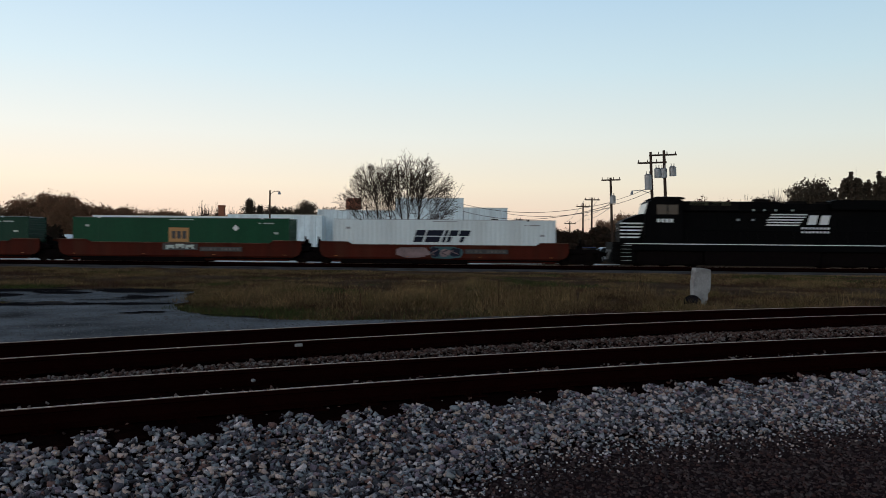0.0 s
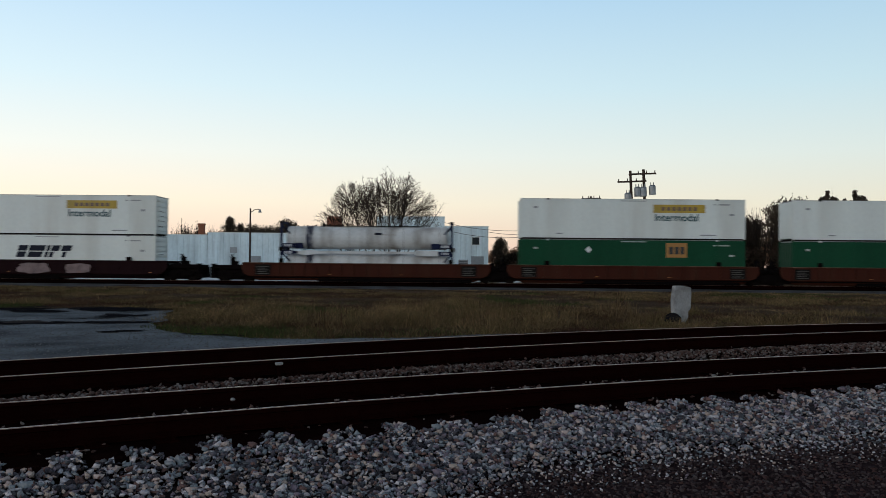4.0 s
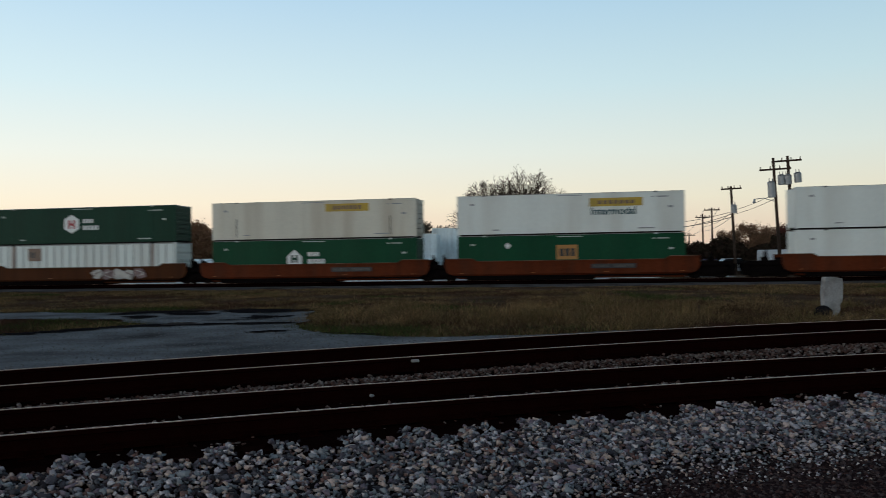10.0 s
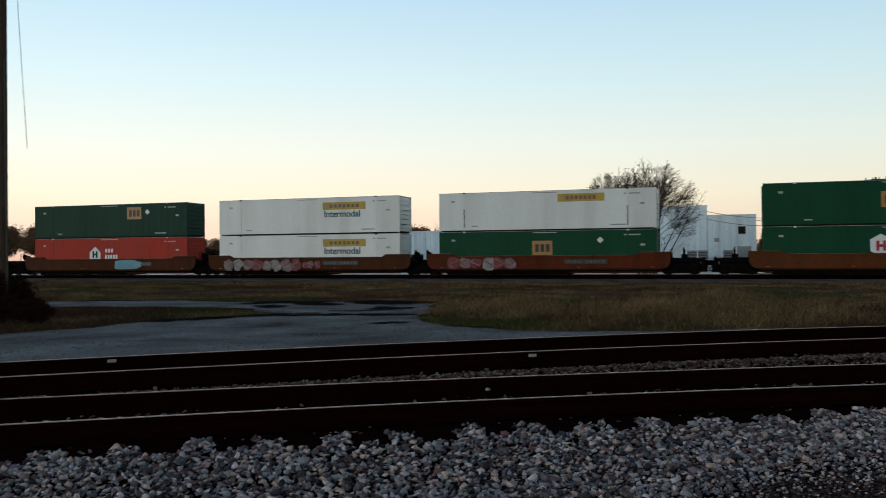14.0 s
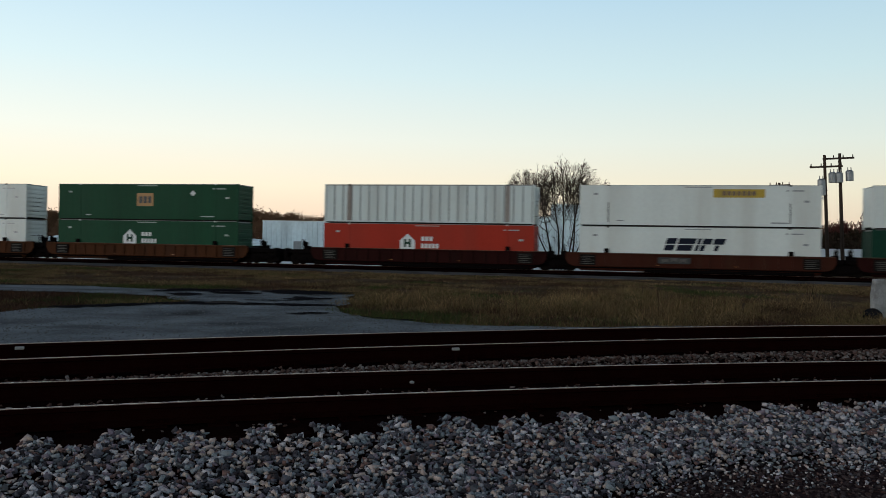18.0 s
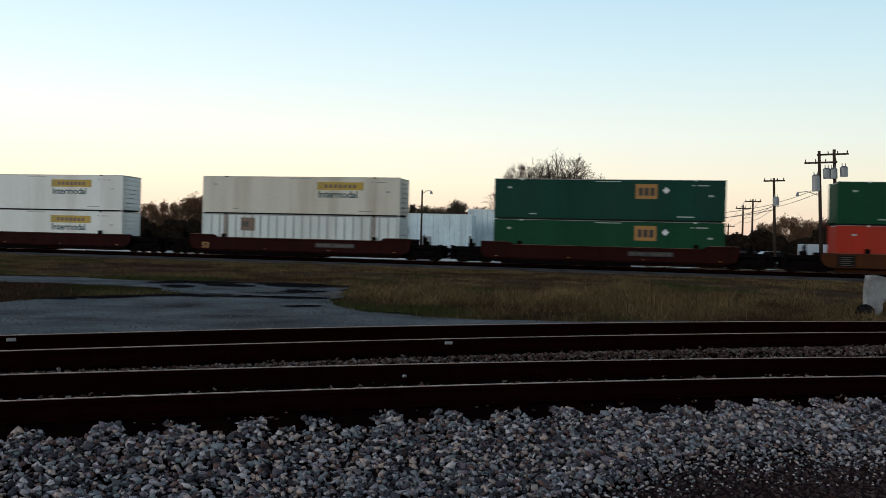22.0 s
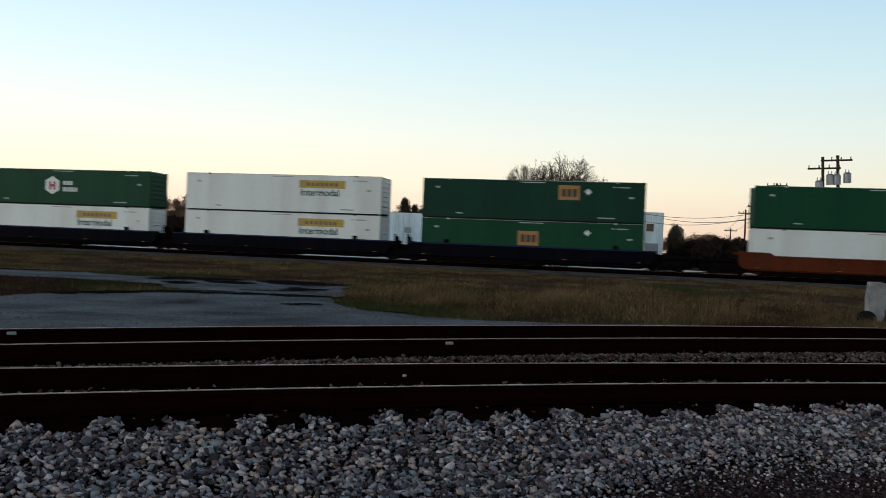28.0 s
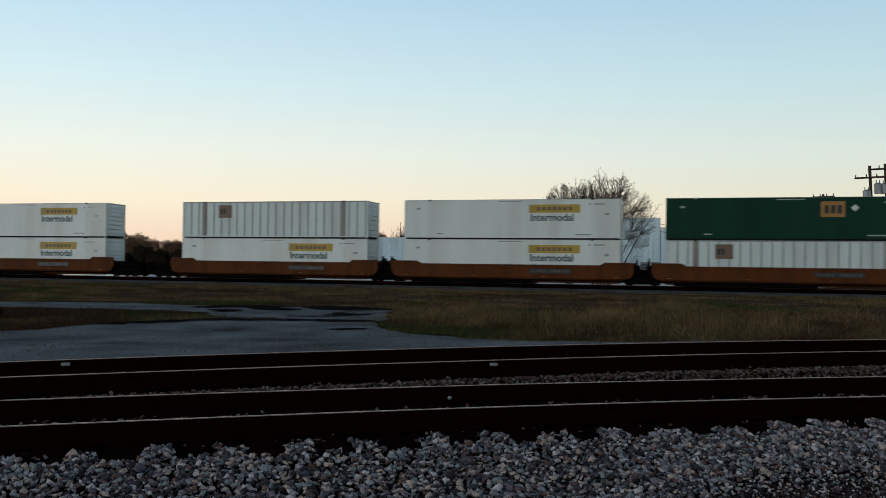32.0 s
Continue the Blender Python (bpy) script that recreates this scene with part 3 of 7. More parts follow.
TRACK_YAW = math.degrees(math.atan(TRACK_K))
CENTRE = 1.30                      # from the near container face to the middle of the track
TRACK_Q = math.atan(TRACK_K)


def on_track(u, z=0.0):
    c, s = math.cos(TRACK_Q), math.sin(TRACK_Q)
    return pose(u * c - CENTRE * s, TRACK_Y + u * s + CENTRE * c, RAIL_Z + z, 0, 0, TRACK_YAW)


def travel(t):
    """Metres that the train has gone by t, from its place at 16 s."""
    k = (t - 16) / 16
    return 392.75 * k + 4.45 * k ** 2 + 0.61 * k ** 3 - 0.36 * k ** 4 - 0.33 * k ** 5


MOVING = []                        # (thing, place along the train, height over the rail)


def rides(ob, place, z):
    ob.matrix_basis = on_track(place + travel(0), z)
    MOVING.append((ob, place, z))


HL, HW, CH = 8.075, 1.295, 2.896   # half length, half width and height of a 53 foot container


def skin(bm, kind, side):
    """One long wall of a container: a single folded sheet, nearly flat with seams or with broad raised ribs."""
    y = side * HW
    inn = -side
    pts, marks = [], []
    if kind == "fine":
        n = 46
        w = (2 * HL - 0.3) / n
        for i in range(n):
            x = -HL + 0.15 + i * w
            pts += [(x, y + inn * 0.035), (x + w * 0.22, y + inn * 0.035), (x + w * 0.34, y + inn * 0.003), (x + w * 0.88, y + inn * 0.003)]
        pts.append((HL - 0.15, y + inn * 0.035))
    elif kind == "ribbed":
        n = 23
        w = (2 * HL - 0.3) / n
        for i in range(n):
            x = -HL + 0.15 + i * w
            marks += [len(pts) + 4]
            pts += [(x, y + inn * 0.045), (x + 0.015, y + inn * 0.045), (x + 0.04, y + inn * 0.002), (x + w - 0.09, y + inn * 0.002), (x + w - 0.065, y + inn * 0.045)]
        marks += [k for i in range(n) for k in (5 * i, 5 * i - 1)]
        pts.append((HL - 0.15, y + inn * 0.045))
    else:
        n = 26
        w = (2 * HL - 0.24) / n
        for i in range(n):
            x = -HL + 0.12 + i * w
            pts += [(x + 0.004, y + inn * 0.012), (x + 0.012, y + inn * 0.006), (x + w - 0.012, y + inn * 0.006), (x + w - 0.004, y + inn * 0.012)]
    sheet(bm, pts, 0.14, CH - 0.09, set(marks))
    if side < 0:
        return
    bmesh.ops.reverse_faces(bm, faces=bm.faces)


def end_wall(bm, sx):
    x = sx * HL
    pts = [(x - sx * 0.045, 0.12)]
    for i in range(7):
        z = 0.3 + i * 0.36
        pts += [(x - sx * 0.045, z), (x - sx * 0.004, z + 0.03), (x - sx * 0.004, z + 0.20), (x - sx * 0.045, z + 0.23)]
    fold(bm, pts + [(x - sx * 0.045, CH - 0.1)], -HW + 0.08, HW - 0.08)


def door_leaf(bm, sx, leaf):
    x = sx * HL
    a, b = (x - 0.06, x - 0.03) if sx > 0 else (x + 0.03, x + 0.06)
    y0, y1 = ((-HW + 0.1, -0.012), (0.012, HW - 0.1))[leaf]
    box(bm, a, b, y0, y1, 0.14, CH - 0.12)
    for y in ((-0.85, -0.35), (0.35, 0.85))[leaf]:
        cyl(bm, ((a + b) / 2 - 0.03, y, 0.12), ((a + b) / 2 - 0.03, y, CH - 0.1), 0.022, n=6)
    for z in (0.5, 1.2, 1.9, 2.5):
        y = (-HW + 0.14, HW - 0.26)[leaf]
        box(bm, a - 0.02, b, y, y + 0.12, z, z + 0.1)


PAINT = {"grey": M_GREYWHITE, "white": M_WHITE, "old": M_OLDWHITE, "ribbed": M_RIBWHITE, "fine": M_FINEWHITE, "green": M_GREEN, "dkgreen": M_DKGREEN, "teal": M_TEALGREEN, "red": M_RED}


def decal(ob, name, f0, f1, h0, h1, mat, label=""):
    """A thin plate on the near wall; f along the length from its tail, h down from the roof."""
    x0, x1 = -HL + f0 * 2 * HL, -HL + f1 * 2 * HL
    return part(name, boxmesh(name, mat, x0, x1, -HW - 0.010, -HW - 0.004, CH * (1 - h1), CH * (1 - h0)), ob, None, label)


def bars(ob, f0, f1, h0, h1, n, mat, depth=0.014, slant=0.0, name="lettering_bar"):
    """Plain slanted bars that stand in for lettering."""
    w = (f1 - f0) * 2 * HL / n
    z0, z1 = CH * (1 - h1), CH * (1 - h0)
    g = w * 0.14

    def build(bm):
        prism(bm, [(g - slant, z0), (w - g - slant, z0), (w - g + slant, z1), (g + slant, z1)], -HW - depth, -HW - 0.004)
    me = cached((name, round(w, 4), h0, h1, mat.name, slant), build, mat)
    for i in range(n):
        part(name, me, ob, pose(-HL + f0 * 2 * HL + i * w, 0, 0))


def slanted_blocks(ob, f0, f1, h0, h1):
    """A row of slanted navy blocks of uneven width, each cut across the middle."""
    z0, z1 = CH * (1 - h1), CH * (1 - h0)
    zm, x, span = (z0 + z1) / 2, -HL + f0 * 2 * HL, (f1 - f0) * 2 * HL
    for k, (w, low) in enumerate(((0.19, (0.06, 1.0)), (0.30, (0.04, 0.94)), (0.08, (0.0, 1.0)), (0.17, (0.0, 0.45)), (0.20, (0.28, 0.64)))):
        a, b = x + 0.06, x + w * span - 0.06
        for lo, hi, u, v in ((zm + 0.03, z1, a, b), (z0, zm - 0.03, a + low[0] * (b - a), a + low[1] * (b - a))):
            def build(bm):
                prism(bm, [(u + (lo - zm) * 0.36, lo), (v + (lo - zm) * 0.36, lo), (v + (hi - zm) * 0.36, hi), (u + (hi - zm) * 0.36, hi)], -HW - 0.014, -HW - 0.004)
            part("lettering_block", cached(("lettering_block", k, f0, round(lo, 3)), build, M_NAVY), ob)
        x += w * span


def hexagon(ob, f0, f1, h0, h1, house):
    x0, x1 = -HL + f0 * 2 * HL, -HL + f1 * 2 * HL
    z0, z1 = CH * (1 - h1), CH * (1 - h0)
    xm, dz = (x0 + x1) / 2, (z1 - z0)

    def shield(bm):
        if house:
            pts = [(x0, z0), (x1, z0), (x1, z0 + dz * 0.62), (xm, z1), (x0, z0 + dz * 0.62)]
        else:
            pts = [(xm, z0), (x1, z0 + dz * 0.25), (x1, z0 + dz * 0.75), (xm, z1), (x0, z0 + dz * 0.75), (x0, z0 + dz * 0.25)]
        prism(bm, pts, -HW - 0.010, -HW - 0.004)

    def inner(bm):
        w = (x1 - x0)
        for a, b, c, d in ((0.27, 0.42, 0.26, 0.70), (0.58, 0.73, 0.26, 0.70), (0.42, 0.58, 0.42, 0.54)):
            box(bm, x0 + a * w, x0 + b * w, -HW - 0.016, -HW - 0.011, z0 + c * dz, z0 + d * dz)
    part("emblem", cached(("emblem", f0, f1, h0, house), shield, M_WLET), ob, None, "white painted emblem")
    part("emblem_mark", cached(("emblem_mark", f0, f1, h0, house), inner, M_DKGREEN if house else M_RLET), ob)


def small_marks(ob, mat):
    """Short stencilled lines along the wall."""
    for f, h, w, d in ((0.06, 0.2, 0.018, 0.05), (0.45, 0.045, 0.11, 0.02), (0.86, 0.12, 0.07, 0.03), (0.93, 0.36, 0.02, 0.05), (0.80, 0.88, 0.075, 0.03), (0.16, 0.86, 0.03, 0.03)):
        x, z = -HL + f * 2 * HL, CH * (1 - h)
        part("stencil_mark", boxmesh("stencil_mark", mat, x, x + w * 2 * HL, -HW - 0.009, -HW - 0.004, z - d * CH, z), ob)


def livery(ob, design):
    if design == "hunt":
        decal(ob, "logo_panel", 0.592, 0.822, 0.14, 0.345, M_YELLOW, "yellow painted panel")
        bars(ob, 0.625, 0.79, 0.20, 0.29, 7, M_BROWNPATCH, 0.016)
        me = text_mesh("Intermodal", 0.72, M_TEAL)
        part("lettering", me, ob, pose(-HL + 0.597 * 2 * HL, -HW - 0.008, CH * (1 - 0.545), 90, 0, 0), "dark teal word on the side")
        small_marks(ob, M_GREY)
    elif design == "huntold":
        decal(ob, "logo_panel", 0.565, 0.775, 0.10, 0.30, M_YELLOW, "yellow painted panel")
        bars(ob, 0.60, 0.74, 0.15, 0.25, 7, M_BROWNPATCH, 0.016)
        for x in (-HL + 2.0, HL - 2.0):
            part("lashing_slot", boxmesh("lashing_slot", M_DARK, x - 0.035, x + 0.035, -HW - 0.012, -HW - 0.003, 0.25, 1.65), ob)
        small_marks(ob, M_GREY)
    elif design.startswith("arrow"):
        h = (0.27, 0.57) if design == "arrow_low" else (0.21, 0.52)
        slanted_blocks(ob, 0.365, 0.632, *h)
        bars(ob, 0.45, 0.60, h[1] + 0.08, h[1] + 0.13, 11, M_GREY)
        small_marks(ob, M_GREY)
    elif design.startswith("gold"):
        e, d = {"goldA": (0.65, 0.305), "goldB": (0.447, 0.755), "goldC": (0.622, 0.752), "goldD": (0.445, 0.228)}[design]
        top = {"goldA": 0.08, "goldB": 0.26, "goldC": 0.11, "goldD": 0.26}[design]
        decal(ob, "logo_panel", e, e + 0.092, top, top + 0.36, M_ORANGE, "orange painted panel")
        bars(ob, e + 0.010, e + 0.084, top + 0.09, top + 0.28, 3, M_BLACKLET, 0.016)
        x, z = -HL + d * 2 * HL, CH * 0.74
        part("placard", cached(("placard", d), lambda bm: prism(bm, [(x - 0.24, z), (x, z - 0.24), (x + 0.24, z), (x, z + 0.24)], -HW - 0.010, -HW - 0.004), M_WLET), ob, None, "white diamond placard")
        small_marks(ob, M_STENCIL)
    elif design.startswith("hub"):
        house = design == "hubhouse"
        f = 0.375 if house else 0.405
        hexagon(ob, f, f + (0.072 if house else 0.08), 0.26 if house else 0.20, 0.72, house)
        bars(ob, f + 0.100, f + 0.158, 0.33, 0.44, 3, M_WLET)
        bars(ob, f + 0.100, f + 0.186, 0.51, 0.63, 5, M_WLET)
        small_marks(ob, M_STENCIL)
    elif design == "patch":
        decal(ob, "logo_panel", 0.205, 0.278, 0.10, 0.45, M_BROWNPATCH, "faded brown panel")
        bars(ob, 0.212, 0.245, 0.2, 0.35, 2, M_BLACKLET, 0.016)
    elif design == "bare":
        decal(ob, "bare_panel", 0.22, 0.50, 0.14, 0.80, M_PATCH, "stripped beige panel")


WORDS = {"white": "white", "grey": "greyish white", "old": "weathered cream", "ribbed": "ribbed white", "fine": "fluted white", "green": "green", "dkgreen": "dark green", "teal": "faded teal-green", "red": "red"}
MARKS = {"hunt": "with yellow logo panel", "huntold": "with yellow logo panel", "arrow": "with slanted navy lettering",
         "arrow_low": "with slanted navy lettering", "goldA": "with orange logo panel", "goldB": "with orange logo panel",
         "goldC": "with orange logo panel", "goldD": "with orange logo panel", "hub": "with white hexagon emblem",
         "hubhouse": "with white house emblem", "patch": "with faded brown patch", "bare": "with stripped beige panel", "plain": "without lettering"}


def container(paint, design, level, car_word):
    mat = PAINT[paint]
    where = f"in a {car_word} well car" if level == 0 else "stacked on another"
    ob = thing("shipping_container", Matrix(), f"{WORDS[paint]} container {MARKS[design]}, {where}".replace("with stripped beige panel, in", "with bare panel, in").replace("faded brown patch, in", "brown patch, in"), "container", "containers on the train")
    kind = paint if paint in ("ribbed", "fine") else "flat"
    # the second material paints the shade into the grooves between the ribs
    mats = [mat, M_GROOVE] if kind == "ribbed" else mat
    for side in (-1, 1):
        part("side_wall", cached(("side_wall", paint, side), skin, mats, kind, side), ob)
        y0, y1 = (-HW - 0.004, -HW + 0.08) if side < 0 else (HW - 0.08, HW + 0.004)
        part("top_rail", boxmesh("top_rail", M_GROOVE if kind == "ribbed" else mat, -HL, HL, y0, y1, CH - 0.1, CH - 0.042, 0.008), ob)
        part("bottom_rail", boxmesh("bottom_rail", mat, -HL, HL, y0, y1, 0.055, 0.15, 0.01), ob)
        for x in (-HL + 2.0, HL - 2.0):
            part("lifting_post", boxmesh("lifting_post", M_RUSTPOST if kind == "ribbed" else mat, x - (0.17 if kind == "ribbed" else 0.10), x + (0.17 if kind == "ribbed" else 0.10), y0 - 0.006, y1 + 0.006, 0.15, CH - 0.1, 0.01), ob)
            part("corner_casting", boxmesh("post_casting", M_UNDER if paint in ("white", "grey", "old", "ribbed", "fine") else M_WLET, x - 0.09, x + 0.09, y0 - 0.012, y1 + 0.012, CH - 0.10, CH + 0.012, 0.01), ob)
        for sx in (-1, 1):
            x0, x1 = (-HL - 0.003, -HL + 0.14) if sx < 0 else (HL - 0.14, HL + 0.003)
            part("corner_post", boxmesh("corner_post", mat, x0, x1, y0 - 0.003, y1 + 0.003, 0.0, CH, 0.015), ob)
    part("front_wall", cached(("front_wall", paint), end_wall, mat, 1), ob)
    for leaf in (0, 1):
        part("rear_door", cached(("rear_door", paint, leaf), door_leaf, mat, -1, leaf), ob)
    part("roof", boxmesh("roof", M_GROOVE, -HL + 0.15, HL - 0.15, -HW + 0.085, HW - 0.085, CH - 0.075, CH - 0.004), ob, None, "grimy roof sheet")
    # inset black underframe; its colour gives the shaded seam between stacked containers
    part("underframe", boxmesh("underframe", M_UNDER, -HL + 0.15, HL - 0.15, -HW + 0.02, HW - 0.02, -0.02, 0.10), ob, None, "sooty black underframe")
    # thin dark bars paint the shadow lines of the corrugated front wall
    for k, z in enumerate((0.62, 1.05, 1.40, 1.75) if level else (0.8, 1.5)):
        part("vent_slot", boxmesh("vent_slot", M_UNDER, HL - 0.05, HL + 0.002, -0.75 + 0.1 * k, 0.3 + 0.12 * k, z, z + 0.028), ob)
    livery(ob, design)
    return ob


def tank_container(level):
    """A low frame with a long cylindrical tank; two of them ride one on the other."""
    L2, H, R = 6.2, 2.02, 0.835
    ob = thing("tank_container", Matrix(), "weathered white tank container, blue frame, " + ("stacked on another" if level else "in a well car"), "container", "containers on the train")

    def barrel(bm):
        cyl(bm, (-L2 + 0.45, 0, 0.86), (L2 - 0.45, 0, 0.86), R, n=32)
        for x in (-L2 + 0.45, L2 - 0.45):
            bmesh.ops.create_uvsphere(bm, u_segments=24, v_segments=10, radius=R, matrix=Matrix.Translation((x, 0, 0.86)) @ Matrix.Diagonal((0.34, 1, 1, 1)))
    part("tank", cached("tank", barrel, M_TANK), ob)

    def band(bm):
        bmesh.ops.create_cone(bm, cap_ends=True, segments=32, radius1=R + 0.012, radius2=R + 0.012, depth=0.05, matrix=pose(0, 0, 0.86, 0, 90, 0))
    for i in range(9):
        part("tank_band", cached("tank_band", band, M_TANKBAND), ob, pose(-L2 + 0.9 + i * (2 * L2 - 1.8) / 8, 0, 0))

    def strake(bm):
        bmesh.ops.create_cone(bm, cap_ends=True, segments=32, radius1=R + 0.016, radius2=R + 0.016, depth=0.46, matrix=pose(0, 0, 0.86, 0, 90, 0))
    part("lettering_band", cached("tank_strake", strake, M_NAVYFADE), ob, pose(-4.25, 0, 0), "dark worn lettering round the tank")
    part("saddle", boxmesh("tank_saddle", M_TANKBLUE, -L2 + 0.9, -L2 + 1.5, -0.9, 0.9, 0.05, 0.45), ob)
    part("saddle", boxmesh("tank_saddle", M_TANKBLUE, L2 - 1.5, L2 - 0.9, -0.9, 0.9, 0.05, 0.45), ob)
    for sx in (-1, 1):
        for sy in (-1, 1):
            part("corner_post", boxmesh("tank_post", M_TANKBLUE, sx * L2 - 0.08, sx * L2 + 0.08, sy * 1.21 - 0.08, sy * 1.21 + 0.08, 0.14, H - 0.14, 0.02), ob)
            for z in (0.0, H - 0.14):
                part("corner_casting", boxmesh("tank_casting", M_UNDER, sx * L2 - 0.16, sx * L2 + 0.12, sy * 1.21 - 0.10, sy * 1.21 + 0.10, z, z + 0.14, 0.015), ob)
            part("brace", cached(("tank_brace", sx, sy), lambda bm: cyl(bm, (sx * L2, sy * 1.14, 1.75), (sx * (L2 - 0.75), sy * 0.62, 0.9), 0.055, n=6), M_TANKBLUE), ob)
            part("corner_plate", boxmesh("tank_plate", M_TANKBLUE, min(sx * (L2 - 0.1), sx * (L2 - 0.95)), max(sx * (L2 - 0.1), sx * (L2 - 0.95)), sy * 1.20 - 0.03, sy * 1.20 + 0.03, 1.60 - 1.5 * level, 1.90 - 1.5 * level, 0.01), ob)
            if sy < 0:
                for k in range(3):
                    part("stencil_mark", boxmesh("tank_mark", M_WLET, sx * L2 - sx * (0.28 + k * 0.2) - 0.05, sx * L2 - sx * (0.28 + k * 0.2) + 0.05, -1.236, -1.231, 1.66 - 1.5 * level, 1.84 - 1.5 * level), ob)
        part("end_beam", boxmesh("end_beam", M_TANKBLUE, sx * L2 - 0.06, sx * L2 + 0.06, -1.13, 1.13, H - 0.14, H - 0.02), ob)
        part("sill_beam", boxmesh("sill_beam", M_TANKBLUE, sx * L2 - 0.06, sx * L2 + 0.06, -1.13, 1.13, 0.0, 0.14), ob)
    if level:
        part("walkway", boxmesh("tank_walk", M_UNDER, -3.0, 3.9, -0.32, 0.32, 1.72, 1.76), ob, None, "dark grating walkway along the top")
        for x in (-2.4, -0.2, 1.8, 3.4):
            part("walkway_foot", boxmesh("walkway_foot", M_TANKBLUE, x - 0.04, x + 0.04, -0.3, 0.3, 1.62, 1.72), ob)
        part("manlid", cached("manlid", lambda bm: cyl(bm, (-3.25, 0, 1.66), (-3.4, 0, 1.98), 0.24, 0.05, n=12), M_UNDER), ob, None, "raised manhole lid")
        part("marking_panel", boxmesh("marking_panel", M_NAVY, 0.55, 1.1, -R - 0.004, -R + 0.05, 1.05, 1.22), ob)
        part("stencil_line", boxmesh("stencil_line", M_BROWNPATCH, 1.15, 2.2, -R - 0.002, -R + 0.05, 1.06, 1.09), ob)
    else:
        for sy in (-1, 1):
            part("top_rail", cached(("tank_rail", sy), lambda bm: (prism(bm, [(-5.0, 1.62), (-4.2, 1.58), (-3.4, 1.70), (3.5, 1.72), (3.5, 1.88), (-3.4, 1.88), (-4.2, 1.95), (-5.0, 1.84)], sy * 1.2 - 0.05, sy * 1.2 + 0.05)), M_TANK), ob)
            part("rail_panel", boxmesh("rail_panel", M_TANK, 3.56, 5.2, sy * 1.2 - 0.06, sy * 1.2 + 0.06, 1.56, 1.95, 0.01), ob)
    return ob


def wheel_set(parent, x):
    def wheel(bm):
        for sy in (-1, 1):
            cyl(bm, (0, sy * 0.68, 0.46), (0, sy * 0.80, 0.46), 0.46, n=20)
            cyl(bm, (0, sy * 0.66, 0.46), (0, sy * 0.69, 0.46), 0.49, n=20)
        cyl(bm, (0, -0.95, 0.46), (0, 0.95, 0.46), 0.08, n=8)
    return part("wheel_set", cached("wheel_set", wheel, M_WHEEL), parent, pose(x, 0, 0))


def truck(car, x):
    def frame_side(bm):
        for sy in (-1, 1):
            y = sy * 1.0
            prism(bm, [(-1.2, 0.38), (-1.2, 0.62), (-0.75, 0.72), (-0.35, 0.80), (0.35, 0.80), (0.75, 0.72), (1.2, 0.62), (1.2, 0.38), (0.7, 0.40), (0.40, 0.24), (-0.40, 0.24), (-0.7, 0.40)], y - 0.08, y + 0.08)
            for bx in (-0.89, 0.89):
                cyl(bm, (bx, y + sy * 0.08, 0.47), (bx, y + sy * 0.16, 0.47), 0.14, n=10)
            for bx in (-0.16, 0.0, 0.16):
                cyl(bm, (bx, y + sy * 0.09, 0.3), (bx, y + sy * 0.09, 0.56), 0.07, n=8)
        box(bm, -0.22, 0.22, -0.95, 0.95, 0.45, 0.80)
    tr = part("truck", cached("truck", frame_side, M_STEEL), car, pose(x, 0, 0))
    # plain solid blocks fill the space between the wheels
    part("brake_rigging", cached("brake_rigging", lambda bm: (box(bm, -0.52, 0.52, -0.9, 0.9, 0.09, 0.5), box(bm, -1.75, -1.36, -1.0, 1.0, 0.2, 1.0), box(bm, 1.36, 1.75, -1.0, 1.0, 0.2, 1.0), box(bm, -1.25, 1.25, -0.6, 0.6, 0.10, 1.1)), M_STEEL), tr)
    wheel_set(tr, -0.89)
    wheel_set(tr, 0.89)
    return tr


def tuck(bm, sy, xt, xb, zt, zb):
    """The lower part of a car's side, folded inwards under the load."""
    y0, y1 = sy * 1.47, sy * 1.14
    a = [bm.verts.new(q) for q in ((-xt, y0, zt), (xt, y0, zt), (xb, y1, zb), (-xb, y1, zb))]
    b = [bm.verts.new((v.co.x, v.co.y - sy * 0.06, v.co.z + 0.02)) for v in a]
    bm.faces.new(a)
    bm.faces.new(b[::-1])
    for k in range(4):
        bm.faces.new((a[k], b[k], b[(k + 1) % 4], a[(k + 1) % 4]))
    bmesh.ops.recalc_face_normals(bm, faces=bm.faces)


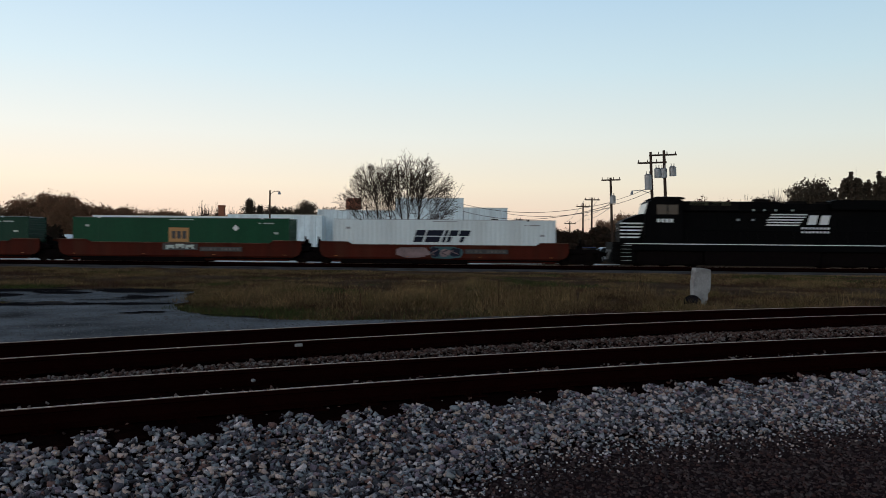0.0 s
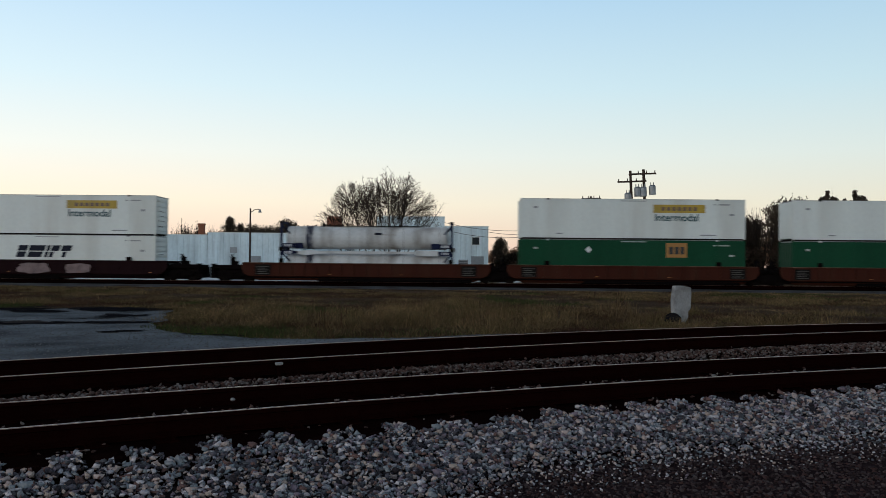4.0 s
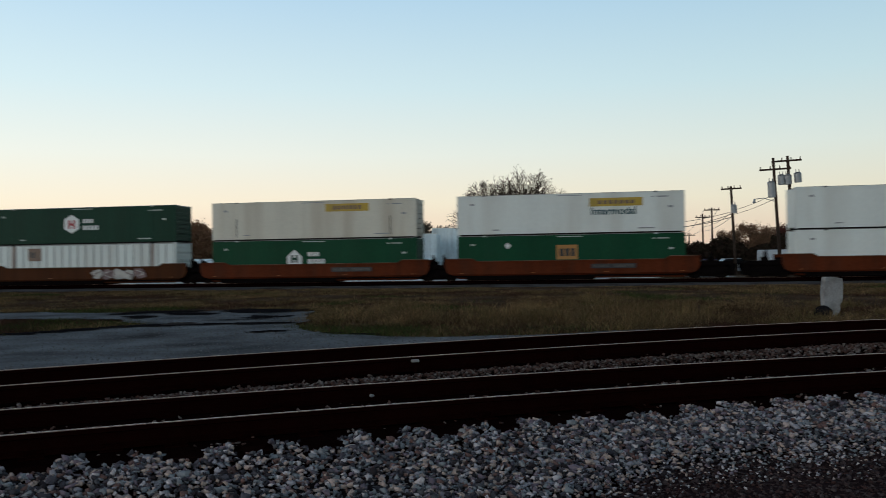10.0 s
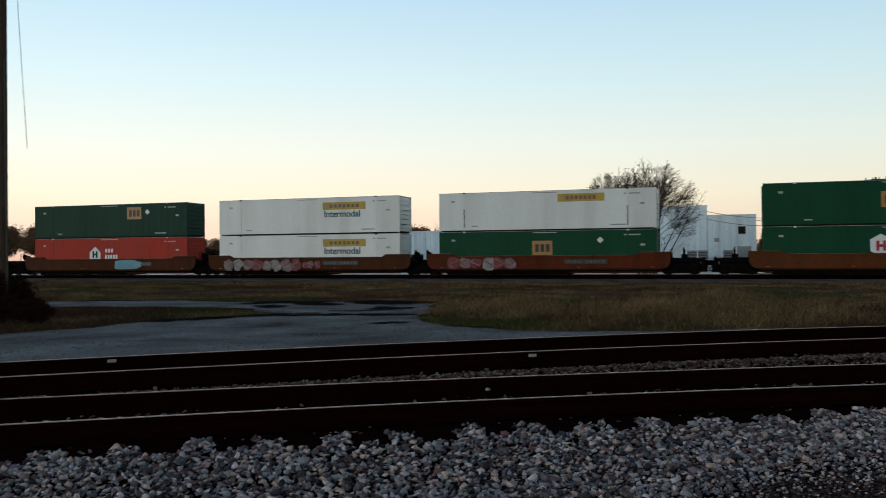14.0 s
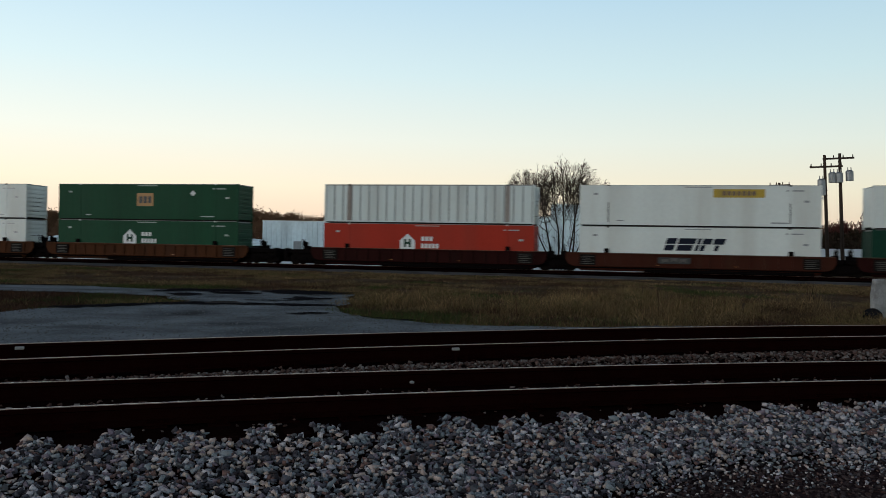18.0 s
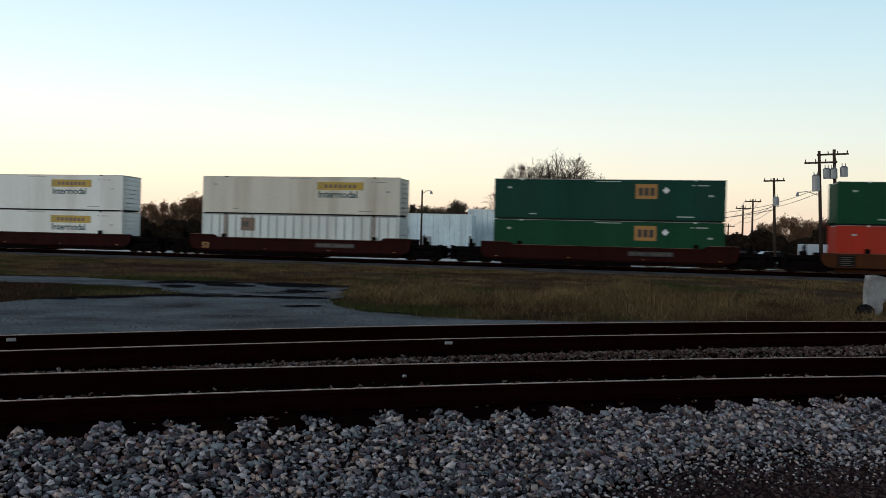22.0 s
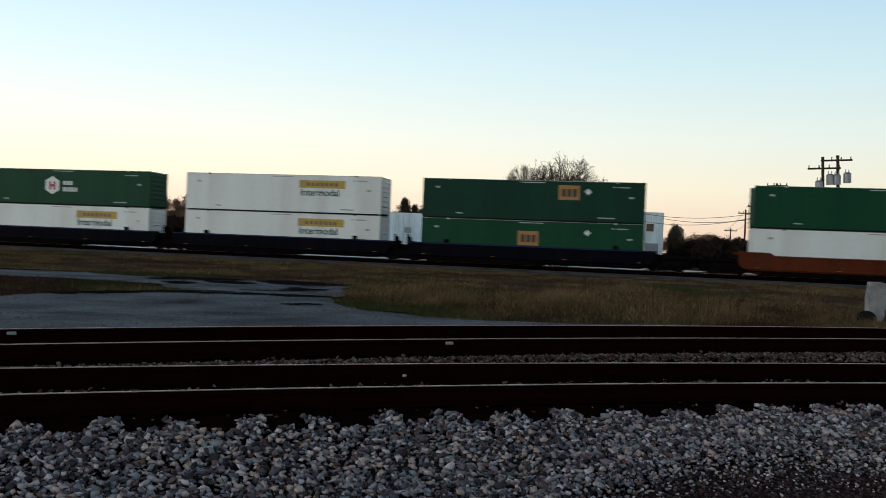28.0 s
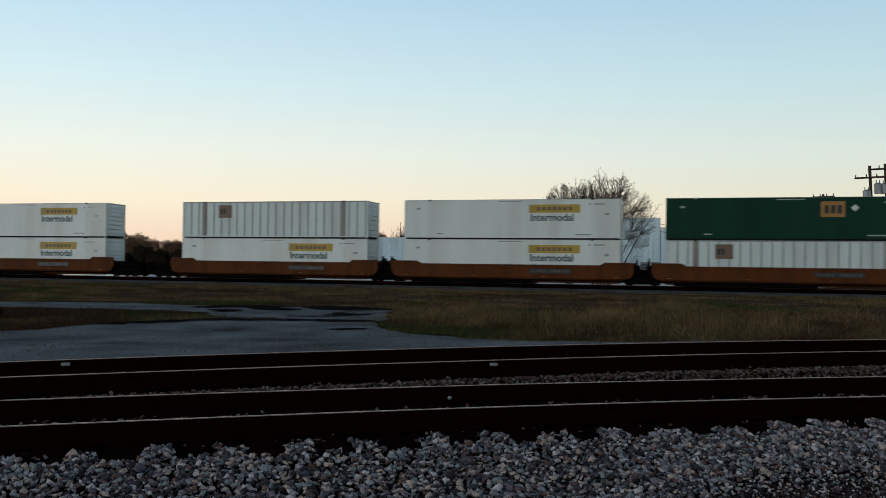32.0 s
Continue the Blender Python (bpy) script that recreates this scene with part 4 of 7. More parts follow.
def well_side(bm, kind, sy):
    y0, y1 = (-1.50, -1.40) if sy < 0 else (1.40, 1.50)
    if kind == "smooth":
        top, end, drop = 1.40, 1.60, 6.6
        prism(bm, [(-8.6, 0.46), (8.6, 0.46), (8.85, 0.62), (9.0, 0.95), (9.0, end), (drop + 0.35, end), (drop, top), (-drop, top), (-drop - 0.35, end), (-9.0, end), (-9.0, 0.95), (-8.85, 0.62)], y0, y1)
        o = y0 - 0.05 if sy < 0 else y1
        tuck(bm, sy, 8.55, 8.0, 0.49, 0.12)
        box(bm, -drop, drop, o, o + 0.05, top - 0.12, top - 0.002)
        for sx in (-1, 1):
            box(bm, min(sx * 6.9, sx * 8.95), max(sx * 6.9, sx * 8.95), o, o + 0.05, end - 0.10, end - 0.002)
    elif kind == "staked":
        prism(bm, [(-8.5, 0.40), (8.5, 0.40), (8.8, 0.55), (9.0, 0.9), (9.0, 1.35), (-9.0, 1.35), (-9.0, 0.9), (-8.8, 0.55)], y0, y1)
        o = y0 - 0.09 if sy < 0 else y1
        for i in range(19):
            x = -8.1 + i * 0.9
            box(bm, x - 0.06, x + 0.06, o, o + 0.09, 0.41, 1.28)
        box(bm, -8.9, 8.9, o, o + 0.09, 1.24, 1.345)
        box(bm, -8.4, 8.4, o, o + 0.09, 0.405, 0.47)
        tuck(bm, sy, 8.45, 7.9, 0.43, 0.08)
    else:
        prism(bm, [(-8.55, 0.45), (8.55, 0.45), (8.85, 0.7), (9.0, 1.0), (9.0, 1.42), (-9.0, 1.42), (-9.0, 1.0), (-8.85, 0.7)], y0, y1)
        o = y0 - 0.06 if sy < 0 else y1
        tuck(bm, sy, 8.5, 8.0, 0.48, 0.11)
        for i in range(9):
            x = -7.2 + i * 1.8
            box(bm, x - 0.10, x + 0.10, o, o + 0.06, 0.7, 0.95)
        box(bm, -8.9, 8.9, o, o + 0.06, 1.30, 1.415)


def well_ends(bm, sx, coupled):
    tip = 11.3 if coupled else 9.55
    prism(bm, [(sx * 8.2, 0.85), (sx * 9.0, 0.86), (sx * tip, 0.92), (sx * tip, 1.16), (sx * 9.0, 1.20), (sx * 8.2, 1.30)], -1.15, 1.15)
    for sy in (-1, 1):
        box(bm, min(sx * 8.25, sx * 8.95), max(sx * 8.25, sx * 8.95), sy * 1.28 - 0.12, sy * 1.28 + 0.12, 0.9, 1.38)


def brake_ladder(bm, x):
    for y in (-1.1, -0.7):
        cyl(bm, (x, y, 1.1), (x, y, 1.95), 0.025, n=6)
    for z in (1.3, 1.5, 1.7, 1.9):
        cyl(bm, (x, -1.1, z), (x, -0.7, z), 0.02, n=6)


def end_gear(car, sx, coupled):
    """Brake stand, ladder, brake wheel and hose over the end platform."""
    x = sx * (9.9 if coupled else 9.2)
    part("ladder", cached(("ladder", x), brake_ladder, M_STEEL, x), car)
    part("brake_cylinder", boxmesh("brake_cylinder", M_STEEL, x - 0.22, x + 0.22, -0.4, 0.3, 1.15, 1.45, 0.04), car)
    part("brake_wheel", cached(("brake_wheel", x), lambda bm: cyl(bm, (x - 0.09, -0.52, 1.62), (x - 0.05, -0.52, 1.62), 0.26, n=14), M_STEEL), car)
    part("brake_stand", boxmesh("brake_stand", M_STEEL, x - 0.05, x + 0.05, -0.5, 0.0, 1.45, 1.75), car)
    if coupled:
        part("sill_step", boxmesh("sill_step", M_STEEL, sx * 11.2 - 0.08, sx * 11.2 + 0.08, -1.3, -0.5, 0.55, 1.25), car)
        part("air_hose", cached(("air_hose", sx), lambda bm: cyl(bm, (sx * 11.3, -0.5, 0.9), (sx * 11.6, -0.4, 0.35), 0.03, n=6), M_STEEL), car)


def coupler(bm, sx):
    box(bm, min(sx * 11.0, sx * 11.62), max(sx * 11.0, sx * 11.62), -0.09, 0.09, 0.72, 0.95)
    box(bm, min(sx * 11.42, sx * 11.66), max(sx * 11.42, sx * 11.66), -0.17, 0.17, 0.66, 1.0)


def tag(car, x0, x1, z0, z1, mat, name="graffiti", n=0):
    """A painted patch, or a row of rounded painted strokes, on the near side."""
    if not n:
        if name == "name_plate":
            part(name, boxmesh(name, mat, x0, x1, -1.566, -1.552, z0, z1, 0.003), car, pose(0, -0.03, 0))
            return

        def blot(bm):
            pts = []
            for k in range(22):
                a = 2 * math.pi * k / 22
                c, s = math.cos(a), math.sin(a)
                f = 1.0 + 0.28 * noise.noise(Vector((2.3 * c, 2.3 * s, x0 * 3.1 + z0)))
                pts.append(((x0 + x1) / 2 + (x1 - x0) / 2 * f * math.copysign(abs(c) ** 0.6, c), (z0 + z1) / 2 + (z1 - z0) / 2 * f * math.copysign(abs(s) ** 0.6, s)))
            prism(bm, pts, -1.566, -1.552)
        part(name, cached((name, x0, x1, z0, mat.name), blot, mat), car, pose(0, -0.03, 0))
        return
    w = (x1 - x0) / n
    for i in range(n):
        k = (i * 7 + n) % 3

        def stroke(bm):
            h = z1 - z0
            outer = [(0.06, 0.0), (0.30, 0.0), (0.32, 0.36), (0.62, 0.34), (0.66, 0.0 if k else 0.3), (0.92, 0.04), (0.90, 0.48), (0.80, 0.58), (0.94, 0.72), (0.86, 0.98), (0.40, 1.0 if k < 2 else 0.9), (0.05, 0.94)]
            prism(bm, [(a * w, z0 + c * h) for a, c in outer], -1.566, -1.552)
        part(name, cached((name, round(w, 3), z0, z1, mat.name, k), stroke, mat), car, pose(x0 + i * w, -0.046, 0.04 * ((i * 5) % 3 - 1)))


def mural(car, x0, x1, z0, z1, mats, seed):
    """Overlapping sprayed letters, each a rounded blot with a brighter stroke curling over it."""
    rng = random.Random(seed)
    n = max(3, round((x1 - x0) / 0.85))
    w = (x1 - x0) / n
    for i in range(n):
        cx, cz = x0 + (i + 0.5) * w + rng.uniform(-0.1, 0.1), (z0 + z1) / 2 + rng.uniform(-0.05, 0.05)
        rx, rz = w * rng.uniform(0.5, 0.66), (z1 - z0) / 2 * rng.uniform(0.8, 1.05)
        bm = bmesh.new()
        pts = []
        for k in range(18):
            a = 2 * math.pi * k / 18
            f = 1 + 0.4 * noise.noise(Vector((1.9 * math.cos(a), 1.9 * math.sin(a), seed + i * 2.7)))
            pts.append((cx + rx * f * math.cos(a), cz + rz * f * math.sin(a)))
        prism(bm, pts, -1.599, -1.590 + 0.0006 * (i % 3))
        part("graffiti", mesh_of("graffiti", bm, mats[i % len(mats)]), car)
        bm = bmesh.new()
        line = [Vector((cx + rx * 0.62 * math.cos(0.9 * k + i), 0, cz + rz * (0.62 - 0.25 * k))) for k in range(6)]
        for p, q in zip(line, line[1:]):
            d = (q - p).normalized()
            e = Vector((-d.z, 0, d.x)) * rng.uniform(0.02, 0.04)
            prism(bm, [((p + e).x, (p + e).z), ((p - e).x, (p - e).z), ((q - e).x, (q - e).z), ((q + e).x, (q + e).z)], -1.604, -1.600)
        part("graffiti_stroke", mesh_of("graffiti_stroke", bm, mats[(i + 1) % len(mats)]), car)


CAR_WORDS = {"redorange": "red-orange", "brick": "brick-red", "brown": "brown", "orange": "orange", "rust": "rusty orange", "maroon": "maroon", "dark": "black-brown", "blue": "navy blue"}
KIND_WORDS = {"smooth": "smooth-sided", "staked": "vertically ribbed", "low": "low-sided"}


def well_car(kind, paint, join_left, join_right):
    """One well of a double-stack car. join_*: the neighbour rides on a shared truck."""
    mat = CAR_MATS[paint]
    car = thing("well_car", Matrix(), f"{CAR_WORDS[paint]} {KIND_WORDS[kind]} well car with grimy black trucks", "rail car", "well cars of the train")
    for sy in (-1, 1):
        part("side_sill", cached(("side_sill", kind, paint, sy), well_side, mat, kind, sy), car)
    a, b = {"smooth": (-7.5, 1.8), "staked": (-3.5, 7.7), "low": (-7.6, 1.0)}[kind]
    # dark block added under part of the floor to close off the bright background
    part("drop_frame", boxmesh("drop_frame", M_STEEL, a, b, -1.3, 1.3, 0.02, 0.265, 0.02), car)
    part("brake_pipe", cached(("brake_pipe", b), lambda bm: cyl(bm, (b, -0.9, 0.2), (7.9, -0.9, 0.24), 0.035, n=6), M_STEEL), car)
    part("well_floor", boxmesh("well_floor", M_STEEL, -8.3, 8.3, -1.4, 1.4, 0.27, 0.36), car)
    for sx, joined in ((-1, join_left), (1, join_right)):
        part("end_platform", cached(("end_platform", sx, joined), well_ends, M_STEEL, sx, not joined), car)
        end_gear(car, sx, not joined)
        if not joined:
            part("coupler", cached(("coupler", sx), coupler, M_STEEL, sx), car)
        if not (joined and sx > 0):
            truck(car, sx * 9.68)
    if paint == "blue":
        part("top_lip", boxmesh("top_lip", M_NAVYLIP, -8.95, 8.95, -1.575, -1.562, 1.32, 1.41), car, None, "brighter blue lip")
    if kind == "smooth":
        part("number_board", boxmesh("number_board", M_BLACKLET, 1.55, 4.65, -1.560, -1.552, 0.80, 1.12), car, None, "black board with pale stencilled bars")
        for k in range(10):
            if k != 4:
                part("stencil_mark", boxmesh("car_mark", M_CARSTENCIL, 1.70 + k * 0.285, 1.88 + k * 0.285, -1.566, -1.561, 0.87, 1.05), car)
        for a, b, z in ((-6.55, 6.55, 1.40), (-8.95, -6.98, 1.60), (6.98, 8.95, 1.60)):
            part("sill_edge", boxmesh("sill_edge", M_EDGE, a, b, -1.575, -1.50, z + 0.002, z + 0.028), car, None, "scuffed top edge")
    if kind == "staked" and paint != "orange":
        for x in (-7.45, 7.45):
            part("data_panel", boxmesh("data_panel", M_UNDER, x - 0.55, x + 0.55, -1.603, -1.592, 0.48, 1.22), car, None, "black panel with pale stencilled lines")
            for k in range(5):
                part("stencil_mark", boxmesh("panel_mark", M_CARSTENCIL, x - 0.42, x + 0.42 - 0.2 * (k % 2), -1.609, -1.604, 0.55 + k * 0.13, 0.59 + k * 0.13), car)
        part("sill_edge", boxmesh("sill_edge", M_EDGE, -8.9, 8.9, -1.605, -1.50, 1.352, 1.375), car, None, "scuffed top edge")
    if kind != "smooth" or paint == "maroon":
        for x in (-6.15, 6.15):
            part("corner_guide", boxmesh("corner_guide", M_STEEL, x - 0.16, x + 0.16, -1.50, -1.36, 1.30, 1.68, 0.02), car)
    for x in (-7.8, -2.6, 2.6, 7.8):
        part("reflector", boxmesh("reflector", M_AMBER, x - 0.10, x + 0.10, -1.566, -1.552, 0.54, 0.58), car, pose(0, -0.03, 0))
    return car


# from the front: middle of the load along the train, car kind, car paint, lower load, upper load
C = [
    (388.97, "smooth", "brick", ("fine", "arrow_low"), None),
    (369.60, "smooth", "brick", ("green", "goldB"), None),
    (350.13, "smooth", "brick", ("dkgreen", "hubhouse"), None),
    (326.83, "staked", "brown", ("green", "goldB"), ("white", "hunt")),
    (307.33, "staked", "brown", ("green", "goldA"), ("white", "hunt")),
    (288.11, "staked", "brown", "tank", None),
    (264.64, "low", "dark", ("white", "arrow_low"), ("white", "hunt")),
    (241.04, "smooth", "orange", ("green", "goldA"), ("white", "hunt")),
    (217.59, "smooth", "orange", ("ribbed", "bare"), ("dkgreen", "hub")),
    (194.32, "smooth", "redorange", ("dkgreen", "hub"), ("white", "hunt")),
    (170.92, "smooth", "redorange", ("white", "hunt"), ("white", "hunt")),
    (147.49, "smooth", "redorange", ("green", "goldD"), ("white", "hunt")),
    (128.28, "smooth", "redorange", ("green", "hubhouse"), ("old", "huntold")),
    (109.10, "smooth", "rust", ("ribbed", "patch"), ("dkgreen", "hub")),
    (85.59, "low", "dark", ("white", "hunt"), ("white", "arrow")),
    (62.19, "smooth", "orange", ("green", "hub"), ("green", "goldB")),
    (39.01, "smooth", "redorange", ("green", "goldB"), ("white", "huntold")),
    (19.62, "smooth", "rust", ("white", "hunt"), ("white", "hunt")),
    (0.29, "smooth", "rust", ("red", "hubhouse"), ("dkgreen", "goldC")),
    (-23.24, "staked", "maroon", ("dkgreen", "hubhouse"), ("white", "hunt")),
    (-42.53, "staked", "brown", ("white", "arrow_low"), ("white", "huntold")),
    (-61.91, "staked", "maroon", ("red", "hubhouse"), ("ribbed", "plain")),
    (-85.21, "staked", "rust", ("green", "hubhouse"), ("green", "goldB")),
    (-104.46, "staked", "rust", ("white", "arrow_low"), ("white", "hunt")),
    (-123.83, "staked", "rust", ("red", "hubhouse"), ("green", "hub")),
    (-147.11, "smooth", "maroon", ("green", "goldC"), ("teal", "goldC")),
    (-170.43, "smooth", "maroon", ("ribbed", "patch"), ("old", "hunt")),
    (-193.65, "low", "maroon", ("white", "hunt"), ("white", "hunt")),
    (-216.80, "low", "maroon", ("green", "hub"), ("green", "hub")),
    (-240.00, "smooth", "orange", ("grey", "arrow_low"), ("ribbed", "patch")),
    (-259.21, "smooth", "orange", ("white", "hunt"), ("ribbed", "patch")),
    (-278.47, "smooth", "redorange", ("white", "hunt"), ("green", "goldC")),
    (-301.90, "low", "blue", ("green", "goldB"), ("dkgreen", "goldC")),
    (-321.30, "low", "blue", ("white", "hunt"), ("white", "hunt")),
    (-340.66, "low", "blue", ("white", "hunt"), ("green", "hub")),
    (-363.97, "staked", "orange", ("white", "arrow_low"), ("green", "hub")),
    (-387.25, "smooth", "orange", ("ribbed", "patch"), ("dkgreen", "goldC")),
    (-406.50, "smooth", "orange", ("white", "hunt"), ("white", "hunt")),
    (-425.62, "smooth", "orange", ("white", "hunt"), ("ribbed", "patch")),
    (-449.09, "smooth", "orange", ("white", "hunt"), ("white", "hunt")),
]
cars = []
for i, (place, kind, paint, low, up) in enumerate(C):
    jl = i + 1 < len(C) and place - C[i + 1][0] < 21
    jr = i > 0 and C[i - 1][0] - place < 21
    car = well_car(kind, paint, jl, jr)
    rides(car, place, 0)
    cars.append(car)
    if low == "tank":
        rides(tank_container(0), place, 0.365)
        rides(tank_container(1), place, 0.365 + 2.022)
    else:
        rides(container(*low, 0, CAR_WORDS[paint]), place, 0.365)
    if up:
        rides(container(*up, 1, ""), place, 0.365 + CH + 0.045)
# painted patches on the cars
tag(cars[0], -3.4, -1.1, 0.5, 1.25, M_SPRAY_P, "paint_patch")
tag(cars[0], -1.0, 1.3, 0.45, 1.3, M_TEAL, "paint_patch")
mural(cars[0], -0.9, 1.2, 0.5, 1.2, (M_NAVY, M_SPRAY_P), 8)
for k in (1, 20, 30):
    tag(cars[k], *((-1.2, 1.4, 0.88, 1.34) if k == 1 else (-2.6, -0.4, 0.68, 1.12) if k == 20 else (-1.4, 1.2, 0.6, 1.1)), M_BLACKLET, "name_plate")
tag(cars[1], -1.0, 1.2, 0.95, 1.28, M_STENCIL, "lettering_bar", 3)
tag(cars[2], -2.0, 1.2, 0.55, 1.25, M_SPRAY_C, "graffiti", 4)
tag(cars[2], 1.8, 5.2, 0.55, 1.25, M_SPRAY_C, "graffiti", 4)
tag(cars[6], -1.9, 0.5, 0.45, 1.2, M_SPRAY_P, "paint_patch")
tag(cars[6], 1.6, 3.4, 0.45, 1.2, M_SPRAY_P, "paint_patch")
tag(cars[9], -2.7, -0.7, 0.45, 1.3, M_SPRAY_B, "paint_patch")
tag(cars[10], 4.2, 5.7, 0.5, 1.3, M_SPRAY_B, "paint_patch")
mural(cars[13], 1.0, 5.6, 0.45, 1.25, (M_SPRAY_W, M_SPRAY_P, M_SPRAY_W), 6)
mural(cars[17], -7.4, -0.4, 0.35, 1.3, (M_SPRAY_P, M_SPRAY_G, M_SPRAY_P, M_SPRAY_R), 3)
mural(cars[17], -0.2, 1.3, 0.5, 1.2, (M_SPRAY_R, M_SPRAY_P), 4)
mural(cars[16], -7.3, -2.0, 0.4, 1.3, (M_SPRAY_R, M_SPRAY_P, M_SPRAY_R, M_SPRAY_G), 5)
tag(cars[18], 0.8, 3.6, 0.5, 1.3, M_SPRAY_T, "paint_patch")
tag(cars[20], -2.4, -0.6, 0.75, 1.05, M_CARSTENCIL, "lettering_bar", 3)
tag(cars[30], -1.2, 1.0, 0.7, 1.0, M_CARSTENCIL, "lettering_bar", 3)
for c in (26, 27, 28):
    part("car_number", text_mesh("53", 0.62, M_ORANGE), cars[c], pose(-7.9, -1.585, 0.55, 90, 0, 0), "yellow number on the side")


def locomotive():
    """Diesel with its cab towards the train behind it; x runs from the coupler at 0 to the far end."""
    lo = thing("diesel_locomotive", Matrix(), "black diesel locomotive with white nose stripes and a white sill line", "locomotive")

    def sill(bm):
        box(bm, 0.9, 22.2, -1.5, 1.5, 1.15, 1.62, 0.03)
        prism(bm, [(0.6, 0.35), (0.85, 0.35), (1.1, 1.2), (1.1, 1.75), (0.6, 1.75)], -1.5, 1.5)
    part("frame", cached("loco_frame", sill, M_LOCO), lo)
    part("sill_stripe", boxmesh("sill_stripe", M_WLET, 1.5, 22.2, -1.515, -1.501, 1.61, 1.67), lo, None, "white sill line")
    part("nose", cached("loco_nose", lambda bm: prism(bm, [(1.2, 1.62), (3.1, 1.62), (3.1, 3.75), (2.7, 3.8), (1.5, 3.35), (1.2, 3.1)], -0.95, 0.95), M_LOCO), lo)
    for i in range(5):
        z = 2.05 + i * 0.25
        part("nose_stripe", cached(("nose_stripe", i), lambda bm: prism(bm, [(1.25, z), (2.9 - 0.08 * (4 - i), z), (3.0 - 0.08 * (4 - i), z + 0.11), (1.25, z + 0.11)], -0.962, -0.951), M_WLET), lo)
    def cab(bm):
        prism(bm, [(2.9, 1.62), (5.6, 1.62), (5.6, 4.75), (5.2, 4.9), (3.6, 4.9), (3.15, 4.65), (2.9, 3.7)], -1.5, 1.5)
    part("cab", cached("loco_cab", cab, M_LOCO), lo)
    # pale colour paints the sky's reflection on the windshield
    part("windshield", cached("windshield", lambda bm: prism(bm, [(2.885, 3.80), (2.915, 3.80), (3.13, 4.55), (3.10, 4.55)], -1.3, 1.3), M_PALEGLASS), lo, None, "pale windshield glass")
    for a, b in ((3.75, 4.45), (4.55, 5.25)):
        part("side_window", boxmesh("side_window", M_GLASS, a, b, -1.515, -1.498, 3.75, 4.45, 0.0), lo)
    part("cab_number", cached("cab_number", lambda bm: [box(bm, 3.75 + i * 0.31, 3.98 + i * 0.31, -1.512, -1.502, 3.18, 3.44) for i in range(4)], M_WLET), lo)
    part("long_hood", cached("loco_hood", lambda bm: (box(bm, 5.6, 21.3, -0.92, 0.92, 1.62, 4.35, 0.06), box(bm, 5.6, 12.5, -1.25, 1.25, 4.0, 4.72, 0.05), box(bm, 12.5, 21.0, -1.15, 1.15, 4.1, 4.62, 0.05)), M_LOCO), lo)
    for i in range(14):
        x = 6.1 + i * 1.05
        part("hood_door", boxmesh("hood_door", M_LOCO, 0.03, 0.98, -0.945, -0.921, 1.85, 3.75, 0.0), lo, pose(x, 0, 0))
        if i in (3, 4, 5, 7):
            part("door_latch", boxmesh("door_latch", M_GREY, 0.3, 0.5, -0.957, -0.946, 3.35, 3.5), lo, pose(x, 0, 0))
    for i in range(3):
        part("intake_grille", boxmesh("intake_grille", M_LOCOGREY, 6.2 + i * 1.2, 7.2 + i * 1.2, -1.268, -1.252, 4.1, 4.6), lo)
    for x in (14.0, 16.2, 18.4):
        part("roof_fan", cached("roof_fan", lambda bm: cyl(bm, (0, 0, 4.6), (0, 0, 4.80), 0.75, n=20), M_LOCOGREY), lo, pose(x, 0, 0))
    # dark filler box added so the space below the locomotive reads solid black
    part("underframe", boxmesh("loco_under_fill", M_STEEL, 1.3, 21.9, -1.05, 1.05, 0.12, 1.149, 0.02), lo)
    # olive colour paints the light that shows at the grille under the roof
    for i in range(2):
        part("vent_panel", boxmesh("vent_panel", M_OLIVE, 6.15 + i * 1.55, 7.45 + i * 1.55, -1.268, -1.251, 4.42, 4.66), lo, None, "olive tinted panel under the roof")
    for i in range(4):
        part("marker_square", boxmesh("marker_square", M_STENCIL, 10.55 + i * 0.78 + (0.4 if i == 3 else 0), 10.7 + i * 0.78 + (0.4 if i == 3 else 0), -1.262, -1.253, 3.42 + 0.62, 3.56 + 0.62), lo)
    part("radiator_overhang", cached("radiator", lambda bm: prism(bm, [(16.0, 4.2), (21.2, 4.2), (21.2, 4.78), (20.9, 4.86), (16.3, 4.86), (16.0, 4.78)], -1.5, 1.5), M_LOCO), lo)
    part("cab_roof", cached("cab_roof", lambda bm: prism(bm, [(3.35, 4.86), (5.75, 4.86), (5.75, 4.97), (5.2, 5.03), (3.75, 5.03)], -1.35, 1.35), M_LOCOGREY), lo)
    for i in range(5):
        part("ladder_rung", boxmesh("ladder_rung", M_STENCIL, 1.25, 1.95, -1.53, -1.517, 0.42 + i * 0.27, 0.45 + i * 0.27), lo, None, "pale painted step edge")
    part("pilot_skirt", boxmesh("pilot_skirt", M_LOCO, 0.7, 2.2, -1.45, 1.45, 0.2, 1.16, 0.03), lo)
    part("exhaust_stack", boxmesh("exhaust", M_LOCOGREY, 11.0, 12.0, -0.35, 0.35, 4.6, 4.95, 0.03), lo)
    part("horn", cached("horn", lambda bm: [cyl(bm, (4.0, y, 5.0), (4.6, y, 5.02), 0.05, 0.11, 8) for y in (-0.2, 0, 0.2)], M_GREY), lo)
    for i in range(5):
        z = 3.02 + i * 0.19
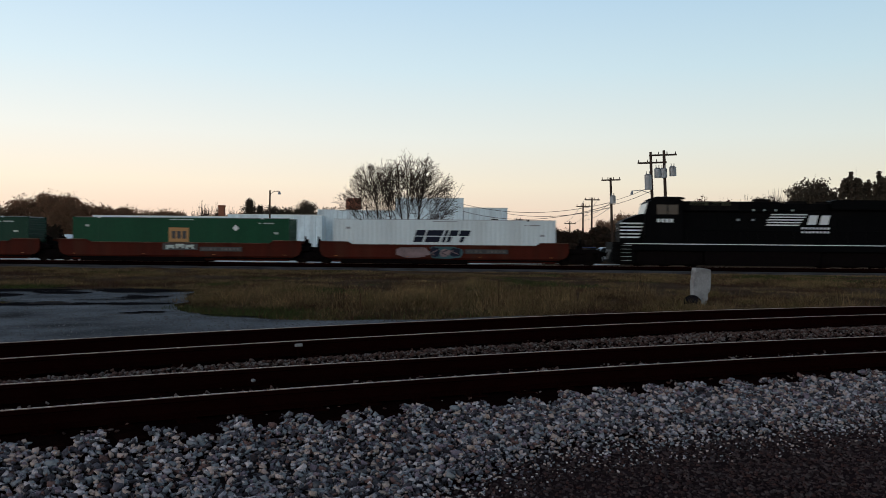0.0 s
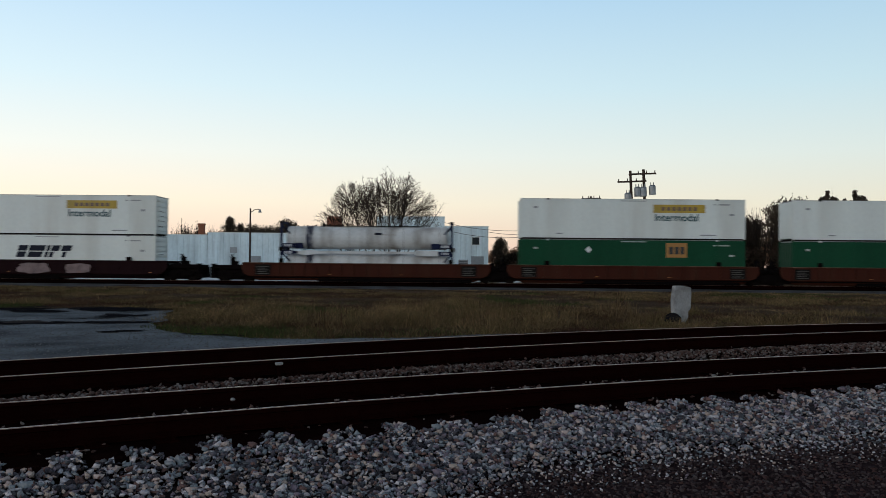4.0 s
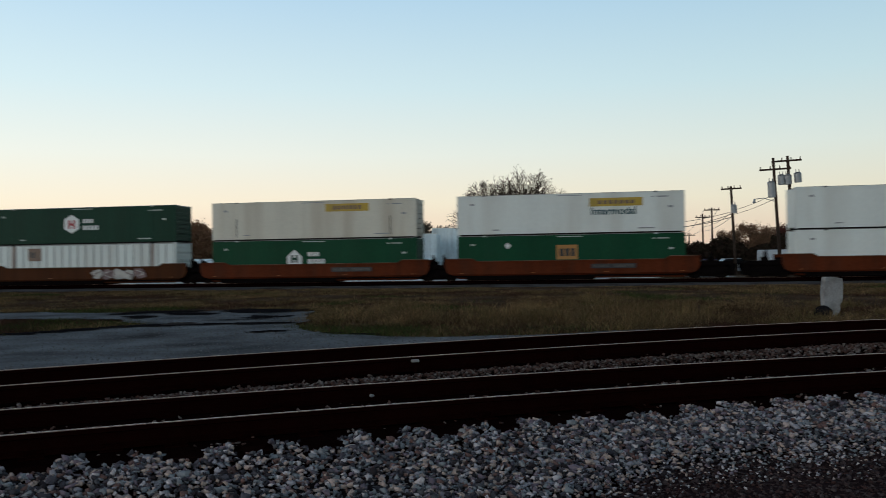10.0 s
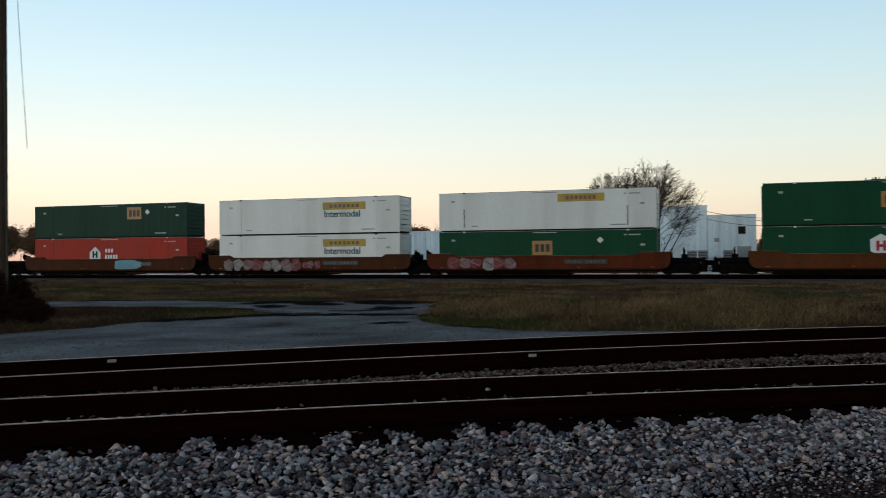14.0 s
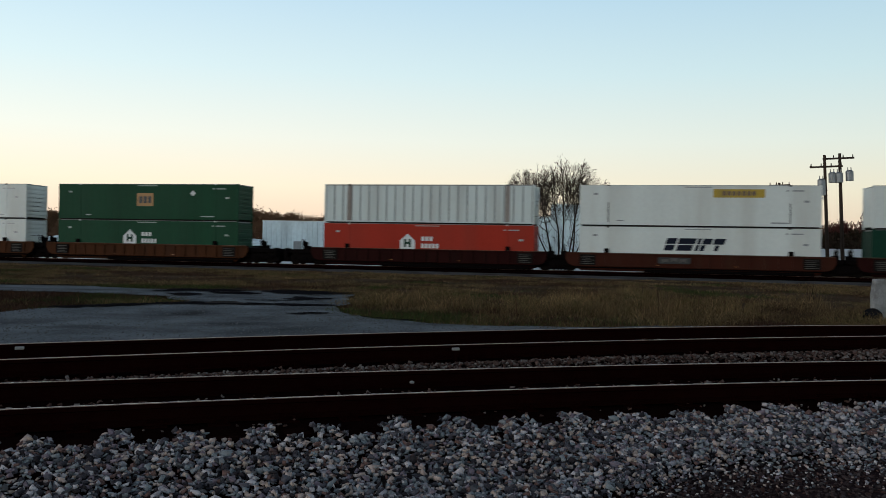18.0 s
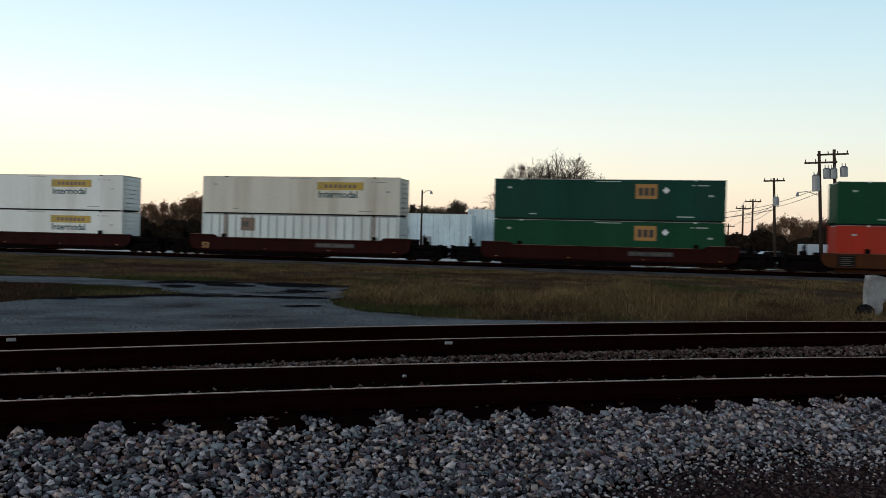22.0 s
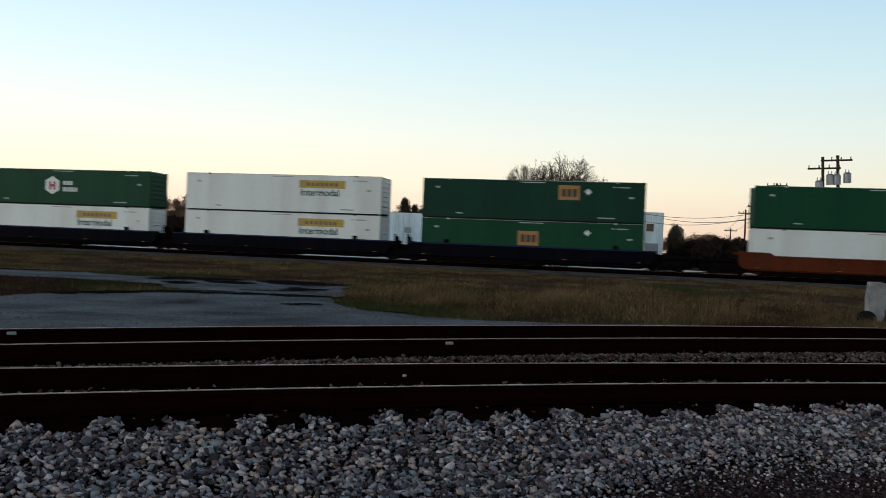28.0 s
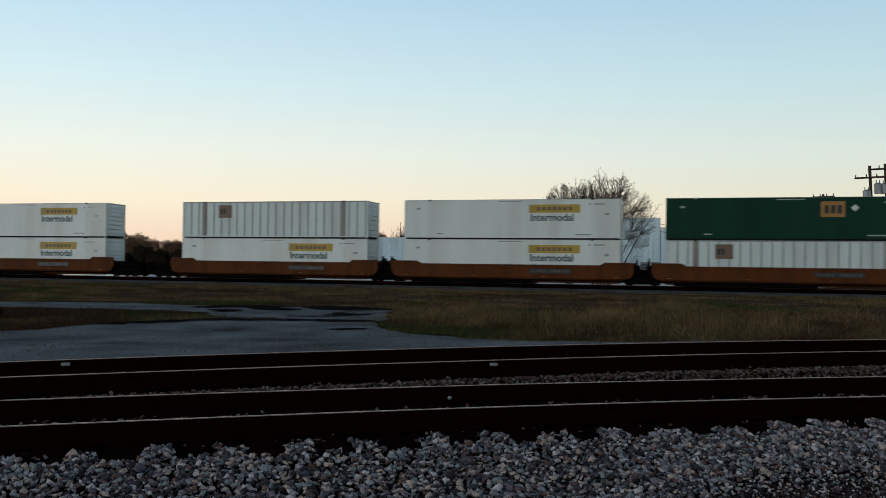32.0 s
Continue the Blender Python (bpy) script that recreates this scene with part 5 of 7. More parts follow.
        part("hood_stripe", cached(("hood_stripe", i), lambda bm: prism(bm, [(11.6 + i * 0.08, z), (13.9 + i * 0.14, z), (14.0 + i * 0.14, z + 0.09), (11.65 + i * 0.08, z + 0.09)], -0.962, -0.950), M_WLET), lo)
    part("hood_emblem", cached("hood_emblem", lambda bm: [prism(bm, [(14.5 + i * 0.85, 3.12), (15.12 + i * 0.85, 3.12), (15.3 + i * 0.85, 3.78), (14.68 + i * 0.85, 3.78)], -0.962, -0.950) for i in range(2)], M_WLET), lo, None, "white painted emblem")
    part("lettering_bar", cached("loco_bars", lambda bm: [box(bm, 14.1 + i * 0.26, 14.28 + i * 0.26, -0.962, -0.950, z, z + 0.14) for z in (2.5, 2.78) for i in range(8)], M_WLET), lo)
    part("fuel_tank", cached("fuel_tank", lambda bm: prism(bm, [(7.2, 0.35), (7.5, 0.14), (15.0, 0.14), (15.3, 0.35), (15.3, 1.2), (7.2, 1.2)], -1.4, 1.4), M_STEEL), lo)
    for x in (4.6, 17.9):
        def six(bm):
            for sy in (-1, 1):
                prism(bm, [(-2.5, 0.25), (-2.5, 0.95), (-1.8, 1.12), (1.8, 1.12), (2.5, 0.95), (2.5, 0.25), (1.5, 0.2), (0.5, 0.16), (-0.5, 0.16), (-1.5, 0.2)], sy * 1.1 - 0.1, sy * 1.1 + 0.1)
                for bx in (-1.9, 0, 1.9):
                    cyl(bm, (bx, sy * 1.2, 0.52), (bx, sy * 1.3, 0.52), 0.2, n=10)
            box(bm, -0.5, 0.5, -1.0, 1.0, 0.6, 1.15)
        tr = part("truck", cached("loco_truck", six, M_STEEL), lo, pose(x, 0, 0))
        for wx in (-1.9, 0, 1.9):
            wheel_set(tr, wx)
    for sy in (-1, 1):
        def rail(bm):
            for i in range(13):
                x = 5.9 + i * 1.25
                cyl(bm, (x, sy * 1.45, 1.62), (x, sy * 1.45, 2.65), 0.02, n=6)
            cyl(bm, (5.9, sy * 1.45, 2.65), (20.9, sy * 1.45, 2.65), 0.02, n=6)
        part("handrail", cached(("loco_rail", sy), rail, M_LOCO), lo)
        def steps(bm):
            for i in range(4):
                z = 0.45 + i * 0.36
                box(bm, 0.95, 1.55, sy * 1.5 - 0.15, sy * 1.5 + 0.05, z, z + 0.05)
            for x in (0.93, 1.57):
                cyl(bm, (x, sy * 1.46, 0.4), (x, sy * 1.46, 2.7), 0.022, n=6)
        part("steps", cached(("loco_steps", sy), steps, M_STEEL), lo)
    part("headlight", cached("headlight", lambda bm: [cyl(bm, (1.17, y, 2.7), (1.21, y, 2.7), 0.1, n=12) for y in (-0.13, 0.13)], M_PALEGLASS), lo)
    part("coupler", boxmesh("loco_coupler", M_STEEL, 0.0, 0.7, -0.12, 0.12, 0.7, 0.98), lo)
    part("end_hoses", cached("end_hoses", lambda bm: [cyl(bm, (0.58, y, 1.2), (0.35, y, 0.5), 0.03, n=6) for y in (-1.0, -0.7, -0.5, 0.5, 0.8)], M_GREY), lo)
    return lo


rides(locomotive(), 400.45, 0)

# ---- ground and near tracks ----
def rail_y(x, a, b, c):
    """The plan curve of a near rail: a gentle bend, straight to one side, easing parallel to the far track on the other."""
    if x < -8:
        return a + b * -8 + c * 64 + (b - 16 * c) * (x + 8)
    if x <= 9:
        return a + b * x + c * x * x
    m, e, k = b + 18 * c, math.exp(-(x - 9) / 25), TRACK_K
    return a + b * 9 + c * 81 + k * (x - 9) + (m - k) * 25 * (1 - e)


RAILS = {"A": (8.310, 0.5063, -0.0121, 0.37), "B": (9.852, 0.5071, -0.0104, 0.37), "C": (11.532, 0.6108, -0.0129, 0.48), "D": (13.125, 0.6178, -0.0152, 0.51)}


def ry(name, x):
    return rail_y(x, *RAILS[name][:3])


def hills(x, y, s):
    return noise.noise(Vector((x * s, y * s, 3.7)))


def smooth(a, b, v):
    t = min(1, max(0, (v - a) / (b - a)))
    return t * t * (3 - 2 * t)


def ground_z(x, y):
    """Height of the base ground under everything."""
    if abs(x) > 80 or y < -30 or y > 120:
        return 0.10
    d = y - ry("A", x)
    z = 0.01 + 0.14 * smooth(-2.2, -0.4, d) + 0.10 * smooth(1.2, 3.0, d) - 0.05 * smooth(7, 14, d)
    if d > 5:
        z += 0.04 * hills(x, y, 0.25)
    e = y - (TRACK_Y + TRACK_K * x)
    return z - 0.27 * smooth(-16, -4.5, e) + 0.17 * smooth(0, 4, e)


def axis(lo, hi, step, far):
    inner = list(np.arange(lo, hi + 1e-6, step))
    out_l, out_r, s = [], [], step
    a, b = lo, hi
    while a > -far:
        s *= 1.5
        a -= s
        b += s
        out_l.append(a)
        out_r.append(b)
    return np.array(out_l[::-1] + inner + out_r)


gx, gy = axis(-20, 20, 0.5, 2600), axis(-4, 70, 0.5, 2600)
gv = np.array([(x, y, ground_z(x, y)) for y in gy for x in gx])
nx = len(gx)
gi = np.array([(j * nx + i, j * nx + i + 1, (j + 1) * nx + i + 1, (j + 1) * nx + i) for j in range(len(gy) - 1) for i in range(nx - 1)])
ground = tagged(new("ground", raw_mesh("ground", gv, gi, M_FIELD, True)), "flat field of dry tan grass and soil", "ground", kind="structure")


def strip(name, xs, near, far, n, lift, mat, label, category, hump=0.0):
    """A sheet laid on the ground between two lines y = near(x) and y = far(x)."""
    vs, fs = [], []
    for x in xs:
        a, b = near(x), far(x)
        for j in range(n + 1):
            y = a + (b - a) * j / n
            vs.append((x, y, ground_z(x, y) + lift + hump * hills(x, y, 5.0) + hump * math.sin(math.pi * j / n)))
    for i in range(len(xs) - 1):
        for j in range(n):
            k = i * (n + 1) + j
            fs.append((k, k + n + 1, k + n + 2, k + 1))
    ob = new(name, raw_mesh(name, vs, fs, mat, True))
    return tagged(ob, label, category, kind="structure")


def bank_edge(x):
    return ry("A", x) - 1.66 - 0.16 * smooth(1, 4, x) - min(3.6, 1.0 * max(0.0, 0.9 - x)) + 0.12 * hills(x, 1.0, 1.3)


XS = list(np.arange(-30, 40.1, 0.35))
strip("asphalt_yard", XS, lambda x: min(-14, bank_edge(x) - 2), lambda x: bank_edge(x), 60, 0.012, M_ASPHALT, "dark pitted asphalt strewn with grit", "yard")
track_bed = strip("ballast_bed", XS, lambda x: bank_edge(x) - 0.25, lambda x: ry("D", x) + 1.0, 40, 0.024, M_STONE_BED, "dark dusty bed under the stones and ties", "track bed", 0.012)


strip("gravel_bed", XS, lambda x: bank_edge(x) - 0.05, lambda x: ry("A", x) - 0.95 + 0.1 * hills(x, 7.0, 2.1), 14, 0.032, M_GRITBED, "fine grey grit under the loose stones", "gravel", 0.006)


def inside(x, y, loop):
    hit = False
    for (x0, y0), (x1, y1) in zip(loop, loop[1:] + loop[:1]):
        if (y0 > y) != (y1 > y) and x < (x1 - x0) * (y - y0) / (y1 - y0) + x0:
            hit = not hit
    return hit


# the gravel road runs beside the rails and sends a branch across to a track that leads away
ROAD = [(-45.0, -14.0), (-45.0, -9.0), (-18.0, 6.5), (-12.6, 12.9), (-11.7, 14.8), (-11.45, 16.4), (-11.3, 17.5), (-10.6, 18.2), (-9.95, 18.95), (-10.2, 19.9), (-11.8, 21.6), (-13.3, 22.0), (-14.8, 21.9), (-17.0, 21.6), (-26.0, 19.0),
        (-26.0, 22.0), (-19.5, 24.5), (-16.3, 25.0), (-13.3, 24.6), (-10.7, 24.6), (-8.9, 25.9), (-7.3, 24.9), (-6.7, 22.3), (-6.1, 19.6), (-5.6, 18.0), (-5.0, 17.1), (-4.3, 16.0), (-2.9, 15.2), (-0.5, 15.6), (4.0, 17.6), (9.0, 20.0)]
ROAD_LOOP = ROAD + [(x, ry("D", x) + 0.85) for x in (9.0, 6.0, 3.0, 0.0, -3.0, -6.0, -9.0, -14.0, -20.0)]


def road_sheet():
    pts = []
    n = len(ROAD_LOOP)
    for i in range(n):
        (x0, y0), (x1, y1) = ROAD_LOOP[i], ROAD_LOOP[(i + 1) % n]
        k = max(1, int(math.hypot(x1 - x0, y1 - y0) / 0.3))
        for j in range(k):
            x, y = x0 + (x1 - x0) * j / k, y0 + (y1 - y0) * j / k
            w = 0.30 if i < len(ROAD) else 0.0
            pts.append((x + w * hills(x, y, 0.8), y + w * hills(x + 9, y, 1.1)))
    bm = bmesh.new()
    bm.faces.new([bm.verts.new((x, y, 0)) for x, y in pts])
    bmesh.ops.triangulate(bm, faces=bm.faces)
    for ax, lo, hi in ((0, -26, 10), (1, 2, 27)):
        for k in range(lo, hi):
            at, nrm = [0, 0, 0], [0, 0, 0]
            at[ax], nrm[ax] = k, 1
            bmesh.ops.bisect_plane(bm, geom=bm.verts[:] + bm.edges[:] + bm.faces[:], plane_co=at, plane_no=nrm)
    for v in bm.verts:
        v.co.z = ground_z(v.co.x, v.co.y) + 0.05
    bmesh.ops.recalc_face_normals(bm, faces=bm.faces)
    ob = new("gravel_road", mesh_of("gravel_road", bm, M_ROAD))
    return tagged(ob, "pale grey gravel road beside the rails", "road", kind="structure")


road_sheet()


def patch(name, cx, cy, rx, ry_, rz, mat, label, category, lift=0.06, seed=1, n=40, rough=0.0):
    """A flat blot with an uneven rim."""
    c, s = math.cos(radians(rz)), math.sin(radians(rz))
    vs, fs = [(cx, cy, ground_z(cx, cy) + lift)], []
    for ring in (0.5, 1.0):
        for i in range(n):
            a = 2 * math.pi * i / n
            r = ring * (1 + 0.35 * noise.noise(Vector((math.cos(a) * 1.7, math.sin(a) * 1.7, seed * 5.1))) + rough * noise.noise(Vector((math.cos(a) * 7, math.sin(a) * 7, seed * 3.3))))
            x, y = rx * r * math.cos(a), ry_ * r * math.sin(a)
            px, py = cx + x * c - y * s, cy + x * s + y * c
            vs.append((px, py, ground_z(px, py) + lift - (0.05 if ring == 1 else 0)))
    bm = bmesh.new()
    v = [bm.verts.new(p) for p in vs]
    for i in range(n):
        j = (i + 1) % n
        bm.faces.new((v[0], v[1 + i], v[1 + j]))
        bm.faces.new((v[1 + i], v[1 + n + i], v[1 + n + j], v[1 + j]))
    return tagged(new(name, mesh_of(name, bm, mat)), label, category, kind="structure")


def mud_sheet(strokes, cell=0.09):
    """Dark wet mud lying ragged along the ruts, each a stroke from p to q."""
    vs, fs, index = [], [], {}

    def vert(i, j):
        if (i, j) not in index:
            x, y = i * cell, j * cell
            index[(i, j)] = len(vs)
            vs.append((x + 0.3 * cell * hills(x, y, 9), y + 0.3 * cell * hills(y, x, 9), ground_z(x, y) + 0.07))
        return index[(i, j)]
    done = set()
    for p, q, half in strokes:
        d = Vector((q[0] - p[0], q[1] - p[1]))
        ln = d.length / 2
        d.normalize()
        cx, cy = (p[0] + q[0]) / 2, (p[1] + q[1]) / 2
        w = half * 2.2 + 0.1
        rx, ry_ = abs(d.x) * ln * 1.2 + w, abs(d.y) * ln * 1.2 + w
        for i in range(int((cx - rx) / cell), int((cx + rx) / cell) + 1):
            for j in range(int((cy - ry_) / cell), int((cy + ry_) / cell) + 1):
                x, y = (i + 0.5) * cell, (j + 0.5) * cell
                u, v = ((x - cx) * d.x + (y - cy) * d.y) / ln, (-(x - cx) * d.y + (y - cy) * d.x) / half
                f = 1.0 - 0.75 * u ** 4 - 0.55 * abs(v) + 0.75 * hills(x, y * 3.2, 0.9) + 0.45 * hills(x * 2, y * 7, 1.3)
                if f > 0.27 and (i, j) not in done:
                    done.add((i, j))
                    fs.append((vert(i, j), vert(i + 1, j), vert(i + 1, j + 1), vert(i, j + 1)))
    tagged(new("mud", raw_mesh("mud", vs, fs, M_MUD)), "dark wet mud in the ruts of the road", "mud", kind="structure")


mud_sheet((((-13.4, 24.4), (-10.5, 24.6), 0.53), ((-12.2, 22.7), (-11.0, 22.3), 0.31), ((-10.2, 25.1), (-7.3, 24.7), 0.65), ((-11.4, 23.4), (-9.6, 23.6), 0.25),
           ((-8.4, 21.9), (-7.0, 22.6), 0.41), ((-10.2, 18.8), (-7.6, 19.4), 0.31), ((-8.0, 19.3), (-6.2, 19.6), 0.22), ((-6.4, 16.75), (-5.6, 17.25), 0.13),
           ((-20.0, 24.3), (-16.2, 25.0), 0.15), ((-9.0, 20.7), (-7.6, 21.2), 0.10), ((-11.5, 16.2), (-9.9, 18.85), 0.22), ((-4.6, 16.2), (-3.0, 15.4), 0.08)))
patch("puddle", -8.75, 18.95, 0.50, 0.085, 13, M_PUDDLE, "narrow rain puddle in a rut", "puddle", 0.125, seed=11)
patch("concrete_yard", -31, 79, 45, 12.5, -2.5, M_LOT, "bright smooth concrete yard behind the rails", "yard", 0.05, seed=7, n=60)


def swept(bm, line, section):
    """Draw a section (offset, height) along a line of (x, y, z, nx, ny)."""
    rings = [[bm.verts.new((x + nx_ * o, y + ny_ * o, z + h)) for o, h in section] for x, y, z, nx_, ny_ in line]
    m = len(section)
    for a, b in zip(rings, rings[1:]):
        for i in range(m):
            bm.faces.new((a[i], b[i], b[(i + 1) % m], a[(i + 1) % m]))
    bm.faces.new(rings[0])
    bm.faces.new(rings[-1][::-1])
    bmesh.ops.recalc_face_normals(bm, faces=bm.faces)


WEB = [(-0.065, -0.172), (0.065, -0.172), (0.065, -0.155), (0.012, -0.130), (0.010, -0.048), (0.034, -0.038), (0.034, -0.006), (-0.034, -0.006), (-0.034, -0.038), (-0.010, -0.048), (-0.012, -0.130), (-0.065, -0.155)]
HEAD = [(-0.009, -0.010), (0.009, -0.010), (0.009, -0.002), (0.006, 0.002), (-0.006, 0.002), (-0.009, -0.002)]


def near_line(name, xs):
    out = []
    for x in xs:
        s = (ry(name, x + 0.05) - ry(name, x - 0.05)) / 0.1
        k = math.sqrt(1 + s * s)
        out.append((x, ry(name, x), RAILS[name][3], -s / k, 1 / k))
    return out


def worn_tie(bm, rng):
    box(bm, -0.115, 0.115, -1.3, 1.3, -0.17, 0.0, 0.012)
    for v in bm.verts:
        v.co.z += rng.uniform(-0.006, 0.006)
        v.co.x += rng.uniform(-0.006, 0.006)


def near_track(first, second, x0, x1, seed):
    tr = thing("railway_track", Matrix(), "rusty rails on dark creosoted wooden ties in ballast", "railway track", "near tracks", "structure")
    xs = list(np.arange(-60, 70.1, 0.7))
    for r in (first, second):
        bm = bmesh.new()
        swept(bm, near_line(r, xs), WEB)
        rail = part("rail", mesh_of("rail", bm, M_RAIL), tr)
        bm = bmesh.new()
        swept(bm, near_line(r, xs), HEAD)
        part("rail_head", mesh_of("rail_head", bm, M_RAILTOP), rail, None, "polished running surface")
    rng = random.Random(seed)
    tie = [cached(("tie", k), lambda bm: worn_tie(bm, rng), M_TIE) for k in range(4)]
    plate = cached("tie_plate", lambda bm: box(bm, -0.09, 0.09, -0.17, 0.17, 0.0, 0.016, 0.004), M_RAIL)
    spike = cached("spike", lambda bm: (box(bm, -0.009, 0.009, -0.009, 0.009, 0.0, 0.03), box(bm, -0.016, 0.016, -0.022, 0.012, 0.03, 0.042)), M_RAIL)
    anchor = cached("rail_anchor", lambda bm: box(bm, -0.012, 0.012, -0.08, 0.08, -0.01, 0.03, 0.003), M_RAIL)
    x = x0
    while x < x1:
        ya, yb = ry(first, x), ry(second, x)
        s = (ya - ry(first, x - 0.1)) / 0.1
        k = math.sqrt(1 + s * s)
        # the middle between the rails, on the normal of the curve
        cx, cy = x - s / k * 0.7175, ya + 0.7175 / k
        yaw = math.degrees(math.atan(s))
        zt = (RAILS[first][3] + RAILS[second][3]) / 2 - 0.188
        tip = math.degrees((RAILS[second][3] - RAILS[first][3]) / 1.435)
        m = pose(cx + rng.uniform(-0.02, 0.02), cy, zt, tip, 0, yaw + rng.uniform(-1.2, 1.2)) @ pose(0, rng.uniform(-0.06, 0.06), 0)
        t = part("tie", tie[rng.randrange(4)], tr, m)
        TIES.append((m.translation.x, m.translation.y, math.cos(radians(yaw)), math.sin(radians(yaw))))
        for sy in (-1, 1):
            p = part("tie_plate", plate, t, pose(0, sy * 0.7175, 0.0))
            if -5 < x < 7:
                for q in ((-0.05, -0.09), (0.05, 0.09), (0.05, -0.09)):
                    part("spike", spike, t, pose(q[0], sy * 0.7175 + q[1], 0.014))
        x += 0.545 / k * rng.uniform(0.96, 1.04)
    return tr


TIES = []
near_track("A", "B", -13, 16, 11)
TIES_AB = np.array(TIES)
near_track("C", "D", -12, 18, 12)


# the far track under the train
def far_track():
    tr = thing("railway_track", on_track(0), "far main track with rusty rails on a low ballast bank", "railway track", "", "structure")
    for y in (-0.7175, 0.7175):
        bm = bmesh.new()
        swept(bm, [(x, y, 0, 0, 1) for x in np.arange(-1000, 1001, 50)], WEB)
        r = part("rail", mesh_of("rail", bm, M_RAIL), tr)
        bm = bmesh.new()
        swept(bm, [(x, y, 0, 0, 1) for x in np.arange(-1000, 1001, 50)], HEAD)
        part("rail_head", mesh_of("rail_head", bm, M_RAILTOP), r)
    # the wide dark bank also paints the shaded band below the train
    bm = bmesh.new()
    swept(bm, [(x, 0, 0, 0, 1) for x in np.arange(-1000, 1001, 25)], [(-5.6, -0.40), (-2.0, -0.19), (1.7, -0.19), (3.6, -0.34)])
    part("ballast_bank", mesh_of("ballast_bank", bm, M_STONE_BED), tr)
    bm = bmesh.new()
    swept(bm, [(x, 0, 0, 0, 1) for x in np.arange(-1000, 1001, 25)], [(-6.6, -0.42), (-5.6, -0.365), (-3.3, -0.235), (-3.3, -0.262), (-5.6, -0.42), (-6.6, -0.45)])
    part("gravel_shoulder", mesh_of("gravel_shoulder", bm, M_SHOULDER), tr, None, "grey gravel shoulder")
    tie = boxmesh("far_tie", M_TIE, -0.115, 0.115, -1.3, 1.3, -0.23, -0.175)
    for i in range(260):
        part("tie", tie, tr, pose(-75 + i * 0.55, 0, 0))
    return tr


far_track()

# ---- loose stones ----
def chips(count, seed):
    """Blocky broken shapes: hulls of a squashed box with shifted and clipped corners."""
    r, out = np.random.RandomState(seed), []
    for k in range(count):
        bm = bmesh.new()
        p = np.array(list(itertools.product((-1, 1), repeat=3)), float) * 0.72
        p *= np.where(r.rand(8, 1) < 0.3, 0.62, 1.0) * r.uniform(0.82, 1.12, (8, 1))
        p += r.normal(0, 0.13, (8, 3))
        p *= np.array([r.uniform(1.0, 1.6), r.uniform(0.8, 1.15), r.uniform(0.5, 0.85)])
        for q in p:
            bm.verts.new(q)
        got = bmesh.ops.convex_hull(bm, input=bm.verts)
        bmesh.ops.delete(bm, geom=[v for v in bm.verts if not v.link_faces], context="VERTS")
        bm.verts.index_update()
        out.append((np.array([v.co[:] for v in bm.verts]), np.array([[v.index for v in f.verts] for f in bm.faces if len(f.verts) == 3])))
        bm.free()
    return out


CHIPS = chips(36, 91)


def stones(name, centres, sizes, mat, label, seed, tilt=0.42):
    """Many angular, broken stones joined in one mesh."""
    r = np.random.RandomState(seed)
    kind = r.randint(len(CHIPS), size=len(centres))
    vs, fs, at = [], [], 0
    for k, (cv, cf) in enumerate(CHIPS):
        pick = np.nonzero(kind == k)[0]
        n = len(pick)
        if not n:
            continue
        v = cv[None] * (sizes[pick][:, None, None] * r.uniform(0.85, 1.2, (n, 1, 3)))
        a, b, c = r.uniform(0, 6.283, n), r.normal(0, tilt, n), r.normal(0, tilt, n)
        ca, sa, cb, sb, cc, sc_ = np.cos(a), np.sin(a), np.cos(b), np.sin(b), np.cos(c), np.sin(c)
        x, y, z = v[..., 0], v[..., 1], v[..., 2]
        y, z = y * cb[:, None] - z * sb[:, None], y * sb[:, None] + z * cb[:, None]
        x, z = x * cc[:, None] + z * sc_[:, None], -x * sc_[:, None] + z * cc[:, None]
        x, y = x * ca[:, None] - y * sa[:, None], x * sa[:, None] + y * ca[:, None]
        vs.append((np.stack([x, y, z], 2) + centres[pick][:, None, :]).reshape(-1, 3))
        fs.append((cf[None] + (at + np.arange(n) * len(cv))[:, None, None]).reshape(-1, 3))
        at += n * len(cv)
    return tagged(new(name, raw_mesh(name, np.concatenate(vs), np.concatenate(fs), mat)), label, "gravel", kind="stuff")


rs = np.random.RandomState(5)
pts, sz = [], []
while len(pts) < 50000:
    x = rs.uniform(-7.5, 8.5)
    e = bank_edge(x)
    a = ry("A", x)
    y = rs.uniform(max(e - 1.15, 2.0), a - 0.35)
    d = a - y
    if d < 1.1:
        # stones lie heaped in the cribs and leave the tie ends bare
        off = (x - TIES_AB[:, 0]) * TIES_AB[:, 2] + (y - TIES_AB[:, 1]) * TIES_AB[:, 3]
        out = np.abs(-(x - TIES_AB[:, 0]) * TIES_AB[:, 3] + (y - TIES_AB[:, 1]) * TIES_AB[:, 2])
        near = np.abs(off).min()
        rim = out[np.abs(off).argmin()] - 1.3
        if (near < 0.155 and rim < 0.10) or rim < -0.22 + 0.14 * hills(x, y, 1.3):
            continue
    r = 0.0130 + 0.0165 * rs.rand() ** 1.5 + (0.010 if rs.rand() < 0.06 else 0)
    fade = smooth(e - 0.95, e + 0.45, y)
    if rs.rand() > 0.14 + 0.86 * fade:
        continue
    pts.append((x, y, ground_z(x, y) + 0.024 + rs.uniform(0.0, 0.050) * fade + 0.012 * hills(x, y, 2.3) * fade))
    sz.append(r * (0.40 + 0.60 * fade))
pts, sz = np.array(pts), np.array(sz)
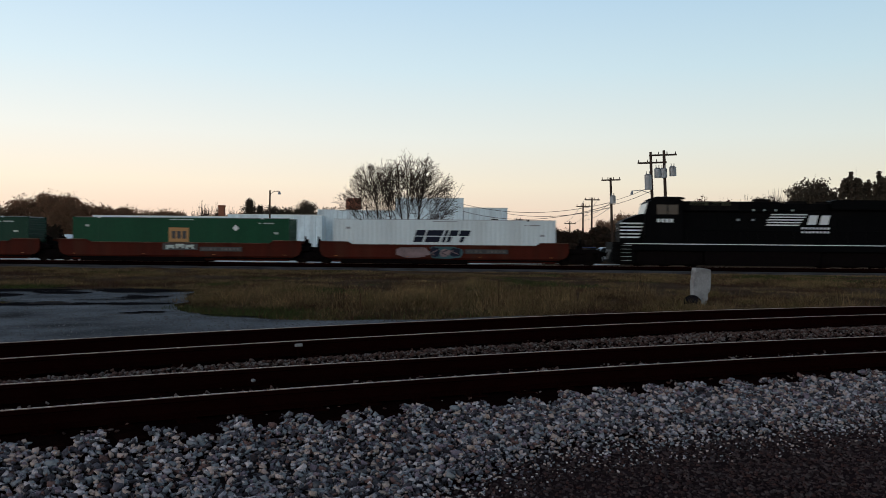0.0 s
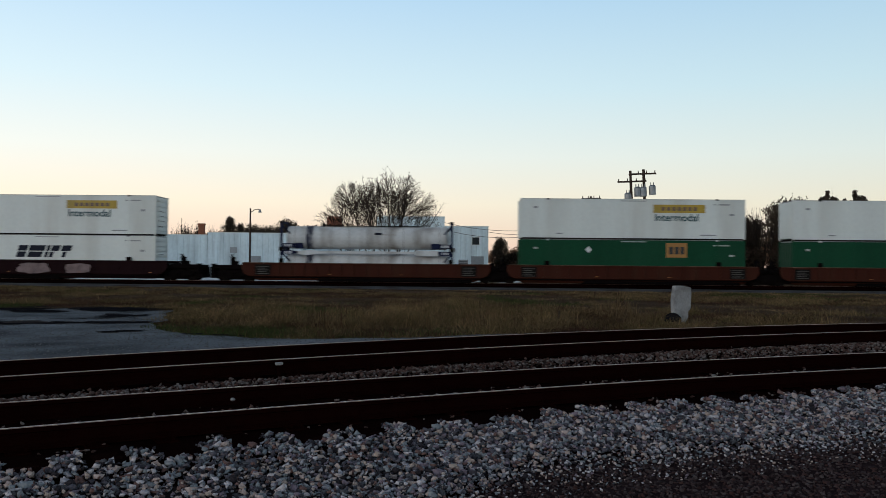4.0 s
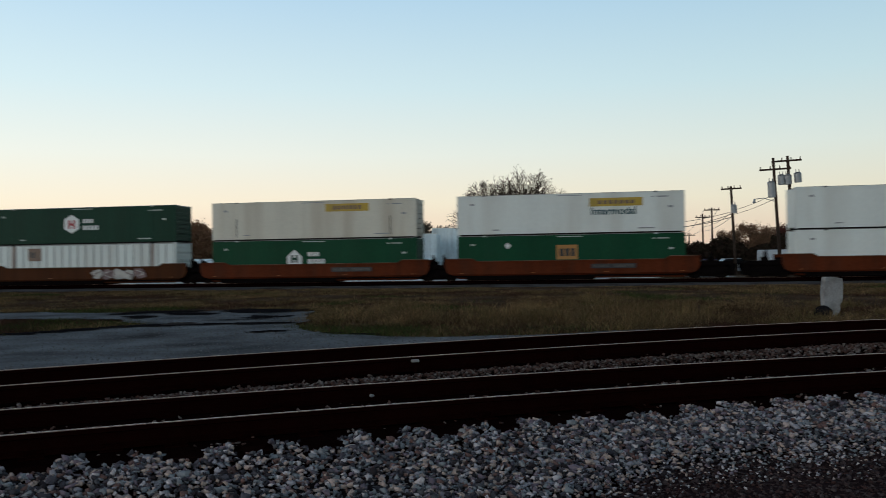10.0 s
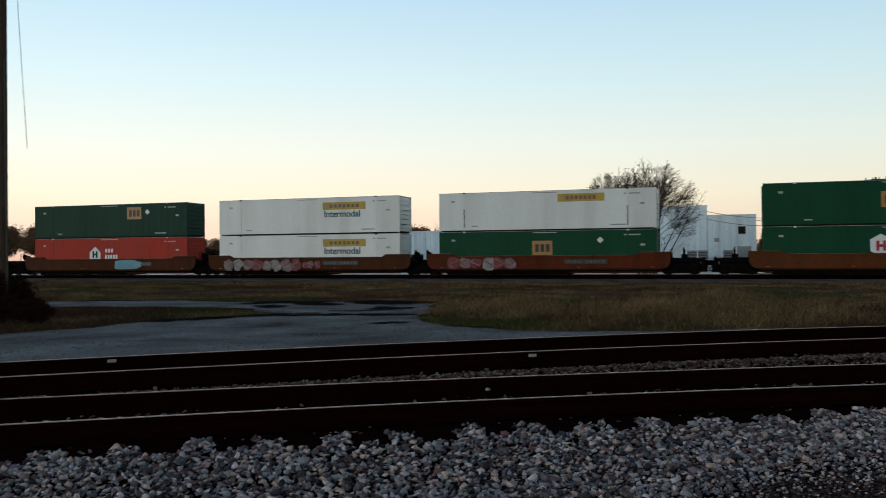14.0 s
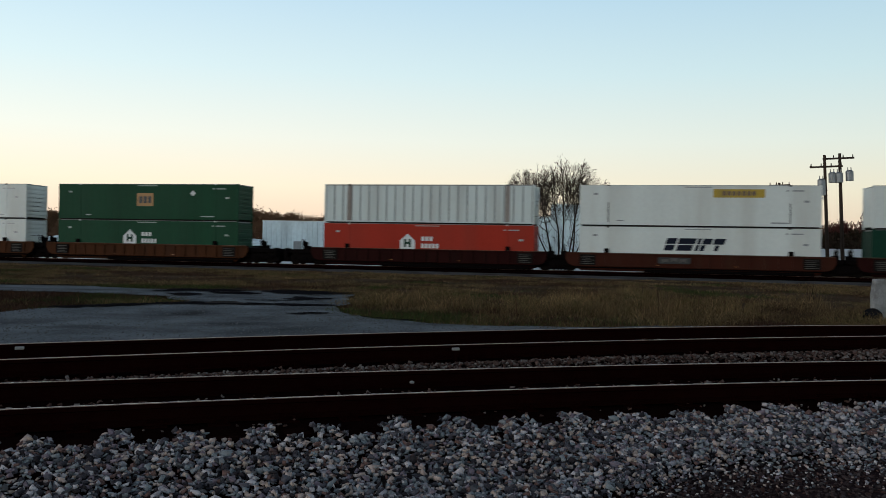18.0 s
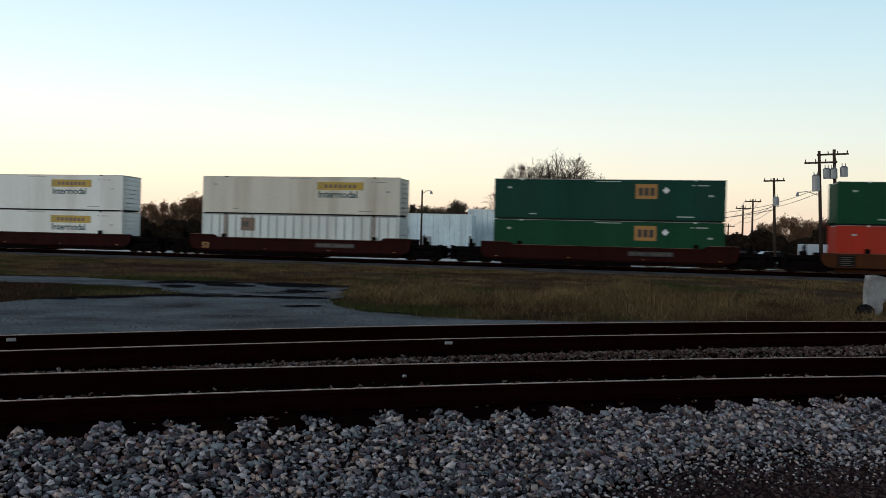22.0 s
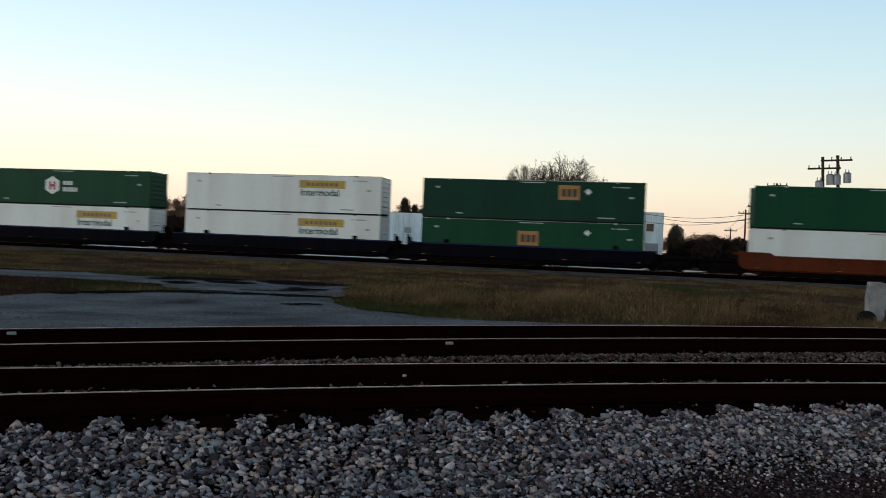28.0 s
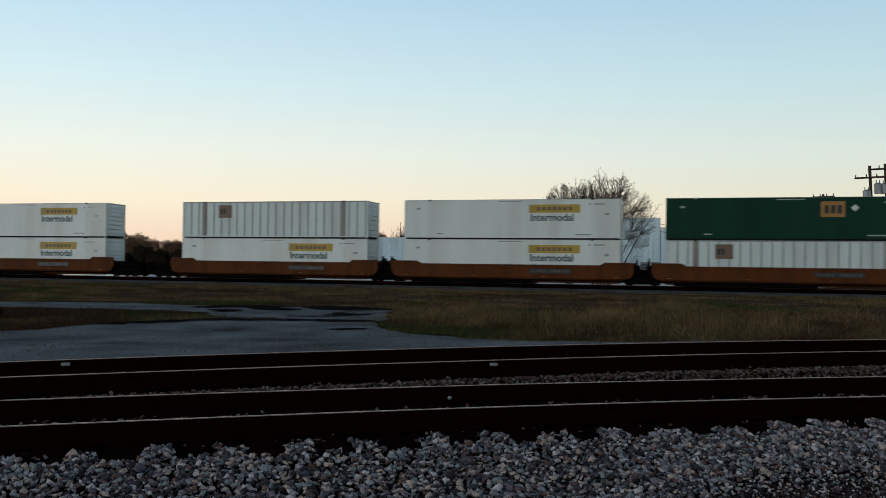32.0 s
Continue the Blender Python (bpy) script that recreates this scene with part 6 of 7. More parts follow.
# the heap thins out unevenly behind the viewer's feet
rim = np.array([2.9 + 0.8 * hills(x, 9.0, 0.9) for x in pts[:, 0]]) + np.random.RandomState(51).normal(0, 0.3, len(pts))
pts, sz = pts[pts[:, 1] > rim], sz[pts[:, 1] > rim]
# the stones on the shoulder straight before the viewer are pieces of their own
own = np.zeros(len(pts), bool)
own[np.nonzero((np.abs(pts[:, 0] + 0.6) < 0.9) & (pts[:, 1] < 6.6) & (pts[:, 1] > 5.9))[0][:300]] = True
stones("ballast_stones", pts[~own], sz[~own], M_STONE, "loose crushed grey ballast stones on the track shoulder", 6)
PIECES = []
r6 = np.random.RandomState(66)
for k in range(12):
    PIECES.append(raw_mesh("stone", *CHIPS[k * 3], M_STONE_PIECE))
for p, s_ in zip(pts[own], sz[own]):
    part("stone", PIECES[r6.randint(12)], track_bed, pose(*p, r6.normal(0, 18), r6.normal(0, 18), r6.uniform(0, 360)) @ Matrix.Scale(s_, 4))
pts, sz = [], []
while len(pts) < 8500:
    x = rs.uniform(-7.5, 13)
    b, c = ry("B", x), ry("C", x)
    if c - b < 1.0 + 0.12 * hills(x, 3, 1.5):
        continue
    y = rs.uniform(b + 0.42, c - 0.46)
    pts.append((x, y, ground_z(x, y) + 0.04 + 0.045 * math.sin(math.pi * (y - b - 0.42) / max(0.1, c - b - 0.88)) + rs.uniform(0, 0.03)))
    sz.append(rs.uniform(0.011, 0.026))
pts, sz = np.array(pts), np.array(sz)
# those in the middle of the strip are pieces of their own
own = np.zeros(len(pts), bool)
own[np.nonzero((np.abs(pts[:, 0] - 1.2) < 0.9))[0][:300]] = True
stones("ballast_stones", pts[~own], sz[~own], M_STONE2, "rust-stained ballast stones between the two tracks", 7)
RUSTY = [raw_mesh("stone", *CHIPS[k * 3 + 1], M_STONE2_PIECE) for k in range(12)]
for p, s_ in zip(pts[own], sz[own]):
    part("stone", RUSTY[r6.randint(12)], track_bed, pose(*p, r6.normal(0, 18), r6.normal(0, 18), r6.uniform(0, 360)) @ Matrix.Scale(s_, 4))
pts, sz = [], []
while len(pts) < 1100:
    x = rs.uniform(-7, 12)
    k = "ABCD"[rs.randint(4)]
    y = ry(k, x) + rs.choice([-1, 1]) * rs.uniform(0.09, 0.5)
    if hills(x, y, 2.1) < 0.12:
        continue
    pts.append((x, y, RAILS[k][3] - 0.185 + rs.uniform(-0.01, 0.015)))
    sz.append(rs.uniform(0.010, 0.024))
for (xa, ya, ca, sa), (xb, yb, _, _) in zip(TIES_AB, TIES_AB[1:]):
    # small heaps left in each crib before the second rail
    for _ in range(rs.randint(6, 20)):
        x = (xa + xb) / 2 + rs.normal(0, 0.085)
        pts.append((x, ry("B", x) - 0.41 + rs.normal(0, 0.06), RAILS["B"][3] - 0.20 + rs.uniform(-0.01, 0.035)))
        sz.append(rs.uniform(0.012, 0.027))
stones("ballast_stones", np.array(pts), np.array(sz), M_STONE2, "stray ballast stones lying on the ties", 8)
pts, sz = [], []
while len(pts) < 28000:
    x = rs.uniform(-3.5, 9)
    y = bank_edge(x) - rs.uniform(0, 3.2) + 0.3
    if y < 2.4 + 0.8 * hills(x, 4.0, 0.9):
        continue
    pts.append((x, y, ground_z(x, y) + 0.014))
    sz.append(rs.uniform(0.007, 0.019))
stones("grit", np.array(pts), np.array(sz), M_GRIT, "fine dark grit scattered over the asphalt", 9)

pts, sz = [], []
while len(pts) < 9000:
    x = rs.uniform(-12.5, 4)
    y = rs.uniform(ry("D", x) + 0.8, 25)
    if not inside(x, y, ROAD_LOOP):
        continue
    pts.append((x, y, ground_z(x, y) + 0.055))
    sz.append(rs.uniform(0.005, 0.014))
stones("road_gravel", np.array(pts), np.array(sz), M_ROADSTONE, "small loose stones strewn on the gravel road", 10)


def rail_marker(x, rail, yaw):
    z = RAILS[rail][3]
    y = ry(rail, x) - 0.09
    ob = thing("rail_marker", pose(x, y, z - 0.185, 0, 0, yaw), "small white marker plate standing beside the rail", "marker", "white markers by the rail")
    part("foot", boxmesh("marker_foot", M_RAIL, -0.02, 0.02, -0.015, 0.015, 0, 0.12), ob)
    part("plate", boxmesh("marker_plate", M_CONC, -0.048, 0.048, -0.018, 0.018, 0.122, 0.158, 0.006), ob, None, "bright white plate")


rail_marker(-1.735, "C", 33)
rail_marker(-6.35, "D", 35)
for i, (x, y, z, r) in enumerate(((-1.93, 8.72, 0.272, 0.026), (-1.47, 8.36, 0.245, 0.034), (-0.80, 7.30, 0.20, 0.045), (-0.25, 7.55, 0.20, 0.05))):
    ob = thing("loose_stone", pose(x, y, z - r * 0.5), "pale loose stone lying on a dark tie", "stone", "loose stones on the ties")
    bm = bmesh.new()
    bmesh.ops.create_icosphere(bm, subdivisions=2, radius=r)
    for v in bm.verts:
        v.co *= 1 + 0.5 * noise.noise(v.co * 14 + Vector((i * 3.1, 0, 0)))
        v.co.z *= 0.7
    part("body", mesh_of("loose_stone", bm, M_CONC), ob)


# ---- grass and weeds ----
def blades(name, spots, heights, widths, mat, label, seed, per=9, spread=0.26, bend=(0.2, 1.9)):
    """Tufts of thin bent blades, two triangles each."""
    r = np.random.RandomState(seed)
    n = len(spots)
    p = np.repeat(np.asarray(spots), per, 0)
    h = np.repeat(np.asarray(heights), per) * r.uniform(0.5, 1.15, n * per)
    w = np.repeat(np.asarray(widths), per) * 0.75
    p = p + np.column_stack([r.normal(0, spread, n * per), r.normal(0, spread, n * per), np.zeros(n * per)])
    a = r.uniform(0, 2 * np.pi, n * per)
    lean = r.uniform(*bend, n * per) * h
    t = r.uniform(0, 2 * np.pi, n * per)
    side = np.column_stack([np.cos(a) * w, np.sin(a) * w, np.zeros(n * per)])
    mid = p + np.column_stack([np.cos(t) * lean * 0.35, np.sin(t) * lean * 0.35, h * 0.6])
    top = p + np.column_stack([np.cos(t) * lean, np.sin(t) * lean, h])
    v = np.stack([p - side, p + side, mid + side * 0.6, mid - side * 0.6, top], 1).reshape(-1, 3)
    b = np.arange(n * per)[:, None] * 5
    f = np.concatenate([b + np.array([[0, 1, 2]]), b + np.array([[0, 2, 3]]), b + np.array([[3, 2, 4]])])
    return tagged(new(name, raw_mesh(name, v, f, mat)), label, "grass", kind="stuff")


def on_road(x, y):
    return y < ry("D", x) + 1.3 or inside(x + rs.normal(0, 0.12), y + rs.normal(0, 0.12), ROAD_LOOP)


# patches of trodden, dark red-brown growth: middle and half widths
BARE_SPOTS = ((2.0, 21.8, 1.3, 0.55), (6.3, 21.1, 1.1, 0.5), (0.1, 22.6, 0.9, 0.4), (4.6, 23.4, 1.0, 0.5), (9.2, 24.0, 1.6, 0.6), (-2.2, 27.5, 1.8, 0.8), (3.5, 29.5, 1.6, 0.8), (-12.5, 33, 3.0, 1.2), (10, 33, 2.5, 1.0), (-20, 38, 4, 1.5), (-5, 40, 3.5, 1.4))
tan_s, tan_h, tan_w, pale_s, pale_h, pale_w, grn_s, grn_h, weed_s, weed_h = ([] for _ in range(10))
while len(tan_s) < 24000:
    y = 14 + 45 * rs.rand() ** 1.25
    x = rs.uniform(-1.02 * y - 2, 0.66 * y + 3)
    e = TRACK_Y + TRACK_K * x - y
    if on_road(x, y) or e < 5.4:
        continue
    k = hills(x, y, 0.16) + 0.7 * hills(x + 40, y, 0.55) + 0.3 * hills(x, y + 30, 1.7)
    z = ground_z(x, y) - 0.01
    low = 0.25 + 0.75 * smooth(6, 22, e)
    clump = -5.5 < x < 14 and 15.5 < y < 27
    k2 = hills(x + 13, y * 0.8, 0.75) + 0.5 * hills(x, y + 51, 2.1)
    tongue = -22 < x < -9.6 and y < 22.2
    tall = (0.05 + 0.10 * smooth(0.0, 0.6, k) + (0.06 + 0.20 * smooth(0.05, 0.6, k2) if clump else 0)) * low
    if rs.rand() < 0.5 * (1 - smooth(6, 12, e)) or (not tongue and rs.rand() < 0.85 * (1 - smooth(-0.35, 0.22, k))):
        continue
    if (-13.6 < x < -9.7 and 18.0 < y < 21.4 and rs.rand() < 0.55) or hills(x - 70, y + 9, 0.3) > 0.36 or (-6.5 < x < 1 and y < 18.5 and rs.rand() < 0.25):
        grn_s.append((x, y, z)), grn_h.append(rs.uniform(0.06, 0.15) * low)
        if rs.rand() < 0.7:
            continue
    if k2 < -0.24 or k < -0.30 or (-22 < x < -11.2 and y < 21.6 and y > 0.9 * (x + 13) + 12 and hills(x, y, 0.5) < 0.25):
        if rs.rand() < 0.8:
            weed_s.append((x, y, z)), weed_h.append(rs.uniform(0.05, 0.16) * low)
        continue
    if any(math.hypot((x - cx) / rx, (y - cy) / ry_) < 1 + 0.4 * hills(x, y, 1.6) for cx, cy, rx, ry_ in BARE_SPOTS):
        if rs.rand() < 0.75:
            weed_s.append((x, y, z)), weed_h.append(rs.uniform(0.04, 0.12) * low)
        continue
    if k2 > 0.16 and rs.rand() < 0.75:
        pale_s.append((x, y, z)), pale_h.append((tall + 0.04) * rs.uniform(0.6, 1.3)), pale_w.append(0.005 + 0.00022 * y)
        continue
    tan_s.append((x, y, z)), tan_h.append(tall * rs.uniform(0.6, 1.2)), tan_w.append(0.005 + 0.00022 * y)
blades("dry_grass", tan_s, tan_h, tan_w, M_GRASS, "tall dry tan grass in uneven tufts", 21)
blades("dry_grass", pale_s, pale_h, pale_w, M_GRASSL, "clumps of pale straw-coloured grass", 24)
blades("green_grass", grn_s, grn_h, [0.010] * len(grn_s), M_GRASSG, "short green grass patch beside the road", 22)
tall_s, tall_h, stalk_s, stalk_h = [], [], [], []
while len(tall_s) < 620:
    cx, cy = rs.uniform(-4.5, 7.5), rs.uniform(18.5, 30)
    if hills(cx + 5, cy, 0.45) + 0.35 * (1 - smooth(-1.0, 6.0, abs(cx - 0.5))) < 0.18 or on_road(cx, cy):
        continue
    big = rs.uniform(0.6, 1.3)
    for _ in range(int(9 * big)):
        x, y = cx + rs.normal(0, 0.28), cy + rs.normal(0, 0.22)
        tall_s.append((x, y, ground_z(x, y) - 0.01)), tall_h.append(big * rs.uniform(0.18, 0.40))
    if rs.rand() < 0.3:
        for _ in range(3):
            x, y = cx + rs.normal(0, 0.15), cy + rs.normal(0, 0.15)
            stalk_s.append((x, y, ground_z(x, y) - 0.01)), stalk_h.append(big * rs.uniform(0.4, 0.65))
blades("tall_grass", tall_s, tall_h, [0.006] * len(tall_s), M_GRASSL, "taller tufts of upright straw-coloured grass", 25, 9, 0.15, (0.1, 1.2))
blades("weed_stalks", stalk_s, stalk_h, [0.010] * len(stalk_s), M_WEED, "dark dead weed stalks standing in the grass", 26, 3, 0.06, (0.02, 0.25))
blades("dead_weeds", weed_s, weed_h, [0.010] * len(weed_s), M_WEED, "dead reddish weeds among the grass", 23, 6)


def marker():
    """Leaning white post with a dark foot."""
    ob = thing("marker_post", pose(6.38, 21.2, ground_z(6.38, 21.2) - 0.03, 0, 5, 14), "weathered white concrete marker slab leaning in the grass", "marker")
    bm = bmesh.new()
    prism(bm, [(-0.17, 0), (0.12, 0), (0.16, 0.12), (0.19, 0.22), (0.17, 0.34), (0.235, 0.42), (0.225, 0.80), (0.20, 0.95), (-0.02, 0.975), (-0.24, 0.955), (-0.255, 0.6), (-0.22, 0.3)], -0.09, 0.09)
    bmesh.ops.bevel(bm, geom=bm.edges[:], offset=0.015, segments=1, affect="EDGES")
    part("slab", mesh_of("slab", bm, M_CONC), ob)
    bm = bmesh.new()
    bmesh.ops.create_icosphere(bm, subdivisions=2, radius=0.2, matrix=pose(-0.26, -0.12, 0.12) @ Matrix.Diagonal((1.1, 0.8, 0.85, 1)))
    for v in bm.verts:
        v.co += 0.05 * Vector((hills(v.co.x * 9, v.co.y * 9, 1), hills(v.co.y * 9, v.co.z * 9, 1), 0))
    part("foot_lump", mesh_of("foot_lump", bm, M_MUD), ob, None, "dark lump of old asphalt at its foot")


marker()
stick = thing("stake", pose(3.40, 21.5, ground_z(3.4, 21.5) - 0.02, 0, 4, 0), "short dark wooden stake in the grass", "stake")
part("shaft", cached("stake_shaft", lambda bm: cyl(bm, (0, 0, 0), (0, 0, 0.34), 0.03, 0.022, 7), M_POLE), stick)


# ---- trees ----
def limb(bm, p, q, r0, r1, n=5):
    d = (q - p)
    if d.length < 1e-4:
        return
    ax = d.normalized()
    u = ax.orthogonal().normalized()
    w = ax.cross(u)
    a = [bm.verts.new(p + (u * math.cos(2 * math.pi * i / n) + w * math.sin(2 * math.pi * i / n)) * r0) for i in range(n)]
    b = [bm.verts.new(q + (u * math.cos(2 * math.pi * i / n) + w * math.sin(2 * math.pi * i / n)) * r1) for i in range(n)]
    for i in range(n):
        bm.faces.new((a[i], a[(i + 1) % n], b[(i + 1) % n], b[i]))


def grow(bm, rng, p, d, length, r, depth, tips, up=0.12):
    segs = 3 if depth > 1 else 2
    r = max(r, 0.012)
    for s in range(segs):
        d = (d + Vector((rng.uniform(-0.18, 0.18), rng.uniform(-0.18, 0.18), rng.uniform(-0.08, 0.16) + up * 0.3))).normalized()
        q = p + d * (length / segs)
        r1 = r * (0.86 if s < segs - 1 else 0.72)
        limb(bm, p, q, r, r1, 6 if depth > 3 else (4 if depth > 1 else 3))
        p, r = q, r1
        if depth > 0 and s >= (0 if depth < 4 else 1):
            side = d.orthogonal().normalized()
            side.rotate(Matrix.Rotation(rng.uniform(0, 6.28), 3, d))
            nd = (d * rng.uniform(0.5, 0.9) + side * rng.uniform(0.55, 1.0)).normalized()
            grow(bm, rng, p, nd, length * rng.uniform(0.55, 0.78), r * 0.62, depth - 1, tips, up)
    if depth > 0:
        grow(bm, rng, p, d, length * 0.72, r * 0.85, depth - 1, tips, up)
    else:
        tips.append(p.copy())


def leaf_mesh(name, spots, size, mat, seed, per=5, spread=0.25):
    r = np.random.RandomState(seed)
    n = len(spots) * per
    c = np.repeat(np.asarray(spots), per, 0) + r.normal(0, spread, (n, 3))
    a, b = r.normal(size=(n, 3)), r.normal(size=(n, 3))
    a /= np.linalg.norm(a, axis=1)[:, None]
    b -= a * (a * b).sum(1)[:, None]
    b /= np.linalg.norm(b, axis=1)[:, None]
    s = (size * r.uniform(0.6, 1.3, n))[:, None]
    v = np.stack([c - a * s, c + b * s * 0.6, c + a * s, c - b * s * 0.6], 1).reshape(-1, 3)
    return raw_mesh(name, v, np.arange(n * 4).reshape(-1, 4), mat)


def bare_tree():
    """Two clumps of stems that fork again and again into a broad, ragged crown."""
    t = thing("bare_tree", pose(-4.15, 74, 0.0), "nearly bare multi-stemmed tree with a few withered leaves", "tree")
    rng = random.Random(14)
    lobes = (((1.6, 0, 5.9), (3.6, 3.1, 3.65)), ((-2.15, 0, 5.6), (2.1, 2.0, 2.95)), ((2.3, 0, 4.0), (2.7, 2.3, 2.4)), ((0.2, 0, 6.3), (2.2, 2.2, 2.7)), ((-4.2, 0, 5.3), (1.4, 1.0, 0.8)))
    bm, tips = bmesh.new(), []

    def outside(p):
        best = min(math.sqrt(sum(((p[k] - c[k]) / r[k]) ** 2 for k in range(3))) for c, r in lobes)
        return p.z > 3.2 and best > 1.0 + 0.16 * noise.noise(p * 0.9)

    def shoot(p, d, length, r, level):
        step = (0.42, 0.34, 0.26, 0.2)[level]
        n = max(2, round(length / step))
        since, turn = 0.0, rng.uniform(0, 6.28)
        r1 = r * 0.16
        for k in range(n):
            wob = (0.045, 0.13, 0.17, 0.2)[level]
            d = (d + Vector((rng.gauss(0, wob), rng.gauss(0, wob), rng.gauss(0, wob * 0.7) + (0.015, 0.035, 0.03, 0.02)[level]))).normalized()
            q = p + d * step
            a, b = r + (r1 - r) * k / n, r + (r1 - r) * (k + 1) / n
            limb(bm, p, q, max(a, 0.0125), max(b, 0.0115), (6, 4, 3, 3)[level])
            p = q
            since += step
            if level and outside(p):
                break
            gap = (0.39, 0.295, 0.24, 9)[level]
            bare = (2.7, 0.35, 0.15, 0)[level]
            if level < 3 and p.z > (3.0 if level == 0 else 2.0) and k * step > bare and since > gap:
                since = 0.0
                turn += 2.4 + rng.uniform(-0.5, 0.5)
                u = d.orthogonal().normalized()
                side = u * math.cos(turn) + d.cross(u) * math.sin(turn)
                lean = rng.uniform(0.6, 1.5) if level == 0 else rng.uniform(0.6, 1.05)
                left = length - k * step
                for flip in ((1, -1) if level == 1 or (level == 0 and p.z > 4.2) else (1,)):
                    away = Vector((p.x - (1.1 if p.x > -0.9 else -2.0), p.y, 0.6)).normalized() * 0.4
                    shoot(p.copy(), (d + side * lean * flip + away).normalized(), (max(2.3, 0.62 * left), 0.42 * left + 0.45, 0.5)[level] * rng.uniform(0.7, 1.2), b * (0.55, 0.6, 0.7)[level], level + 1)
        tips.append(p.copy())
    # stems: foot, lean and length
    for x, y, dx, dy, ln, r in ((-1.7, 0.1, -0.16, 0.05, 7.2, 0.080), (-1.5, -0.2, 0.03, -0.12, 7.2, 0.075), (-1.85, 0.3, -0.42, 0.1, 6.4, 0.06), (-1.6, 0.2, -0.28, -0.2, 6.8, 0.06),
                                (0.3, 0.1, -0.20, 0.1, 8.6, 0.10), (0.45, -0.2, -0.36, -0.1, 8.3, 0.08), (0.7, 0.2, -0.07, 0.16, 9.2, 0.10), (0.95, -0.2, 0.06, -0.12, 9.2, 0.10),
                                (1.2, 0.0, 0.17, -0.05, 9.1, 0.09), (1.45, 0.2, 0.29, 0.1, 8.7, 0.09), (1.65, -0.1, 0.56, -0.12, 7.2, 0.08), (1.5, 0.3, 0.42, 0.25, 7.8, 0.07)):
        shoot(Vector((x, y, 0)), Vector((dx * 1.1, dy, 1)).normalized(), ln + 0.6, r * 0.9, 0)
        # thin suckers low on the stem
        for _ in range(4):
            z = rng.uniform(0.6, 2.8)
            shoot(Vector((x + dx * 1.2 * z, y + dy * z, z)), Vector((rng.uniform(-1, 1), rng.uniform(-1, 1), rng.uniform(0.3, 1.0))).normalized(), rng.uniform(0.7, 1.5), 0.016, 2)
    for z, up in ((2.6, 0.35), (3.3, 0.15), (3.9, 0.4)):
        shoot(Vector((1.6 + 0.3 * z, 0.1, z)), Vector((1, rng.uniform(-0.4, 0.4), up)).normalized(), 2.6, 0.032, 1)
    shoot(Vector((-2.3, 0.1, 4.3)), Vector((-1, 0, 0.36)).normalized(), 2.8, 0.035, 1)
    part("trunk", mesh_of("branches", bm, M_BARK), t)
    r = np.random.RandomState(3)
    pick = [tips[i] for i in r.permutation(len(tips))[:1700]]
    part("leaves", leaf_mesh("leaves", pick, 0.052, M_LEAFDRY, 4, 2, 0.09), t, None, "sparse withered leaves")


bare_tree()


